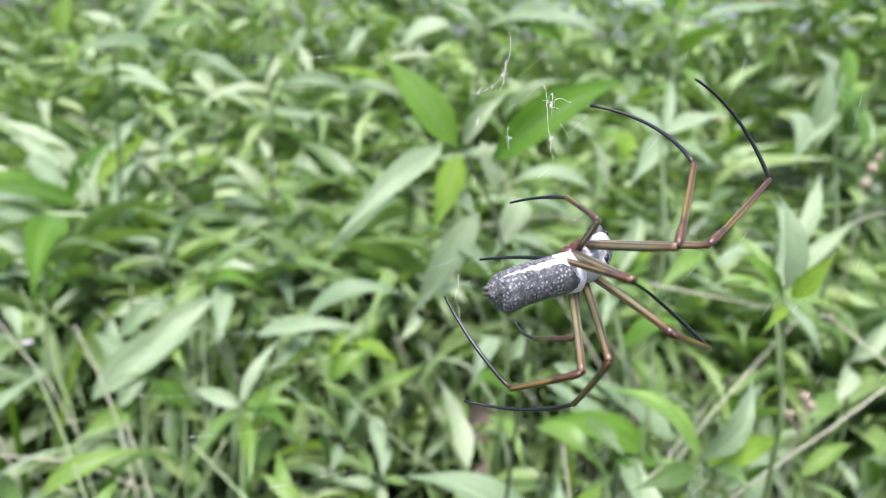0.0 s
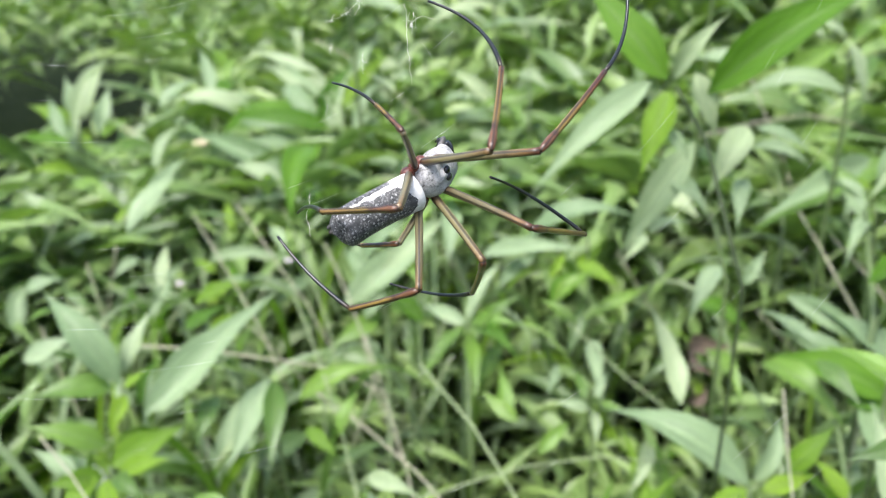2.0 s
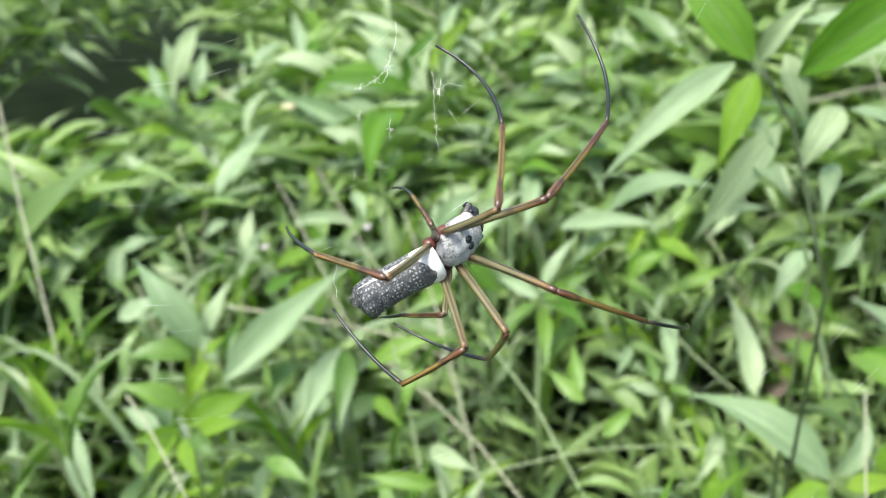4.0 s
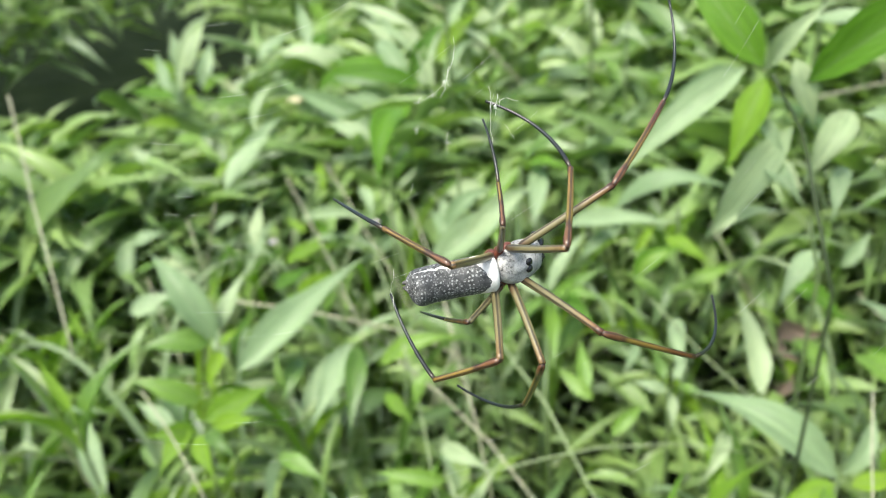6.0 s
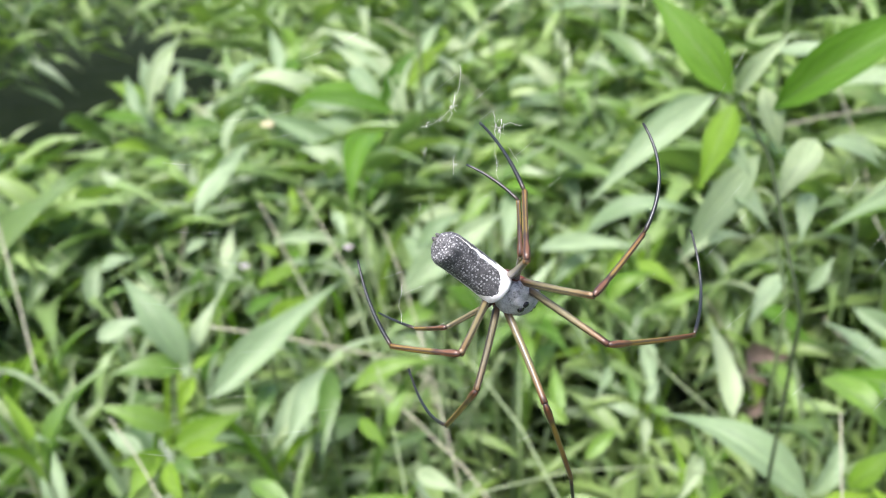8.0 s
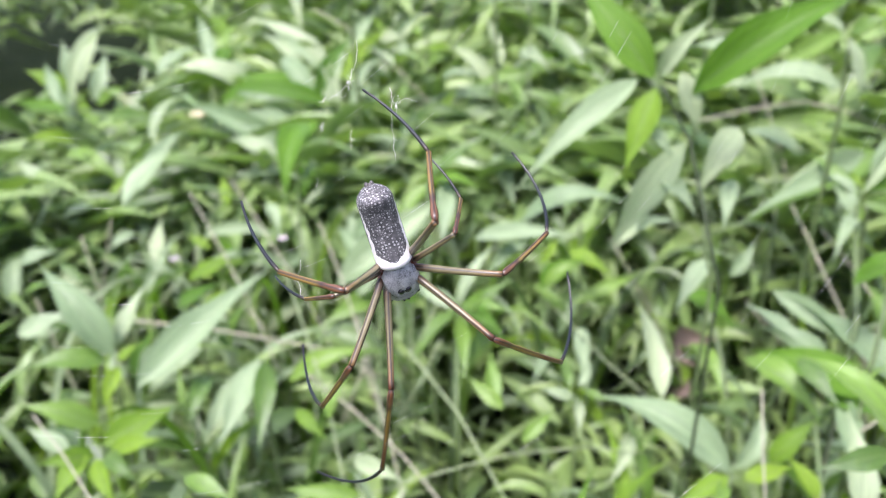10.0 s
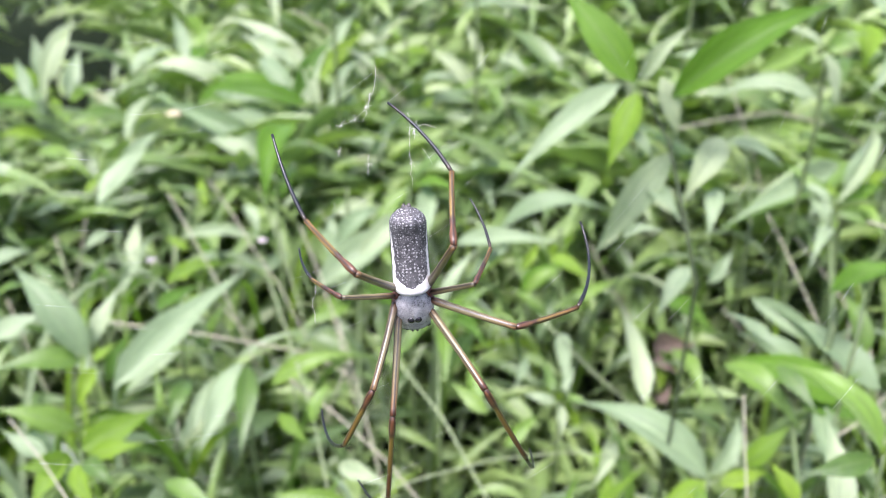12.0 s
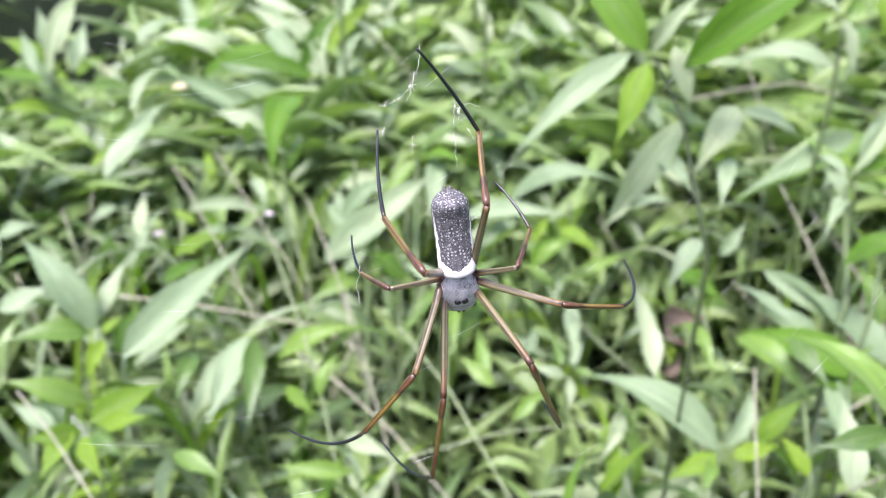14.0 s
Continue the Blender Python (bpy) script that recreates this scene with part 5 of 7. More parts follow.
herb((0.6583, 0.7459, 0.0000), [(0.6583, 0.7459, 0.0000), (0.6533, 0.7459, 0.3630), (0.6483, 0.7459, 0.7261), (0.6583, 0.7793, 0.7945), (0.6647, 0.8090, 0.8650)], [
    ((0.6647, 0.8090, 0.8650), (0.6735, 0.8687, 0.9255), 0.0280, "d"),
    ((0.6647, 0.8090, 0.8650), (0.7289, 0.8298, 0.9146), 0.0258, "d"),
    ((0.6610, 0.8085, 0.8577), (0.5936, 0.8443, 0.8594), 0.0269, "p"),
    ((0.6679, 0.8057, 0.8582), (0.7572, 0.7530, 0.8512), 0.0337, "d"),
    ((0.6645, 0.8071, 0.8580), (0.5895, 0.7762, 0.7972), 0.0252, "g"),
    ((0.6709, 0.8024, 0.8514), (0.6949, 0.7229, 0.7924), 0.0252, "p"),
], "green herb with a whorl of pointed leaves at its tip", False, 0.0022)
herb((0.4894, 0.5295, 0.0000), [(0.4894, 0.5295, 0.0000), (0.4844, 0.5295, 0.3166), (0.4794, 0.5295, 0.6333), (0.4990, 0.5684, 0.6800), (0.5416, 0.6352, 0.7226)], [
    ((0.5416, 0.6352, 0.7226), (0.5081, 0.6873, 0.7526), 0.0222, "p"),
    ((0.5446, 0.6343, 0.7229), (0.6395, 0.6202, 0.7520), 0.0222, "p"),
    ((0.5401, 0.6327, 0.7199), (0.4796, 0.5990, 0.6684), 0.0259, "p"),
    ((0.5444, 0.6281, 0.7177), (0.5798, 0.5764, 0.6905), 0.0221, "p"),
    ((0.5430, 0.6377, 0.7254), (0.5869, 0.6866, 0.7878), 0.0171, "p"),
], "green herb with a whorl of pointed leaves at its tip", False, 0.0021)
herb((0.7434, 0.5516, 0.0000), [(0.7434, 0.5516, 0.0000), (0.7384, 0.5516, 0.3198), (0.7334, 0.5516, 0.6395), (0.8327, 0.6506, 0.6937), (0.8635, 0.6943, 0.7682)], [
    ((0.8635, 0.6943, 0.7682), (0.8573, 0.7667, 0.8300), 0.0269, "p"),
    ((0.8635, 0.6943, 0.7682), (0.9314, 0.6893, 0.7937), 0.0242, "g"),
    ((0.8599, 0.6939, 0.7609), (0.7706, 0.6553, 0.6921), 0.0269, "p"),
    ((0.8667, 0.6910, 0.7614), (0.8550, 0.6128, 0.6932), 0.0252, "g"),
    ((0.8637, 0.6954, 0.7717), (0.9165, 0.7473, 0.8420), 0.0280, "d"),
], "green herb with a whorl of pointed leaves at its tip", False, 0.0022)
herb((0.0788, 0.6442, 0.0000), [(0.0788, 0.6442, 0.0000), (0.0738, 0.6442, 0.2381), (0.0688, 0.6442, 0.4763), (0.0743, 0.7182, 0.4955), (0.0827, 0.8277, 0.5183)], [
    ((-0.0689, 1.0902, 0.5571), (-0.1290, 1.1973, 0.5962), 0.0296, "p"),
    ((-0.0659, 1.0924, 0.5605), (0.0034, 1.1455, 0.6414), 0.0248, "d"),
    ((-0.0744, 1.0768, 0.5454), (-0.1070, 0.9612, 0.4570), 0.0299, "d"),
    ((0.1037, 0.8113, 0.5224), (0.0892, 0.7301, 0.4679), 0.0234, "p"),
    ((0.1216, 0.6893, 0.5020), (0.2287, 0.6285, 0.5234), 0.0209, "p"),
    ((0.0827, 0.8277, 0.5183), (0.1656, 0.8386, 0.5732), 0.0211, "g"),
    ((0.0822, 0.8220, 0.5168), (0.0256, 0.7927, 0.4694), 0.0194, "g"),
    ((0.0844, 0.8143, 0.5160), (0.1425, 0.7694, 0.5202), 0.0240, "d"),
], "green herb with a whorl of pointed leaves at its tip", False, 0.0024)
herb((0.0949, 0.5085, 0.0000), [(0.0949, 0.5085, 0.0000), (0.0899, 0.5085, 0.2131), (0.0849, 0.5085, 0.4263), (0.0907, 0.5577, 0.4466), (0.0968, 0.6112, 0.4655)], [
    ((0.0968, 0.6112, 0.4655), (0.0540, 0.6560, 0.4685), 0.0144, "p"),
    ((0.0989, 0.6096, 0.4660), (0.1520, 0.5748, 0.4739), 0.0144, "g"),
    ((0.0971, 0.6125, 0.4660), (0.1446, 0.6537, 0.5156), 0.0138, "p"),
    ((0.0941, 0.6074, 0.4624), (0.0448, 0.5698, 0.4215), 0.0156, "g"),
    ((0.1007, 0.6050, 0.4652), (0.1567, 0.6102, 0.4971), 0.0143, "g"),
    ((0.0982, 0.6040, 0.4635), (0.1401, 0.5441, 0.4529), 0.0179, "d"),
    ((0.0962, 0.6056, 0.4630), (0.0943, 0.5319, 0.4267), 0.0156, "g"),
], "green herb with a whorl of pointed leaves at its tip", False, 0.0019)
straw([(-0.2057, 0.3972, 0.5292), (-0.1716, 0.3577, 0.5250), (-0.1386, 0.3157, 0.5179), (-0.1166, 0.2919, 0.4703), (-0.1010, 0.2762, 0.3907)], 0.00065, "bare pale grass stalk leaning through the herbs", STRAW)
straw([(0.2599, 0.3408, 0.5535), (0.2467, 0.3054, 0.5345), (0.2376, 0.2770, 0.5172), (0.2380, 0.2551, 0.4663), (0.2486, 0.2415, 0.3869)], 0.00062, "bare pale grass stalk leaning through the herbs", STRAW)
straw([(-0.2179, 0.6245, 0.4646), (-0.1425, 0.6024, 0.4632), (-0.0880, 0.5833, 0.4611), (-0.0338, 0.5740, 0.4517), (0.0194, 0.5688, 0.4178)], 0.00124, "pale woody twig lying across the herbs", STRAW)
straw([(-0.0617, 0.5797, 0.5353), (-0.0385, 0.5079, 0.5133), (-0.0170, 0.4373, 0.4857), (-0.0019, 0.3723, 0.4399), (0.0089, 0.3353, 0.3481)], 0.00090, "bare pale grass stalk leaning through the herbs", STRAW_GREEN)
straw([(-0.0486, 0.5068, 0.4787), (-0.0022, 0.4638, 0.4644), (0.0360, 0.4237, 0.4486), (0.0738, 0.3744, 0.4249), (0.1131, 0.3503, 0.3623)], 0.00095, "bare pale grass stalk leaning through the herbs", STRAW)
straw([(0.0444, 0.4659, 0.5160), (0.0772, 0.4063, 0.4991), (0.1064, 0.3351, 0.4702), (0.1224, 0.3007, 0.4500), (0.1474, 0.2928, 0.3817)], 0.00093, "bare pale grass stalk leaning through the herbs", STRAW_GREEN)
straw([(0.1797, 0.5478, 0.4944), (0.2110, 0.4884, 0.4748), (0.2453, 0.4414, 0.4576), (0.2677, 0.3975, 0.4376), (0.3024, 0.3750, 0.3888)], 0.00087, "bare pale grass stalk leaning through the herbs", STRAW_GREEN)
straw([(0.0009, 0.5473, 0.4992), (0.0143, 0.4882, 0.4772), (0.0260, 0.4385, 0.4552), (0.0344, 0.3971, 0.4335), (0.0423, 0.3748, 0.3810)], 0.00072, "bare pale grass stalk leaning through the herbs", STRAW)
straw([(-0.1845, 0.7616, 0.5442), (-0.1530, 0.6966, 0.5314), (-0.1256, 0.6404, 0.5184), (-0.0919, 0.5709, 0.4992), (-0.0679, 0.5321, 0.4534)], 0.00075, "bare pale grass stalk leaning through the herbs", STRAW)
straw([(-0.1420, 0.7794, 0.5504), (-0.1056, 0.7034, 0.5363), (-0.0841, 0.6553, 0.5257), (-0.0533, 0.5970, 0.5111), (-0.0292, 0.5651, 0.4706)], 0.00077, "bare pale grass stalk leaning through the herbs", STRAW)
straw([(0.3387, 0.3491, 0.5071), (0.3573, 0.3550, 0.5122), (0.3890, 0.3746, 0.5168), (0.4499, 0.4115, 0.5263), (0.5232, 0.4580, 0.5205)], 0.00076, "bare pale grass stalk leaning through the herbs", STRAW)
straw([(0.4570, 0.9416, 0.5410), (0.5296, 0.9452, 0.5536), (0.6035, 0.9344, 0.5645), (0.6477, 0.8958, 0.5578), (0.7184, 0.8916, 0.5248)], 0.00178, "dry curved twig among the leaves", STRAW)
straw([(0.5621, 1.0390, 0.6155), (0.5612, 0.9876, 0.5803), (0.5504, 0.9187, 0.5473), (0.5339, 0.8450, 0.5220), (0.5243, 0.7782, 0.4736)], 0.00110, "bare pale grass stalk leaning through the herbs", STRAW)
straw([(0.4226, 0.6175, 0.5529), (0.4151, 0.5670, 0.5401), (0.4063, 0.5114, 0.5234), (0.4012, 0.4661, 0.5074), (0.4152, 0.4436, 0.4659)], 0.00097, "bare pale grass stalk leaning through the herbs", STRAW)
straw([(0.4483, 0.6036, 0.5332), (0.4502, 0.5420, 0.5165), (0.4513, 0.4766, 0.4945), (0.4413, 0.4500, 0.4768), (0.4536, 0.4320, 0.4328)], 0.00084, "bare pale grass stalk leaning through the herbs", STRAW)
straw([(0.0151, 0.3690, 0.4659), (0.0620, 0.3745, 0.4748), (0.1097, 0.3784, 0.4827), (0.1607, 0.3752, 0.4871), (0.2199, 0.3862, 0.4660)], 0.00069, "bare pale grass stalk leaning through the herbs", STRAW_GREEN)
straw([(-0.5022, 1.1141, 0.5432), (-0.4416, 1.0096, 0.4994), (-0.3777, 0.8511, 0.4610), (-0.3470, 0.7714, 0.4405), (-0.3394, 0.7347, 0.3908)], 0.00096, "bare pale grass stalk leaning through the herbs", STRAW_GREEN)
straw([(-0.4621, 0.7451, 0.6593), (-0.4228, 0.6777, 0.6204), (-0.3787, 0.6035, 0.5947), (-0.3201, 0.5125, 0.5708), (-0.2842, 0.4506, 0.5225)], 0.00110, "bare pale grass stalk leaning through the herbs", STRAW)
straw([(0.3910, 0.4417, 0.6224), (0.4462, 0.3838, 0.6211), (0.4645, 0.3299, 0.6294), (0.4519, 0.2750, 0.6191), (0.4699, 0.2437, 0.5902)], 0.00109, "bare pale grass stalk leaning through the herbs", STRAW)
straw([(0.4119, 0.2452, 0.6205), (0.3785, 0.2491, 0.5964), (0.3469, 0.2551, 0.5735), (0.3178, 0.2592, 0.5514), (0.2823, 0.2729, 0.5129)], 0.00078, "bare pale grass stalk leaning through the herbs", STRAW)
straw([(0.4758, 0.3621, 0.6184), (0.4439, 0.3545, 0.6006), (0.4071, 0.3453, 0.5792), (0.3739, 0.3373, 0.5572), (0.3472, 0.3377, 0.5167)], 0.00087, "bare pale grass stalk leaning through the herbs", STRAW)
straw([(0.6756, 0.4572, 0.6749), (0.6333, 0.4514, 0.6689), (0.5750, 0.4308, 0.6591), (0.5031, 0.3883, 0.6477), (0.5007, 0.3989, 0.6072)], 0.00103, "bare pale grass stalk leaning through the herbs", STRAW)
straw([(-0.0865, 1.3982, 0.6450), (-0.0352, 1.3574, 0.6236), (0.0086, 1.3032, 0.5925), (0.0585, 1.2283, 0.5654), (0.1205, 1.1618, 0.5064)], 0.00121, "bare pale grass stalk leaning through the herbs", STRAW)
straw([(-0.1178, 0.9304, 0.5040), (-0.0709, 0.7692, 0.4729), (-0.0441, 0.6694, 0.4449), (-0.0281, 0.5973, 0.4164), (-0.0079, 0.5574, 0.3544)], 0.00091, "bare pale grass stalk leaning through the herbs", STRAW_GREEN)
straw([(-0.0449, 0.7479, 0.5046), (-0.0206, 0.6629, 0.4852), (-0.0037, 0.5975, 0.4653), (0.0053, 0.5456, 0.4430), (0.0213, 0.5192, 0.3899)], 0.00087, "bare pale grass stalk leaning through the herbs", STRAW)
flower((-0.2295, 1.0397, 0.5536), 0.0165, PETAL, "small cream flower on a thin stalk")
flower((-0.1986, 0.7152, 0.4851), 0.0064, PETAL_PINK, "tiny pale lilac flower on a thin stalk")
flower((-0.0839, 0.7270, 0.4970), 0.0058, PETAL_PINK, "tiny pale lilac flower on a thin stalk")
flower((0.7452, 0.7336, 0.8809), 0.0170, PETAL_RED, "small salmon-red flower on a thin stalk")
flower((0.6394, 0.7027, 0.7397), 0.0108, PETAL, "small cream flower on a thin stalk")
flower((0.6546, 0.6944, 0.7363), 0.0108, PETAL, "small cream flower on a thin stalk")
flower((0.6702, 0.6874, 0.7356), 0.0108, PETAL, "small cream flower on a thin stalk")
seed_heads((0.4763, 0.3459, 0.5502), ((0.0000, 0.0000, 0.0081, 0.0037), (0.0081, 0.0000, 0.0000, 0.0041), (-0.0170, 0.0000, -0.0030, 0.0032), (-0.0059, 0.0044, -0.0074, 0.0028)), "dry sprig of round brownish seed heads")
seed_heads((0.7023, 0.5018, 0.7027), ((0.0011, 0.0000, 0.0067, 0.0051), (-0.0045, 0.0000, -0.0090, 0.0045), (0.0067, 0.0000, 0.0180, 0.0034)), "dry sprig of round brownish seed heads")
seed_heads((0.3558, 0.3961, 0.5074), ((0.0009, 0.0000, 0.0051, 0.0031), (-0.0103, 0.0000, 0.0086, 0.0031), (0.0051, 0.0000, -0.0051, 0.0026)), "dry sprig of round brownish seed heads")
dead_leaf((0.2696, 0.4953, 0.4809), (0.3024, 0.4871, 0.4948), 0.0177, "curled brown dead leaf caught among the herb stems")
dead_leaf((0.2643, 0.4803, 0.4742), (0.2792, 0.4632, 0.4828), 0.0146, "curled brown dead leaf caught among the herb stems")
dead_leaf((0.4000, 0.4612, 0.4805), (0.4039, 0.4372, 0.4849), 0.0132, "curled brown dead leaf caught among the herb stems")
dead_leaf((0.2557, 0.4571, 0.4631), (0.2687, 0.4588, 0.4799), 0.0117, "curled brown dead leaf caught among the herb stems")

# ---- spider (sizes in millimetres, scaled by MM) ----
MM = 0.001


def banded(name, stops, rough, spec=0.5, length=1.0, grainy=400, streak=None, coat=0.35):
    """Colour along a leg segment's own x axis, with fine hairs as relief."""
    m, nt, b = material(name, rough, spec)
    pos = node(nt, "ShaderNodeTexCoord").outputs["Object"]
    sep = node(nt, "ShaderNodeSeparateXYZ", (0, pos))
    u = maths(nt, "MULTIPLY", sep.outputs[0], 1 / length)
    g = grain(nt, grainy, 3.0, pos)
    u = maths(nt, "ADD", u, maths(nt, "MULTIPLY", maths(nt, "SUBTRACT", g, 0.5), 0.06))
    col = ramp(nt, u, *stops)
    if streak:
        # four thin dark lines along the segment
        gap = maths(nt, "ABSOLUTE", maths(nt, "SUBTRACT", maths(nt, "ABSOLUTE", sep.outputs[1]), maths(nt, "ABSOLUTE", sep.outputs[2])))
        side = maths(nt, "LESS_THAN", gap, streak[0] * MM)
        col = blend(nt, maths(nt, "MULTIPLY", side, 0.8), col, streak[1])
    col = blend(nt, 0.35, col, blend(nt, g, (0.3, 0.3, 0.3), (1.6, 1.6, 1.6)), "MULTIPLY")
    nt.links.new(col, b.inputs["Base Color"])
    bump(nt, b, g, 0.25, 0.0001)
    b.inputs["Coat Weight"].default_value, b.inputs["Coat Roughness"].default_value, b.inputs["Coat IOR"].default_value = coat * 0.6, 0.28, 1.5
    return m


def carapace_material():
    m, nt, b = material("silver_hair", 0.55, 0.45)
    pos = node(nt, "ShaderNodeTexCoord").outputs["Object"]
    fine, big = grain(nt, 3000, 2.0, pos), grain(nt, 430, 4.0, pos, 0.7)
    col = ramp(nt, maths(nt, "ADD", maths(nt, "MULTIPLY", fine, 0.35), maths(nt, "MULTIPLY", big, 0.65)),
               (0.37, (0.085, 0.08, 0.076)), (0.46, (0.32, 0.31, 0.295)), (0.6, (0.54, 0.52, 0.5)))
    nt.links.new(col, b.inputs["Base Color"])
    bump(nt, b, maths(nt, "ADD", fine, big), 0.6, 0.0003)
    return m


def abdomen_material():
    """Dark grey with small white dots, a white front and white flanks; x runs from front to rear."""
    m, nt, b = material("dotted_abdomen", 0.55, 0.28)
    pos = node(nt, "ShaderNodeTexCoord").outputs["Object"]
    sep = node(nt, "ShaderNodeSeparateXYZ", (0, pos))
    x, y, z = sep.outputs[0], maths(nt, "ABSOLUTE", sep.outputs[1]), sep.outputs[2]
    dots = nt.nodes.new("ShaderNodeTexVoronoi")
    dots.inputs["Scale"].default_value, dots.inputs["Randomness"].default_value = 2300, 0.7
    nt.links.new(pos, dots.inputs["Vector"])
    size = maths(nt, "ADD", 0.12, maths(nt, "MULTIPLY", grain(nt, 500, 2.0, pos), 0.45))
    speck = maths(nt, "LESS_THAN", dots.outputs["Distance"], size)
    large = nt.nodes.new("ShaderNodeTexVoronoi")
    large.inputs["Scale"].default_value, large.inputs["Randomness"].default_value = 1320, 0.5
    nt.links.new(pos, large.inputs["Vector"])
    pearl = maths(nt, "LESS_THAN", large.outputs["Distance"], 0.26)
    dot = maths(nt, "MAXIMUM", speck, pearl)
    g = grain(nt, 900, 4.0, pos)
    base = ramp(nt, g, (0.3, (0.034, 0.034, 0.035)), (0.7, (0.115, 0.113, 0.112)))
    col = blend(nt, speck, base, (0.19, 0.188, 0.185))
    col = blend(nt, pearl, col, (0.36, 0.36, 0.35))
    edge = maths(nt, "MULTIPLY", maths(nt, "SUBTRACT", g, 0.5), 0.0016)
    front = maths(nt, "LESS_THAN", maths(nt, "ADD", x, edge), maths(nt, "ADD", 0.0024, maths(nt, "MULTIPLY", maths(nt, "MULTIPLY", y, y), 210.0)))
    # the flank stripe sits between the back and the belly, and fades out behind
    line = maths(nt, "ABSOLUTE", maths(nt, "SUBTRACT", maths(nt, "ADD", z, maths(nt, "MULTIPLY", edge, 0.8)), 0.0006))
    wide = maths(nt, "SUBTRACT", 0.00085, maths(nt, "MULTIPLY", x, 0.052))
    flank = maths(nt, "MULTIPLY", maths(nt, "LESS_THAN", line, wide), maths(nt, "GREATER_THAN", y, 0.0012))
    white = maths(nt, "MULTIPLY", maths(nt, "MAXIMUM", front, flank), maths(nt, "GREATER_THAN", z, -0.0028))
    col = blend(nt, white, col, ramp(nt, g, (0.2, (0.62, 0.58, 0.52)), (0.6, (0.82, 0.8, 0.76))))
    col = blend(nt, maths(nt, "LESS_THAN", x, 0.0006), col, (0.05, 0.04, 0.035))
    nt.links.new(col, b.inputs["Base Color"])
    bump(nt, b, maths(nt, "ADD", dot, maths(nt, "MULTIPLY", g, 0.5)), 0.6, 0.0002)
    return m


FEMUR = banded("olive_femur", ((0.0, (0.09, 0.035, 0.018)), (0.2, (0.16, 0.135, 0.062)), (0.6, (0.175, 0.148, 0.068)), (0.9, (0.18, 0.105, 0.04)), (1.0, (0.08, 0.03, 0.014))), 0.34, 0.5, 0.02, streak=(0.24, (0.022, 0.018, 0.012)))
TIBIA = banded("amber_tibia", ((0.0, (0.11, 0.045, 0.02)), (0.2, (0.14, 0.065, 0.028)), (0.26, (0.06, 0.028, 0.014)), (0.32, (0.19, 0.128, 0.026)), (0.85, (0.18, 0.1, 0.024)), (1.0, (0.12, 0.042, 0.016))), 0.34, 0.5, 0.02, streak=(0.26, (0.018, 0.012, 0.008)))
TARSUS = banded("blue_black_tarsus", ((0.0, (0.05, 0.035, 0.02)), (0.12, (0.012, 0.013, 0.013)), (0.6, (0.012, 0.017, 0.018)), (1.0, (0.012, 0.012, 0.012))), 0.3, 0.5, 0.02, coat=0.0)
RED = plain_material("red_brown_shell", (0.07, 0.017, 0.011), (0.17, 0.052, 0.028), 900, 0.32, 0.3, 0.6, 0.0001)
BLACK = plain_material("black_shell", (0.008, 0.008, 0.01), (0.03, 0.028, 0.03), 900, 0.22, 0.3, 0.6, 0.0001)
GREYISH = plain_material("grey_brown_skin", (0.04, 0.036, 0.034), (0.12, 0.11, 0.1), 900, 0.45, 0.3, 0.5, 0.0001)
SILVER = carapace_material()
DOTTED = abdomen_material()


def segment(name, mat, parent, length, r0, r1, arch, knee=0.0, sides=10):
    """A leg segment along x from its joint; knee: a swollen first quarter."""
    bm = bmesh.new()
    n = 16
    path, radii = [], []
    for i in range(n + 1):
        u = i / n
        path.append(Vector((u * length, 0, arch * length * 4 * u * (1 - u))) * MM)
        r = r0 + (r1 - r0) * u
        if knee:
            r *= 1 + 0.22 * math.exp(-((u - 0.11) / 0.08) ** 2) - 0.14 * math.exp(-((u - 0.24) / 0.03) ** 2)
        r *= 1 - 0.25 * math.exp(-(u / 0.03) ** 2) + 0.1 * math.exp(-((1 - u) / 0.04) ** 2)
        radii.append(r * MM)
    tube(bm, path, radii, sides)
    # short bristles standing off the segment
    g = random.Random(name + str(length))
    for k in range(26):
        u = g.uniform(0.05, 0.98)
        a = g.uniform(0, math.tau)
        c = Vector((u * length, 0, arch * length * 4 * u * (1 - u))) * MM
        d = Vector((0.7, math.cos(a), math.sin(a))).normalized()
        r = (r0 + (r1 - r0) * u) * MM
        p = c + Vector((0, math.cos(a), math.sin(a))) * r * 0.9
        q = p + d * r * g.uniform(0.7, 1.2)
        s = Vector((0, -math.sin(a), math.cos(a))) * 0.02 * MM
        f = Vector((0.02 * MM, 0, 0))
        t = bm.verts.new(q)
        b3 = [bm.verts.new(p + v) for v in (s, -s, f)]
        for i in range(3):
            bm.faces.new((b3[i], b3[(i + 1) % 3], t))
    return part(name, bm, mat, parent)


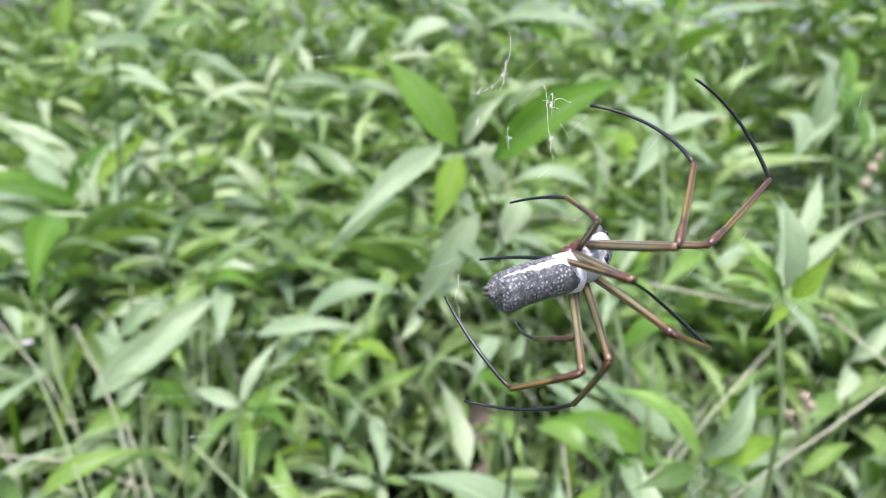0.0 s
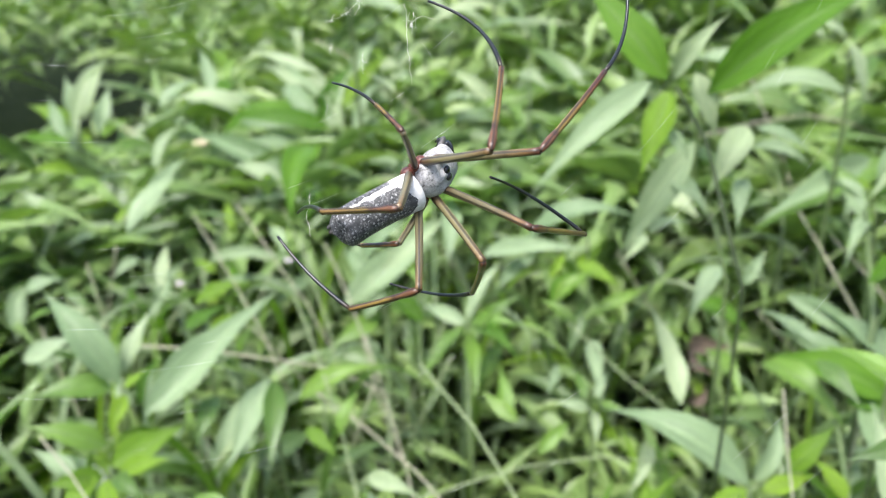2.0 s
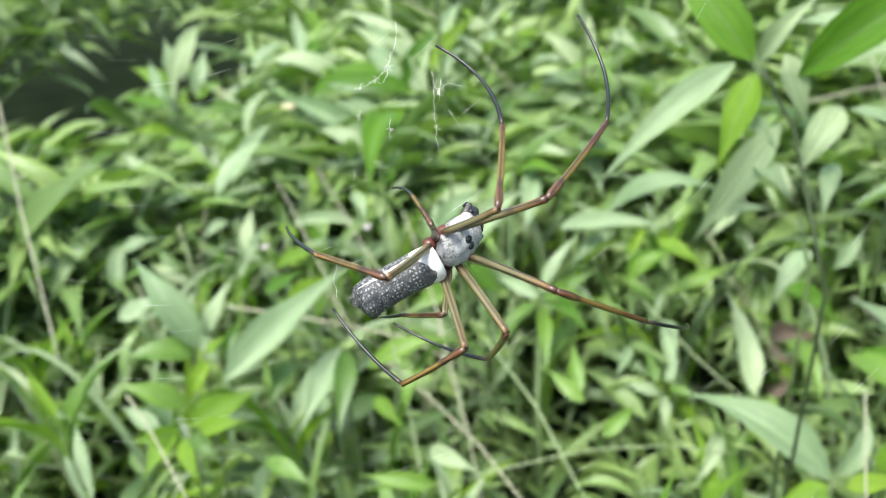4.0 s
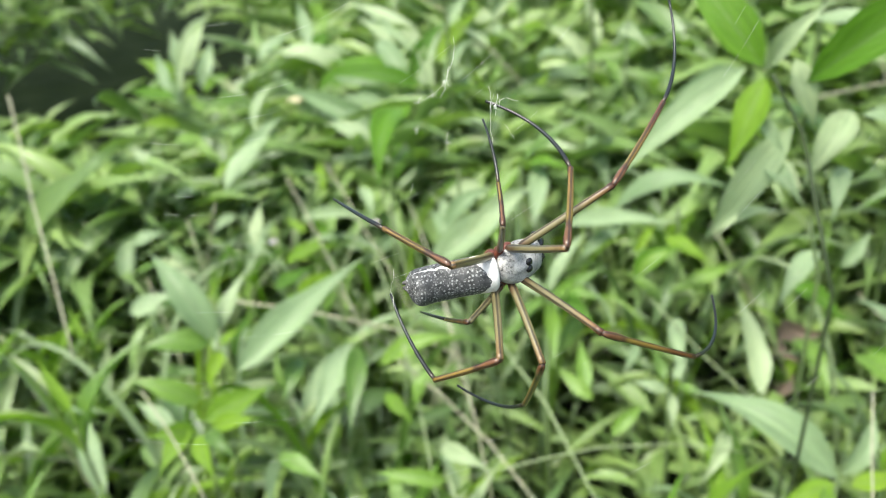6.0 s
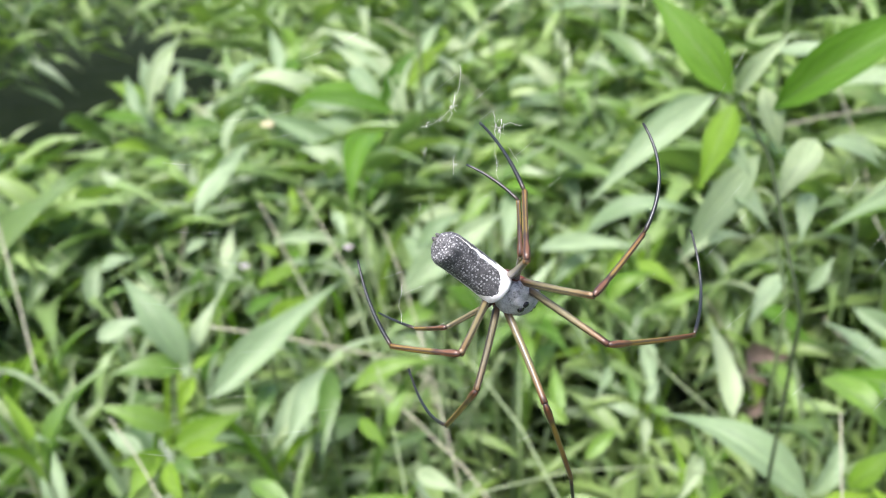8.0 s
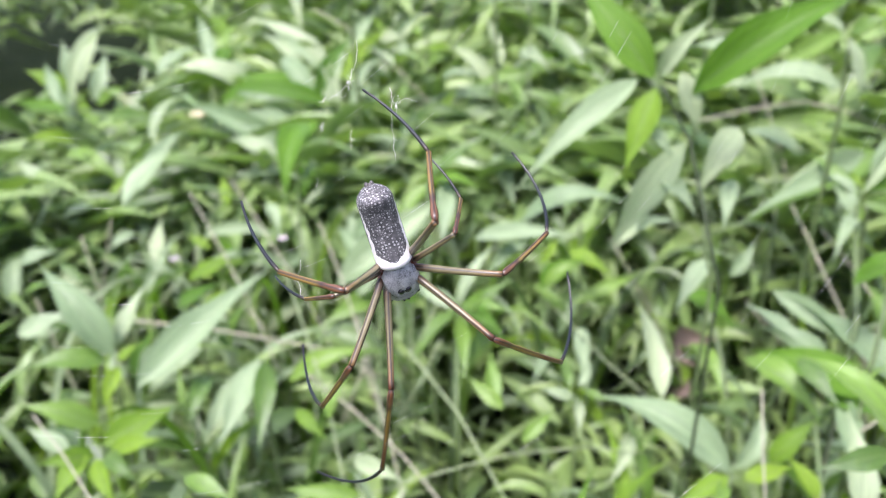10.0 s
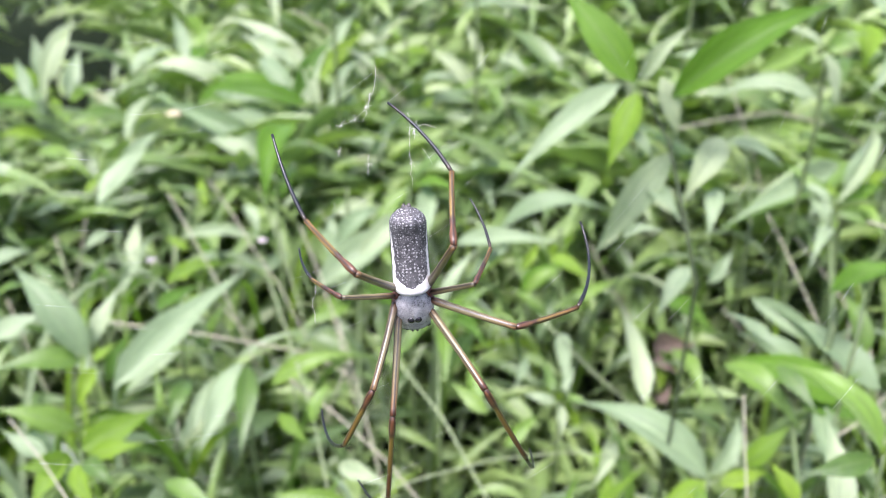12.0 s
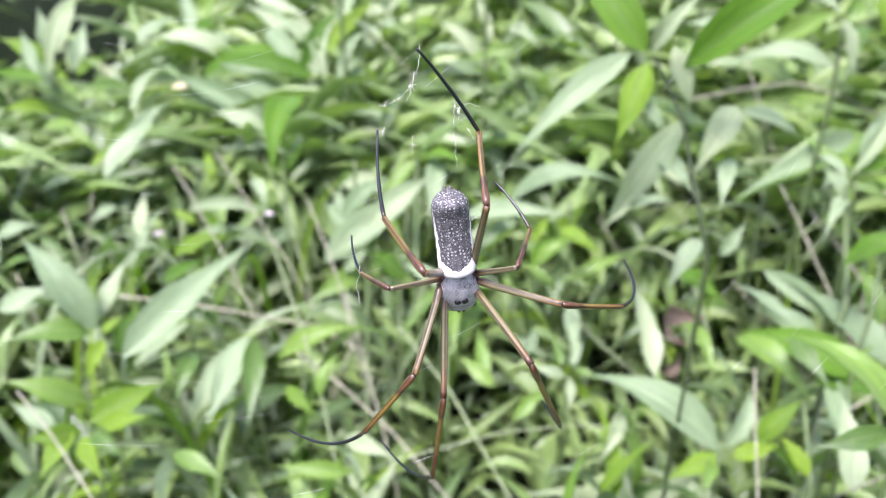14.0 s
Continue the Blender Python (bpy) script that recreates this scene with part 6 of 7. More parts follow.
def build_spider():
    e = new("spider")
    tagged(e, "large orb-weaving spider with a dotted grey abdomen hanging in its web", "spider")
    # abdomen: blunt, a little bent, widest behind the front
    bm = bmesh.new()
    n, sides = 28, 28
    rings = []
    for i in range(n + 1):
        u = i / n
        front = max(0.0, 1 - (1 - min(1, u / 0.08)) ** 2) ** 0.5
        waist = math.sin(math.pi * min(1, max(0, (u - 0.12) / 0.76)))
        wide = max(0.02, front * max(0.0, 1 - max(0, (u - 0.84) / 0.16) ** 2.8) ** 0.5) * (1.02 - 0.015 * waist - 0.1 * max(0, u - 0.6))
        high = max(0.02, front * max(0.0, 1 - max(0, (u - 0.91) / 0.09) ** 2.6) ** 0.5) * (1.02 - 0.1 * waist)
        # the back is hollow in the middle, the belly bulges, and the rear slants down to the spinnerets
        bend = -0.55 * math.sin(math.pi * u) + 0.35 * max(0, u - 0.7) / 0.3
        ring = []
        for k in range(sides):
            a = k * math.tau / sides
            up = math.sin(a)
            ring.append(bm.verts.new(Vector((u * 17.0 - 3.0 * up * max(0, u - 0.8), 3.55 * wide * math.cos(a), 3.3 * high * up * (1 if up > 0 else 0.95) + bend)) * MM))
        rings.append(ring)
    for r, s in zip(rings, rings[1:]):
        for k in range(sides):
            bm.faces.new((r[k], r[(k + 1) % sides], s[(k + 1) % sides], s[k]))
    bm.faces.new(rings[0][::-1])
    bm.faces.new(rings[-1])
    abdomen = part("abdomen", bm, DOTTED, e, "grey abdomen with white dots and a white front band")
    abdomen.matrix_basis = Matrix.Translation(Vector((1.2, 0, 0.1)) * MM) @ pose(0, 0, 0, 0, -11.5, 0) @ pose(0, 0, 0, 0, 0, 180)
    for y, z in ((-0.5, -1.9), (0.5, -1.9), (0, -1.0)):
        bm = bmesh.new()
        tube(bm, [Vector((16.2, y, z)) * MM, Vector((17.2, y, z)) * MM, Vector((17.7, y, z - 0.1)) * MM], [0.6 * MM, 0.45 * MM, 0.2 * MM], 10)
        part("spinneret", bm, GREYISH, abdomen, "short grey-brown spinneret")
    # cephalothorax
    bm = bmesh.new()
    tilt = pose(0, 0, 0, 0, 19, 0)
    centre = Vector((6.6, 0, -1.7))
    for v in ellipsoid(bm, (0, 0, 0), (6.2, 4.1, 2.9), 32, 20):
        c = v.co
        f = max(0, c.x / 6.2)
        c.y *= 1 - 0.2 * f ** 1.2
        if c.x > 3.2:
            c.y *= 1 + 0.8 * min(1, (c.x - 3.2) / 2.6)
            c.x = 3.2 + (c.x - 3.2) * 0.5
        c.z += 0.5 * f
        c.z += 0.22 * math.cos(c.y * 2.1) * math.exp(-((c.x + 1.6) / 1.8) ** 2)
        v.co = (centre + tilt @ c) * MM
    head = part("cephalothorax", bm, SILVER, e, "silvery grey hairy carapace")
    top = lambda x, y, z: (centre + tilt @ Vector((x, y, z))) * MM
    bm = bmesh.new()
    for s in (-1, 1):
        ellipsoid(bm, top(-0.5, 0.68 * s, 2.85), (0.85 * MM, 0.78 * MM, 0.45 * MM), 12, 8, tilt)
    part("fovea_mark", bm, BLACK, head, "pair of black marks")
    for x, y, z, r in ((4.6, 0.5, 2.0, 0.3), (4.6, -0.5, 2.0, 0.3), (5.1, 0.6, 1.3, 0.3), (5.1, -0.6, 1.3, 0.3), (4.7, 2.9, 0.7, 0.5), (4.7, -2.9, 0.7, 0.5)):
        bm = bmesh.new()
        ellipsoid(bm, top(x, y, z), (r * MM,) * 3, 10, 8)
        part("eye", bm, BLACK, head)
    bm = bmesh.new()
    for v in ellipsoid(bm, Vector((5.6, 0, -3.2)) * MM, (4.4 * MM, 2.9 * MM, 1.5 * MM), 20, 12, tilt):
        pass
    part("sternum", bm, RED, e, "red-brown underside")
    for s in (-1, 1):
        bm = bmesh.new()
        tube(bm, [Vector(p) * MM for p in ((11.0, 1.3 * s, -2.6), (12.2, 1.4 * s, -4.2), (12.3, 1.2 * s, -6.0), (11.9, 0.8 * s, -7.0))], [1.15 * MM, 1.3 * MM, 1.05 * MM, 0.4 * MM], 12)
        jaw = part("chelicera", bm, BLACK, e, "glossy black jaw")
        bm = bmesh.new()
        tube(bm, [Vector(p) * MM for p in ((12.0, 0.9 * s, -6.8), (11.4, 0.4 * s, -7.5), (10.7, 0.1 * s, -7.7))], [0.35 * MM, 0.22 * MM, 0.06 * MM], 8)
        part("fang", bm, RED, jaw)
        bm = bmesh.new()
        tube(bm, [Vector(p) * MM for p in ((9.8, 2.3 * s, -3.4), (11.4, 3.0 * s, -3.9), (12.5, 2.8 * s, -4.9), (12.8, 2.2 * s, -6.1))], [0.6 * MM, 0.55 * MM, 0.5 * MM, 0.42 * MM], 10)
        palp = part("pedipalp", bm, GREYISH, e)
        bm = bmesh.new()
        tube(bm, [Vector(p) * MM for p in ((12.75, 2.3 * s, -5.8), (12.8, 1.9 * s, -6.8), (12.5, 1.6 * s, -7.6))], [0.52 * MM, 0.55 * MM, 0.25 * MM], 10)
        part("palp_tip", bm, BLACK, palp, "black palp tip")
    legs = {}
    coxa = ((6, 3), (4, 3.6), (2.2, 3.6), (0.5, 3))
    for side, s in (("L", 1), ("R", -1)):
        for k, (lengths, (cx, cy)) in enumerate(zip(LEG_LENGTHS, coxa)):
            name = side + str(k + 1)
            fat = 0.8 if k == 2 else 1.0
            bm = bmesh.new()
            tube(bm, [Vector(p) * MM for p in ((cx * 0.9 + 1.6, cy * 0.45 * s, -3.0), (cx + 0.5, cy * 0.8 * s, -2.2), (cx, cy * s, -1))], [1.35 * MM * fat, 1.4 * MM * fat, 0.9 * MM * fat], 12)
            leg = part("leg", bm, RED, e)
            f, t, m = lengths
            legs[name] = (segment("femur", FEMUR, leg, f, 0.82 * fat, 0.62 * fat, 0.012), segment("tibia", TIBIA, leg, t, 0.62 * fat, 0.52 * fat, 0.012, knee=1.0),
                          segment("metatarsus", TARSUS, leg, m, 0.44 * fat, 0.24 * fat, 0.13 if k < 2 else 0.05))
    return e, legs


LEG_LENGTHS = ((20.56, 27.99, 25.80), (17.97, 19.77, 23.39), (11.01, 10.25, 12.46), (18.08, 16.15, 20.58))
spider, legs = build_spider()


# ---- web ----
def build_web():
    """The orb, its spiral built only as glinting dashes: its sheet leans back with the line of sight, right is x and up
    is along UP.
    """
    e = new("spider_web")
    tagged(e, "thin silk threads, shaped only where they glint, with specks of debris around the spider", "web")
    g = random.Random(21)
    place = lambda u, v, deep=0.0: Vector((u, 0.006 + 0.5 * v + deep, 0.84 * v))
    # turns of the spiral, each broken into the lengths that catch the light
    for k in range(36):
        r = 0.055 + 0.0046 * k + g.uniform(-0.001, 0.001)
        a = -1.75 + g.uniform(0, 0.3)
        while a < 0.2:
            n, w = g.uniform(0.0015, 0.0095), 0.000007 + 0.00001 * g.random()
            for i in range(g.choice((1, 1, 2))):
                pts = [place(-0.055 + r * math.cos(a + n / r * j / 3), 0.1 + r * math.sin(a + n / r * j / 3)) for j in range(4)]
                part("thread", tube(bmesh.new(), pts, [0.000006, w, w, 0.000006], 4), SILK, e)
                a += n / r * 1.15
            a += g.uniform(0.6, 4.5) * 0.018 / r
    # slack strands with frizzy fluff, above the spider and beside its legs
    strands = (((-0.0061, 0.0413), (-0.0064, 0.0372), (-0.0073, 0.0348), (-0.0081, 0.0331), (-0.0104, 0.0308), (-0.0133, 0.0295)), ((-0.0071, 0.0360), (-0.0079, 0.0323), (-0.0089, 0.0302)), ((0.0002, 0.0319), (0.0005, 0.0272), (0.0003, 0.0232), (0.0007, 0.0171)), ((0.0008, 0.0281), (0.0029, 0.0298), (0.0054, 0.0290)), ((0.0017, 0.0302), (0.0012, 0.0264)), ((-0.0078, 0.0234), (-0.0080, 0.0194)), ((-0.0134, 0.0251), (-0.0139, 0.0233)), ((-0.0149, 0.0138), (-0.0150, 0.0120)), ((0.0031, 0.0249), (0.0047, 0.0217)), ((-0.0187, -0.0026), (-0.0196, -0.0061), (-0.0192, -0.0102)))
    for line in strands:
        pts = []
        for (u0, v0), (u1, v1) in zip(line, line[1:]):
            for j in range(5):
                pts.append(place(u0 + (u1 - u0) * j / 5 + g.uniform(-1, 1) * 0.00022, v0 + (v1 - v0) * j / 5 + g.uniform(-1, 1) * 0.00022))
        pts.append(place(*line[-1]))
        bm = bmesh.new()
        tube(bm, pts, [0.000026 + 0.00003 * g.random() ** 2 for p in pts], 4)
        for p in pts[::2]:
            way = Vector((g.uniform(-1, 1), g.uniform(-0.3, 0.3), g.uniform(-1, 1))).normalized() * g.uniform(0.0001, 0.0006)
            tube(bm, [p, p + way * 0.6, p + way + Vector((0.0001, 0, 0.0001))], [0.000022, 0.000018, 0.00001], 4)
        part("strand", bm, HUSK, e, "frizzy white strand")
    for u, v, size in ((0.0012, 0.0281, 1.7), (-0.0082, 0.0331, 1.3), (-0.0104, 0.0306, 1.0), (-0.0131, 0.0295, 1.0), (0.0005, 0.0217, 0.7), (-0.0079, 0.0217, 0.7), (-0.0137, 0.0243, 0.6)):
        c = place(u, v)
        bm = bmesh.new()
        for x in ellipsoid(bm, c, (0.00016 * size, 0.00012 * size, 0.00022 * size), 10, 7):
            x.co += (x.co - c) * 0.7 * noise.noise(x.co * 7000)
        speck = part("debris", bm, HUSK, e, "pale speck of debris with frizzy fibres")
        for i in range(6):
            pts = [c + Vector((g.uniform(-1, 1), g.uniform(-0.5, 0.5), g.uniform(-1, 1))) * 0.0005 * size]
            way = Vector((g.uniform(-1, 1), g.uniform(-0.4, 0.4), g.uniform(-1, 1)))
            for j in range(5):
                way = (way + Vector((g.uniform(-1, 1), g.uniform(-0.4, 0.4), g.uniform(-1, 1))) * 0.6).normalized()
                pts.append(pts[-1] + way * 0.00022 * size)
            bm = bmesh.new()
            tube(bm, pts, [0.000024] * 6, 4)
            part("fibre", bm, HUSK, speck)
    return e


web = build_web()


# ---- what moves ----
BEATS = [0, 0.5, 1, 1.5, 2, 2.5, 3, 3.5, 6, 6.5, 7, 7.5, 8, 8.5, 9, 11.5, 12, 12.5, 13, 13.5, 14]
COXA = {"1": (6, 3, -1), "2": (4, 3.6, -1), "3": (2.2, 3.6, -1), "4": (0.5, 3, -1)}


def glide(values, t):
    """A smooth curve through one value a key, without overshoot."""
    k = min(max(sum(1 for q in BEATS if q <= t) - 1, 0), len(BEATS) - 2)
    step = [b - a for a, b in zip(BEATS, BEATS[1:])]
    rise = [(b - a) / h for a, b, h in zip(values, values[1:], step)]

    def slope(i):
        if i == 0 or i == len(BEATS) - 1:
            return Vector((0, 0, 0))
        a, b = rise[i - 1], rise[i]
        return Vector([2 * p * q / (p + q) if p * q > 0 else 0 for p, q in zip(a, b)])

    h = step[k]
    u = (t - BEATS[k]) / h
    return (values[k] * (1 + 2 * u) * (1 - u) ** 2 + slope(k) * h * u * (1 - u) ** 2
            + values[k + 1] * u * u * (3 - 2 * u) + slope(k + 1) * h * u * u * (u - 1))


def limb(name, knees, ankles, tips):
    """Swings one leg: its joints pass through the given places in the spider's space (mm), its segments keep their lengths."""
    places = [[Vector(p) for p in line] for line in (knees, ankles, tips)]
    x, y, z = COXA[name[1]]
    root = Vector((x, y if name[0] == "L" else -y, z))
    lengths = LEG_LENGTHS[int(name[1]) - 1]
    rows, backs = ([], [], []), [Vector((0, 0, 1)), Vector((0, 0, 1)), None]
    for i in range(141):
        t = i / 10
        at, before = root, None
        for j in range(3):
            d = (glide(places[j], t) - at).normalized()
            if j == 2:
                bulge = before - d * before.dot(d)
                lean = bulge.length
                backs[2] = bulge.normalized() if backs[2] is None else backs[2].lerp(bulge / max(lean, 1e-3), 0.5 * lean * lean)
            back = (backs[j] - d * backs[j].dot(d)).normalized()
            backs[j] = back
            side = back.cross(d)
            turn = Matrix((d, side, back)).transposed().to_4x4()
            rows[j].append((t, Matrix.Translation(at * MM) @ turn))
            at, before = at + d * lengths[j], d
    for segment_of, line in zip(legs[name], rows):
        walk(segment_of, line)



def motions():
    walk(spider, [
        (0, pose(0.07862, 0.08468, 0.75451, 94.0, -11.0, 17.7)),
        (0.5, pose(0.07659, 0.08403, 0.75463, 88.4, -14.6, 18.9)),
        (1, pose(0.06423, 0.08780, 0.75504, 84.7, -18.2, 16.9)),
        (1.5, pose(0.05122, 0.10548, 0.76865, 93.7, -17.4, 26.9)),
        (2, pose(0.03828, 0.10632, 0.77573, 90.8, -16.4, 35.8)),
        (2.5, pose(0.03671, 0.10972, 0.75947, 88.9, -14.2, 44.7)),
        (3, pose(0.03195, 0.10942, 0.76988, 88.7, -16.4, 42.8)),
        (3.5, pose(0.03954, 0.10896, 0.76870, 88.9, -19.9, 36.6)),
        (6, pose(0.04619, 0.10955, 0.77265, 87.1, -0.4, 27.4)),
        (6.5, pose(0.04622, 0.11123, 0.77294, 89.5, 6.2, 21.5)),
        (7, pose(0.04952, 0.11139, 0.77355, 92.3, 19.6, 19.3)),
        (7.5, pose(0.05376, 0.11284, 0.77089, 96.9, 24.4, 24.2)),
        (8, pose(0.04871, 0.11365, 0.77069, 105.3, 43.5, 27.0)),
        (8.5, pose(0.04458, 0.11424, 0.77281, 120.5, 57.5, 40.4)),
        (9, pose(0.04047, 0.11296, 0.77242, 125.6, 65.4, 47.3)),
        (11.5, pose(0.04129, 0.11759, 0.76673, 150.2, 80.8, 66.0)),
        (12, pose(0.03813, 0.11240, 0.76755, 159.0, 82.5, 68.7)),
        (12.5, pose(0.04011, 0.11295, 0.76541, 155.1, 83.5, 65.5)),
        (13, pose(0.04174, 0.11506, 0.76513, 160.9, 82.0, 70.6)),
        (13.5, pose(0.04308, 0.11541, 0.76597, 155.5, 81.2, 66.5)),
        (14, pose(0.04707, 0.11437, 0.76219, 142.8, 80.0, 54.4)),
    ])
    walk(web, [
        (0, pose(0.07863, 0.08466, 0.75446, 8.3, 1.1, -0.5)),
        (0.5, pose(0.07661, 0.08402, 0.75464, 8.3, 1.1, -0.5)),
        (1, pose(0.06423, 0.08781, 0.75501, 8.3, 1.1, -0.5)),
        (1.5, pose(0.05123, 0.10549, 0.76867, 8.3, 1.1, -0.5)),
        (2, pose(0.03826, 0.10630, 0.77575, 8.3, 1.1, -0.5)),
        (2.5, pose(0.03675, 0.10972, 0.75946, 8.3, 1.1, -0.5)),
        (3, pose(0.03191, 0.10938, 0.76988, 8.3, 1.1, -0.5)),
        (3.5, pose(0.03950, 0.10896, 0.76870, 8.3, 1.1, -0.5)),
        (6, pose(0.04624, 0.10958, 0.77266, 8.3, 1.1, -0.5)),
        (6.5, pose(0.04620, 0.11118, 0.77297, 8.3, 1.1, -0.5)),
        (7, pose(0.04953, 0.11140, 0.77359, 8.3, 1.1, -0.5)),
        (7.5, pose(0.05378, 0.11288, 0.77085, 8.3, 1.1, -0.5)),
        (8, pose(0.04870, 0.11370, 0.77069, 8.3, 1.1, -0.5)),
        (8.5, pose(0.04455, 0.11420, 0.77283, 8.3, 1.1, -0.5)),
        (9, pose(0.04051, 0.11299, 0.77237, 8.3, 1.1, -0.5)),
        (11.5, pose(0.04134, 0.11756, 0.76676, 8.3, 1.1, -0.5)),
        (12, pose(0.03814, 0.11242, 0.76750, 8.3, 1.1, -0.5)),
        (12.5, pose(0.04009, 0.11298, 0.76540, 8.3, 1.1, -0.5)),
        (13, pose(0.04170, 0.11510, 0.76512, 8.3, 1.1, -0.5)),
        (13.5, pose(0.04309, 0.11537, 0.76600, 8.3, 1.1, -0.5)),
        (14, pose(0.04711, 0.11440, 0.76223, 8.3, 1.1, -0.5)),
    ])
    limb("L1",
         [(22.8, 1.4, 10.9), (22.8, -0.1, 10.5), (22.8, -3.3, 9), (19.5, 8.1, 13.5), (14.4, 4.1, 17.7), (14.1, 5.4, 17.7), (15.2, 5.9, 17.2), (15.2, 7.2, 16.9), (22.5, 13.6, 6.2), (24.6, -5, 1.5), (25.3, 3.7, 6), (24.3, -0.6, 7.4), (12.1, 8.5, 17.7), (10.8, 10.8, 17.3), (14.3, 13.5, 14.6), (14.2, 10.7, 16.2), (13, 11.7, 16.2), (11.8, 11.6, 16.7), (12.2, 11.7, 16.5), (12.6, 11.3, 16.6), (10.1, 10, 17.8)],
         [(50.2, 5.6, 6.8), (50.2, 3.9, 6.8), (50.4, -3.6, 4.7), (45.7, 10.7, 3.9), (41.5, 4.7, 10.4), (41.3, 6.1, 10.9), (41.8, 4.8, 8.6), (41, 4, 6.6), (45.1, 21.6, -8.1), (51.3, -1.4, -5), (51.2, 7, -3.9), (51.4, 3.5, 2.3), (37.4, 18.1, 10.1), (32.7, 26.5, 9.8), (33.7, 32.1, 6.6), (40.1, 20.1, 11.1), (38.8, 21.2, 10.9), (37.8, 20, 10.6), (38.4, 20, 10.9), (38.7, 19.2, 10.5), (36.2, 17.2, 10.8)],
         [(38.7, 25.4, -4.9), (54.4, 21.1, -11.9), (63.6, 15.9, -5.7), (66.1, 21.1, -8), (62.4, 16.7, 1.3), (53.7, 24, -3), (57.5, 18.3, -6.8), (54.2, 17.7, -10.8), (58.1, 38.7, -22.4), (61.1, 23.5, -4), (64.4, 23.4, -18.8), (62.9, 16.7, -16.5), (37.9, 32.3, -11.4), (25.7, 38.7, -11.8), (19.1, 42.7, -12), (61, 26.6, -2.4), (56.7, 26.4, -6.9), (55.8, 24.1, -7.5), (57.2, 23.2, -6.4), (57, 22.2, -7.4), (51.9, 18.4, -9.6)])
    limb("L2",
         [(4, 8.8, 16.2), (20, -1, 5.5), (5.3, 5.9, 16.7), (5, 8.1, 16.4), (5.5, 8.7, 16.2), (5.6, 10.2, 15.6), (6.6, 10.7, 15.3), (7.8, 11.9, 14.5), (5.8, 9.4, 15.9), (5.7, 10.8, 15.4), (5, 14.3, 13.4), (20.9, 8.4, -4.5), (4.2, 13.3, 14.1), (2.7, 16.5, 11.4), (4.5, 18.1, 9.6), (4.8, 18.4, 9.1), (5.3, 19, 8.4), (2.4, 17.5, 10.3), (3.5, 17.6, 10.3), (4.3, 17.1, 10.8), (4.1, 17.9, 9.9)],
         [(20.3, 16.1, 7.6), (35.3, 9.7, -0.7), (21.4, 12.6, 7.4), (21.3, 12.9, 6.2), (21.1, 14.1, 5.3), (20.8, 16, 4.4), (20.9, 15.9, 2.6), (21.5, 16, 0.9), (16.7, 16.6, 1.1), (14.1, 19.1, -0.4), (9.9, 23.5, -3.4), (9.6, 24.6, -3.7), (14, 25.9, 2.3), (10.5, 30.5, -0.2), (10.8, 31.2, -3.8), (7.4, 34.2, -2.5), (10.9, 34.1, -3), (8.7, 33.9, 1.1), (12.8, 32.7, 1.6), (14.3, 32.6, 3.4), (14.5, 32.6, 1.7)],
         [(20.6, 22, -15), (19.8, 23.8, -11), (23.2, 23.4, -13.3), (24.7, 21.6, -15.2), (25.6, 23.2, -15.8), (23.4, 26.8, -16.2), (24.8, 27.5, -17.3), (25.8, 27.3, -19.1), (11.1, 26.3, -19.4), (5.1, 26.4, -20.7), (-2.2, 26.7, -23.1), (-2, 30.9, -23), (8.9, 40.9, -14.8), (5.7, 42.7, -19.5), (5.7, 36, -26.1), (-4, 34, -22.9), (3.2, 39.9, -24.2), (8.2, 46.9, -18.3), (17.1, 42.5, -19.2), (18.5, 42.7, -17.3), (20.1, 40.7, -19.5)])
    limb("L3",
         [(-1.7, 11.6, 5.5), (-1.9, 11.5, 5.5), (-1.6, 10.6, 6.6), (-1.1, 11.5, 5.9), (-1, 13, 3.6), (-1.2, 12.3, 4.9), (-1.6, 13.9, 0.2), (-0.6, 10.8, 6.8), (-0.4, 11.6, 6.1), (0, 11.7, 6.2), (-0, 10.6, 7.2), (-1.1, 11.1, 6.4), (-5.8, 8.8, 4.5), (-3.9, 12.3, 1.7), (-3.9, 12.1, 2.4), (-2.9, 12.1, 3.8), (-3, 11.5, 4.7), (-3, 10.9, 5.4), (-3.1, 11.4, 4.7), (-2.8, 10.8, 5.7), (-3, 10.4, 5.9)],
         [(2.1, 11.7, -4.1), (2.3, 12.6, -3.7), (0.7, 14.2, -2.7), (2.3, 13.4, -3.6), (1.7, 15, -6.1), (1.9, 14.6, -4.6), (0.6, 15.1, -9.7), (1.5, 11.6, -3.2), (3.7, 15.9, -2.3), (3, 16.1, -2.6), (1.6, 14.4, -2.2), (1.6, 14.5, -2.9), (-10, 15.5, -2.1), (-3.7, 16.9, -7.4), (-4.2, 16.4, -6.9), (-4.2, 17.3, -4.9), (-4.7, 16, -4.4), (-6, 15.6, -3.2), (-4.8, 15.5, -4.5), (-4.4, 15.4, -3.4), (-4.7, 15, -3.1)],
         [(0.6, 7.9, -15.8), (1.4, 10.9, -16), (0, 14.7, -15.2), (2.3, 13.7, -16.1), (1.8, 17.4, -18.3), (1, 20, -15.8), (2.2, 13.5, -22), (2.9, 7.7, -14.9), (5.2, 26, -9.5), (2.5, 21, -14), (-2.2, 16.6, -13.8), (-3.9, 16, -13.9), (-16.7, 12.9, -12.3), (-4.1, 16.3, -19.9), (-8.8, 13.3, -18.1), (-9.3, 16.3, -16.2), (-10.1, 13.5, -15.4), (-11, 11.4, -13.8), (-10.3, 11.4, -14.9), (-10.7, 11.5, -13.4), (-10.5, 10.2, -13)])
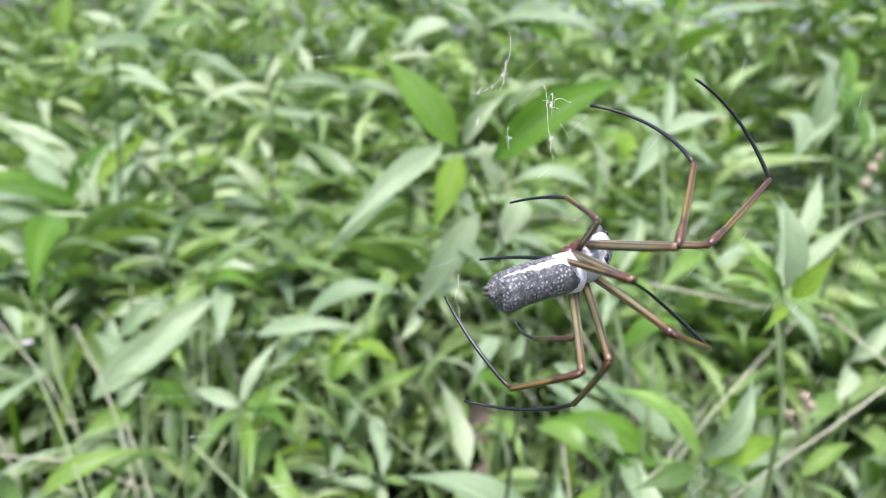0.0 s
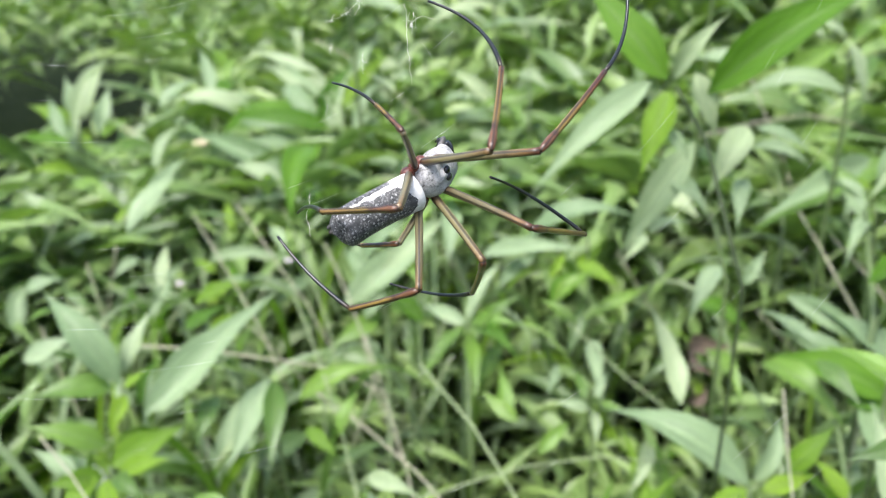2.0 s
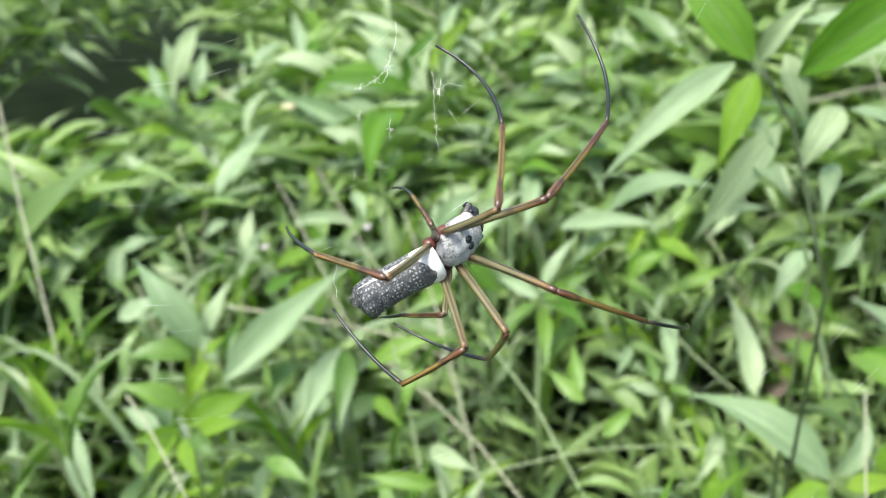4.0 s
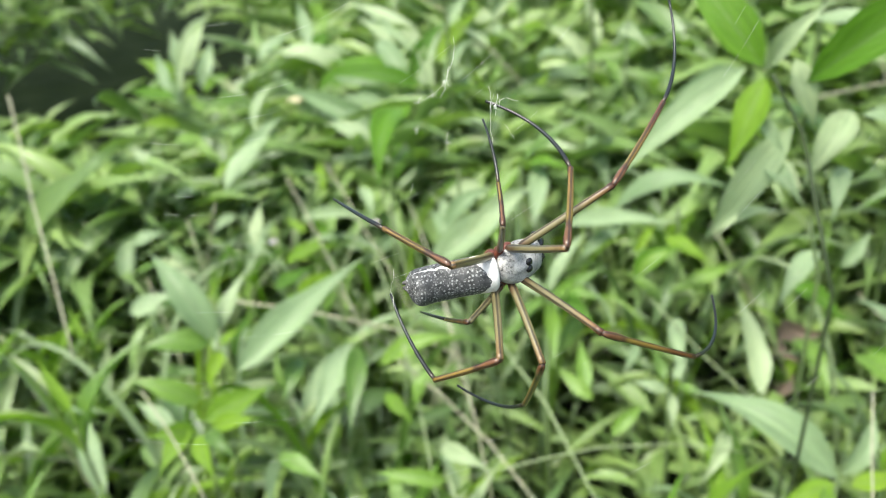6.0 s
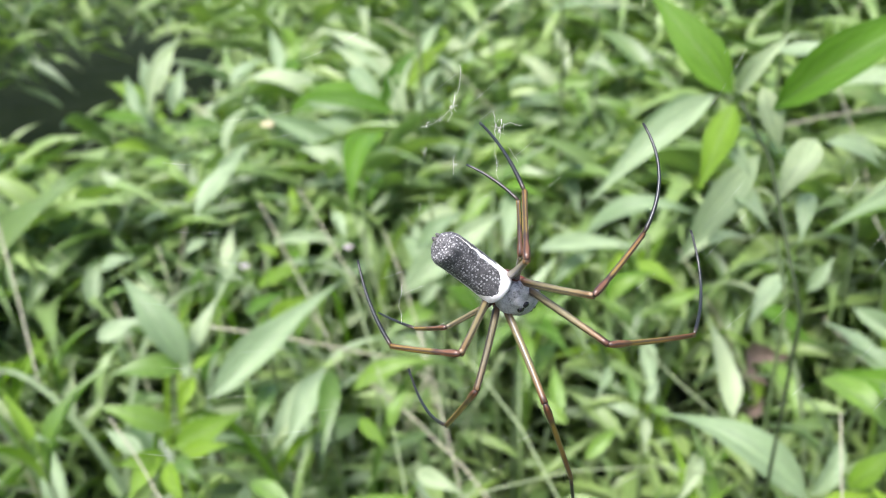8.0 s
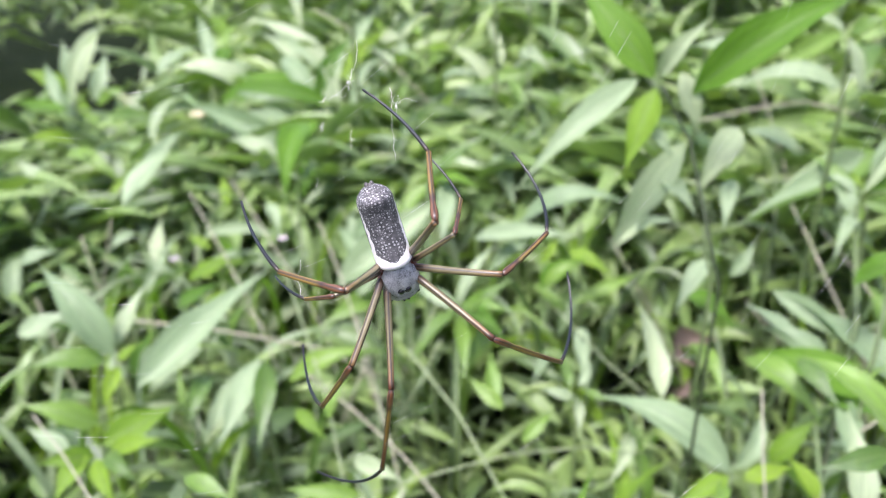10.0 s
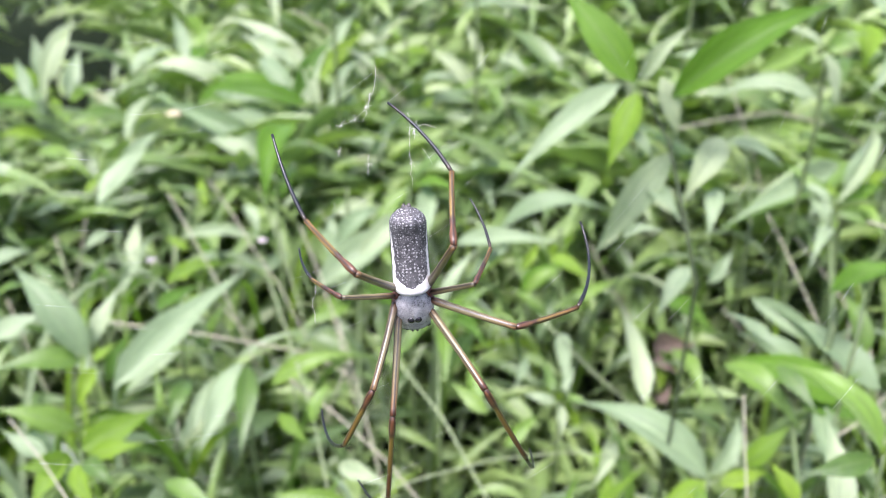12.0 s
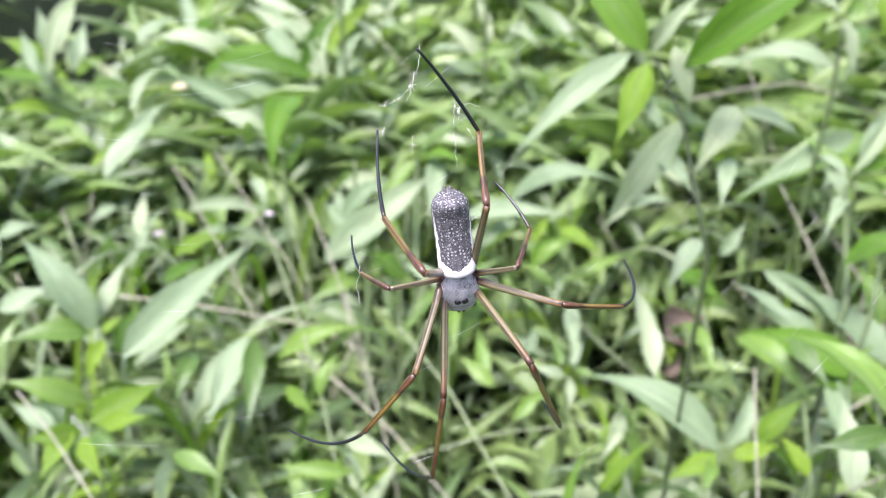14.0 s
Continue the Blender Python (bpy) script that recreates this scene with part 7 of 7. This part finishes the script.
    limb("L4",
         [(-5.8, 6.4, 15.6), (-12.1, 6.6, 11.4), (-13, 6.8, 10.4), (-8.2, 7.1, 14.3), (-11.3, 7, 12.1), (-13.6, 8.5, 8.9), (-14.2, 9.7, 7.2), (-12.2, 10, 9.9), (-12.3, 9.3, 10.1), (-9.2, 7.9, 13.4), (-8.5, 9.3, 13.4), (-9.5, 11, 11.8), (-10.2, 10.8, 11.3), (-12.1, 10.1, 9.9), (-12.4, 8.8, 10.3), (-14.1, 7.5, 8.6), (-14.3, 7.4, 8.4), (-15.6, 7.2, 6.1), (-15.7, 7.5, 5.7), (-15.9, 7, 5.3), (-16.5, 5.8, 4.4)],
         [(-2.1, 2.9, 0.3), (-11.8, 3.5, -4.4), (-15.3, 8.1, -5.5), (-10, 5.7, -1.7), (-16.4, 5, -3.1), (-17.5, 7.6, -6.8), (-17.3, 10.7, -8.6), (-16.9, 11.6, -5.5), (-17.8, 12.1, -4.8), (-15.5, 10.1, -1.3), (-4.4, 16.3, -0.6), (-4.5, 17.8, -1.9), (-9.3, 17.2, -3.4), (-13.3, 15.3, -5.3), (-15.2, 13.6, -4.9), (-20.6, 10.9, -5.8), (-21.2, 8.9, -6.1), (-22.5, 8.7, -8.4), (-22.6, 8.6, -8.8), (-21.1, 8.8, -9.9), (-23.3, 7.4, -10.2)],
         [(-3.5, -3.2, -19.3), (-8.9, -1.7, -24.1), (-11.6, 5.6, -25.6), (-10, 1.2, -21.7), (-12.9, -3, -21.7), (-13.1, 0.2, -25.4), (-12.3, 6.3, -28), (-13.9, 7.9, -25.5), (-20.6, 12.1, -25.2), (-20.4, 9.8, -21.3), (-3.1, 27.8, -17.6), (-3.6, 24.6, -21.3), (-13.8, 19.1, -23.4), (-18.3, 11.5, -24.9), (-21.4, 8.7, -23.9), (-29, 1.4, -22), (-29.5, -1.7, -21.6), (-32.1, -2.6, -22.6), (-31, -2.8, -23.6), (-38.2, -2.1, -6.5), (-41.3, -2.4, -8.6)])
    limb("R1",
         [(1, -4, 18.9), (0.5, -3.6, 18.8), (4.2, -6.6, 19.2), (6.8, -6.7, 19.2), (7.7, -6.7, 19.1), (9.9, -7.7, 18.6), (8.6, -6.9, 19), (10.4, -5.7, 18.9), (10.5, -6.9, 18.6), (12.1, -8, 18), (13.3, -7, 17.7), (21.1, -12.1, 9.4), (12.2, -7.7, 17.8), (17.1, -9.7, 15.4), (18.9, -10, 13.4), (20.6, -7.2, 13.7), (20.2, -5.9, 13.8), (18, -5.7, 15.2), (20.6, -5.4, 13.7), (21.3, -6.2, 12.4), (22, -6.3, 11.5)],
         [(23.8, -19.2, 13.2), (22.7, -19.2, 11.6), (24.4, -22.3, 7.8), (27.3, -24.3, 11.7), (28.1, -24.1, 11), (30, -25.4, 10.4), (27.4, -26.9, 13.4), (27.3, -28, 17.2), (33.9, -22, 15.6), (36.4, -21.2, 13.9), (39.6, -15.2, 12.3), (48.6, -16.5, 8.7), (37.1, -20.6, 16.9), (40.8, -24.6, 15.1), (43.9, -22.3, 10.4), (48.1, -10.2, 9.7), (47.9, -8.6, 10.4), (45.7, -8.6, 12.2), (48.3, -8.9, 11.5), (48.9, -10.1, 10.1), (49.5, -11, 8.9)],
         [(6.2, -1.3, 7.4), (6.3, -1, 3.5), (8.9, -2.2, 3.5), (13.1, -3.5, 6.3), (13.6, -3.9, 4.5), (17, -6.2, -0.7), (26.1, -21.7, -11.8), (41.1, -48.5, 9.9), (53.7, -22.2, -0.9), (55.8, -17.3, -2.7), (57.4, -4.4, -3), (64.7, -3.2, -6.4), (58.9, -31.1, 7.7), (60.1, -39.4, 6.6), (57.2, -41.1, -1.2), (63.2, -17.5, -9.9), (63.6, -16.3, -8.6), (54.5, -19.5, -9.5), (61.7, -18.5, -8.3), (61.7, -19.3, -10.4), (59, -22.6, -12.1)])
    limb("R2",
         [(-6.2, -8.6, 12.9), (-7.4, -9.2, 11.7), (-0.2, -8.3, 15.8), (1.1, -8.5, 16.1), (-1, -9.3, 15.3), (-0.9, -10.3, 14.9), (0.1, -9.9, 15.4), (0.5, -8.9, 15.8), (0.9, -11.9, 14.6), (0.4, -11.6, 14.7), (1.8, -14.5, 13.2), (-0.3, -13.4, 13.4), (2.4, -14.6, 13.1), (8.9, -16.7, 10.9), (10.9, -16.3, 10.1), (15.1, -12.7, 10.2), (13, -9.1, 13.4), (16.7, -11.9, 8.6), (15.6, -11.6, 10.8), (10.7, -9.9, 14.3), (14.5, -11.3, 11.5)],
         [(-1.4, -24.8, 2.6), (-2.6, -23.5, -1), (3.2, -25.3, 6.4), (6.6, -25.8, 8.3), (3.2, -24.4, 3.2), (2.8, -25.1, 2.3), (1.7, -24.1, 1.7), (0.5, -23.4, 2.3), (2.8, -28.2, 3.5), (3.2, -28.3, 4.4), (7.9, -30.1, 2.8), (6.4, -29.6, 4.3), (12.5, -29.5, 4.9), (21.9, -29.6, 3.5), (25.4, -26.8, 1.8), (31.9, -21, 3.8), (31.1, -16.3, 9.5), (31.4, -25, 6.7), (31.3, -23.2, 7.8), (27, -21, 12.3), (30.2, -23.2, 9.7)],
         [(-8.9, -31.9, -18.4), (-12.2, -25.4, -22.3), (-4.6, -36.3, -12.8), (4.9, -36, -12.7), (-1.1, -28.2, -19.5), (-2.3, -25.2, -20.5), (-4.2, -20.2, -20.6), (-7.6, -17.9, -19), (-2, -35, -18.3), (-1.5, -33.7, -17.8), (5.7, -36.5, -19.6), (6.1, -35.1, -18.5), (14.2, -34.6, -17.8), (25.7, -33.8, -19.2), (30.2, -30.7, -20.8), (32.7, -20.9, -19.5), (40.5, -22.7, -10.9), (39.3, -44.6, -3.1), (39.9, -43.4, -0.1), (38.6, -40.2, 5.6), (39.4, -41, -2.4)])
    limb("R3",
         [(-5.7, -8, 5.3), (-7, -5.7, 4.7), (-5.9, -7.6, 5.4), (-6.4, -5.8, 5.5), (-8.1, -5.1, 2.7), (-6.5, -5.8, 5.4), (-5.9, -5, 6.4), (-4.8, -4.9, 7.4), (-7.4, -5.9, 3.9), (-6.9, -5.5, 4.9), (-6.2, -7.7, 4.8), (-6.2, -10.4, 1.3), (-4.8, -11.1, 2.9), (-1.9, -13.6, 1.3), (0.8, -12.9, 4.7), (-1.6, -13.4, 2.1), (-1, -13.5, 2.6), (-0.3, -13.8, 2.3), (-0.2, -14, 1.8), (-1.4, -13.3, 2.8), (-0.6, -13.3, 3.3)],
         [(-5.2, -12.6, -3.9), (-6.8, -10.3, -4.5), (-6.5, -9.2, -4.7), (-7.7, -9, -4.2), (-10, -7.6, -7.1), (-9.2, -9.6, -3.8), (-7.9, -9.1, -2.8), (-9.3, -6.4, -1.6), (-7.9, -9.8, -5.6), (-7.5, -10.6, -4), (-7.2, -13.1, -3.9), (-6.1, -16.3, -7), (-3.9, -18.1, -4.5), (-0.6, -21.7, -4.7), (5.6, -19.1, -1.8), (0.4, -19, -6.2), (-0, -19.5, -5.7), (1.1, -19.7, -6), (1.3, -20.1, -6.3), (0.1, -19.2, -5.4), (1.3, -18.6, -5.3)],
         [(0.8, -15.8, -14.3), (-0.5, -14.1, -14.5), (-1.5, -12.2, -15.8), (-3.9, -13.7, -15.1), (-7.6, -9.9, -19.1), (-7.2, -14.3, -15.1), (-6.4, -12.6, -14.7), (-10.9, -11.8, -12.8), (-8.6, -13.6, -17.5), (-11.1, -12.3, -15.8), (-9.4, -17.3, -15.4), (-8.6, -21.1, -18.3), (-5.2, -24.3, -15.2), (0.9, -28.1, -15.3), (7.4, -26.5, -11.7), (-0.2, -21, -18.5), (0, -22.8, -17.7), (0.7, -21.8, -18.2), (1, -22.3, -18.6), (-0.2, -21.3, -17.7), (0.4, -20, -17.6)])
    limb("R4",
         [(-11, -9.2, 11.5), (-10.1, -7.8, 12.8), (-7.7, -9.8, 13.6), (-10.5, -8.5, 12.3), (-11.8, -9.5, 10.5), (-8.5, -9.1, 13.5), (-7, -7.7, 14.7), (-7, -6.8, 15), (-7.2, -8.1, 14.6), (-7.4, -7.7, 14.5), (-5.4, -7.6, 15.5), (-8.6, -9.3, 13.3), (-7.8, -9.2, 13.9), (-8.1, -9.7, 13.4), (-8.1, -11.4, 12.5), (-7.6, -9.5, 13.8), (-11.6, -9.9, 10.5), (-9.7, -7.2, 13.3), (-12.4, -7.9, 10.6), (-11.2, -8.2, 11.8), (-10.4, -6.8, 12.9)],
         [(-13, -18.2, -1.8), (-11.7, -17.2, -0.2), (-12.6, -18.6, 0.9), (-16.3, -15.4, -1.1), (-18.5, -14.8, -3.3), (-14, -18.6, 1.6), (-14.8, -16.4, 3.6), (-16.9, -14, 4.4), (-14.8, -16.1, 2.8), (-16, -15.7, 3.4), (-11.3, -18.7, 5.3), (-13.2, -19.6, 1.7), (-10.7, -20.3, 2.5), (-8.2, -20.9, 1.8), (-9.2, -22.7, 1.1), (-3.7, -17.3, 0.2), (-15.2, -18.6, -2.6), (-9.9, -15.7, -0.4), (-15.3, -15.6, -3.3), (-13.6, -15.7, -2.3), (-12.9, -12.3, -2)],
         [(-12.1, -7.8, -19.5), (-9.5, -11.1, -19.7), (-14.1, -9.2, -17.4), (-15.7, -5.1, -18.9), (-18.7, -4.6, -21.1), (-16.6, -12.3, -17.8), (-16.1, -7.9, -15.1), (-17.8, -4.7, -13.9), (-15.1, -6.3, -15.3), (-19.4, -6.9, -14.8), (-19.2, -11.3, -12.1), (-18.5, -13.8, -17.3), (-17, -17, -16.8), (-13.4, -21.7, -18.1), (-12.1, -24.1, -19.2), (-12.8, -24.5, -16.8), (-25.6, -24.6, -19.3), (-22.4, -23.4, -14.8), (-26.5, -22.1, -19.3), (-24.4, -21.3, -18.9), (-21.3, -11.2, -20.8)])
    # three herbs sway a little in the wind
    walk(tall_herb, [(0, pose(0.2379, 0.3843, 0, 1.33, 0.16)), (0.5, pose(0.2379, 0.3843, 0, 1.42, 0.13)), (1, pose(0.2379, 0.3843, 0, 1.34, 0.22)), (2, pose(0.2379, 0.3843, 0, 1.80, 0.07)), (2.5, pose(0.2379, 0.3843, 0, 2.20, 0.07)), (3, pose(0.2379, 0.3843, 0, 2.11, 0.21)), (3.5, pose(0.2379, 0.3843, 0, 2.20, 0.11)), (6, pose(0.2379, 0.3843, 0, 2.00, 0.01)), (6.5, pose(0.2379, 0.3843, 0, 1.86, -0.01)), (7, pose(0.2379, 0.3843, 0, 1.95, 0.02)), (7.5, pose(0.2379, 0.3843, 0, 1.98, 0.01)), (8, pose(0.2379, 0.3843, 0, 1.82, 0.06)), (8.5, pose(0.2379, 0.3843, 0, 1.68, 0.10)), (9, pose(0.2379, 0.3843, 0, 1.32, 0.21)), (11.5, pose(0.2379, 0.3843, 0, 0.50, -0.11)), (12, pose(0.2379, 0.3843, 0, -0.19, 0.16)), (12.5, pose(0.2379, 0.3843, 0, -0.00, 0.00)), (13, pose(0.2379, 0.3843, 0, 0.35, -0.07)), (13.5, pose(0.2379, 0.3843, 0, 0.70, -0.15)), (14, pose(0.2379, 0.3843, 0, 0.42, -0.08))])
    walk(pale_herb, [(0, pose(-0.2078, 0.4714, 0, 1.78, 2.20)), (1.5, pose(-0.2078, 0.4714, 0, 1.78, 2.20)), (2, pose(-0.2078, 0.4714, 0, 1.40, 0.74)), (2.5, pose(-0.2078, 0.4714, 0, 2.20, 2.17)), (3, pose(-0.2078, 0.4714, 0, 2.01, 0.82)), (3.5, pose(-0.2078, 0.4714, 0, 2.01, 0.91)), (6, pose(-0.2078, 0.4714, 0, 1.12, 0.87)), (6.5, pose(-0.2078, 0.4714, 0, 1.12, 0.83)), (7, pose(-0.2078, 0.4714, 0, 1.26, 1.15)), (7.5, pose(-0.2078, 0.4714, 0, 1.27, 1.31)), (8, pose(-0.2078, 0.4714, 0, 1.14, 1.04)), (8.5, pose(-0.2078, 0.4714, 0, 0.98, 0.85)), (9, pose(-0.2078, 0.4714, 0, 0.84, 0.75)), (11.5, pose(-0.2078, 0.4714, 0, 0.05, 0.22)), (12, pose(-0.2078, 0.4714, 0, 0.05, 0.15)), (12.5, pose(-0.2078, 0.4714, 0, -0.00, 0.00)), (13, pose(-0.2078, 0.4714, 0, -0.01, 0.16)), (13.5, pose(-0.2078, 0.4714, 0, -0.06, 0.11)), (14, pose(-0.2078, 0.4714, 0, -0.09, 0.21))])
    walk(corner_herb, [(0, pose(0.2323, 0.3399, 0, 0.36, -0.04)), (1.5, pose(0.2323, 0.3399, 0, 0.36, -0.04)), (2, pose(0.2323, 0.3399, 0, 0.57, -0.42)), (2.5, pose(0.2323, 0.3399, 0, 0.61, -0.08)), (3, pose(0.2323, 0.3399, 0, 0.42, -0.04)), (3.5, pose(0.2323, 0.3399, 0, 0.14, 0.34)), (11.5, pose(0.2323, 0.3399, 0, -0.06, 0.24)), (12, pose(0.2323, 0.3399, 0, -0.00, -0.06)), (12.5, pose(0.2323, 0.3399, 0, -0.00, 0.00)), (13, pose(0.2323, 0.3399, 0, 0.01, 0.01)), (13.5, pose(0.2323, 0.3399, 0, 0.16, 0.28)), (14, pose(0.2323, 0.3399, 0, -0.05, 0.13))])


motions()
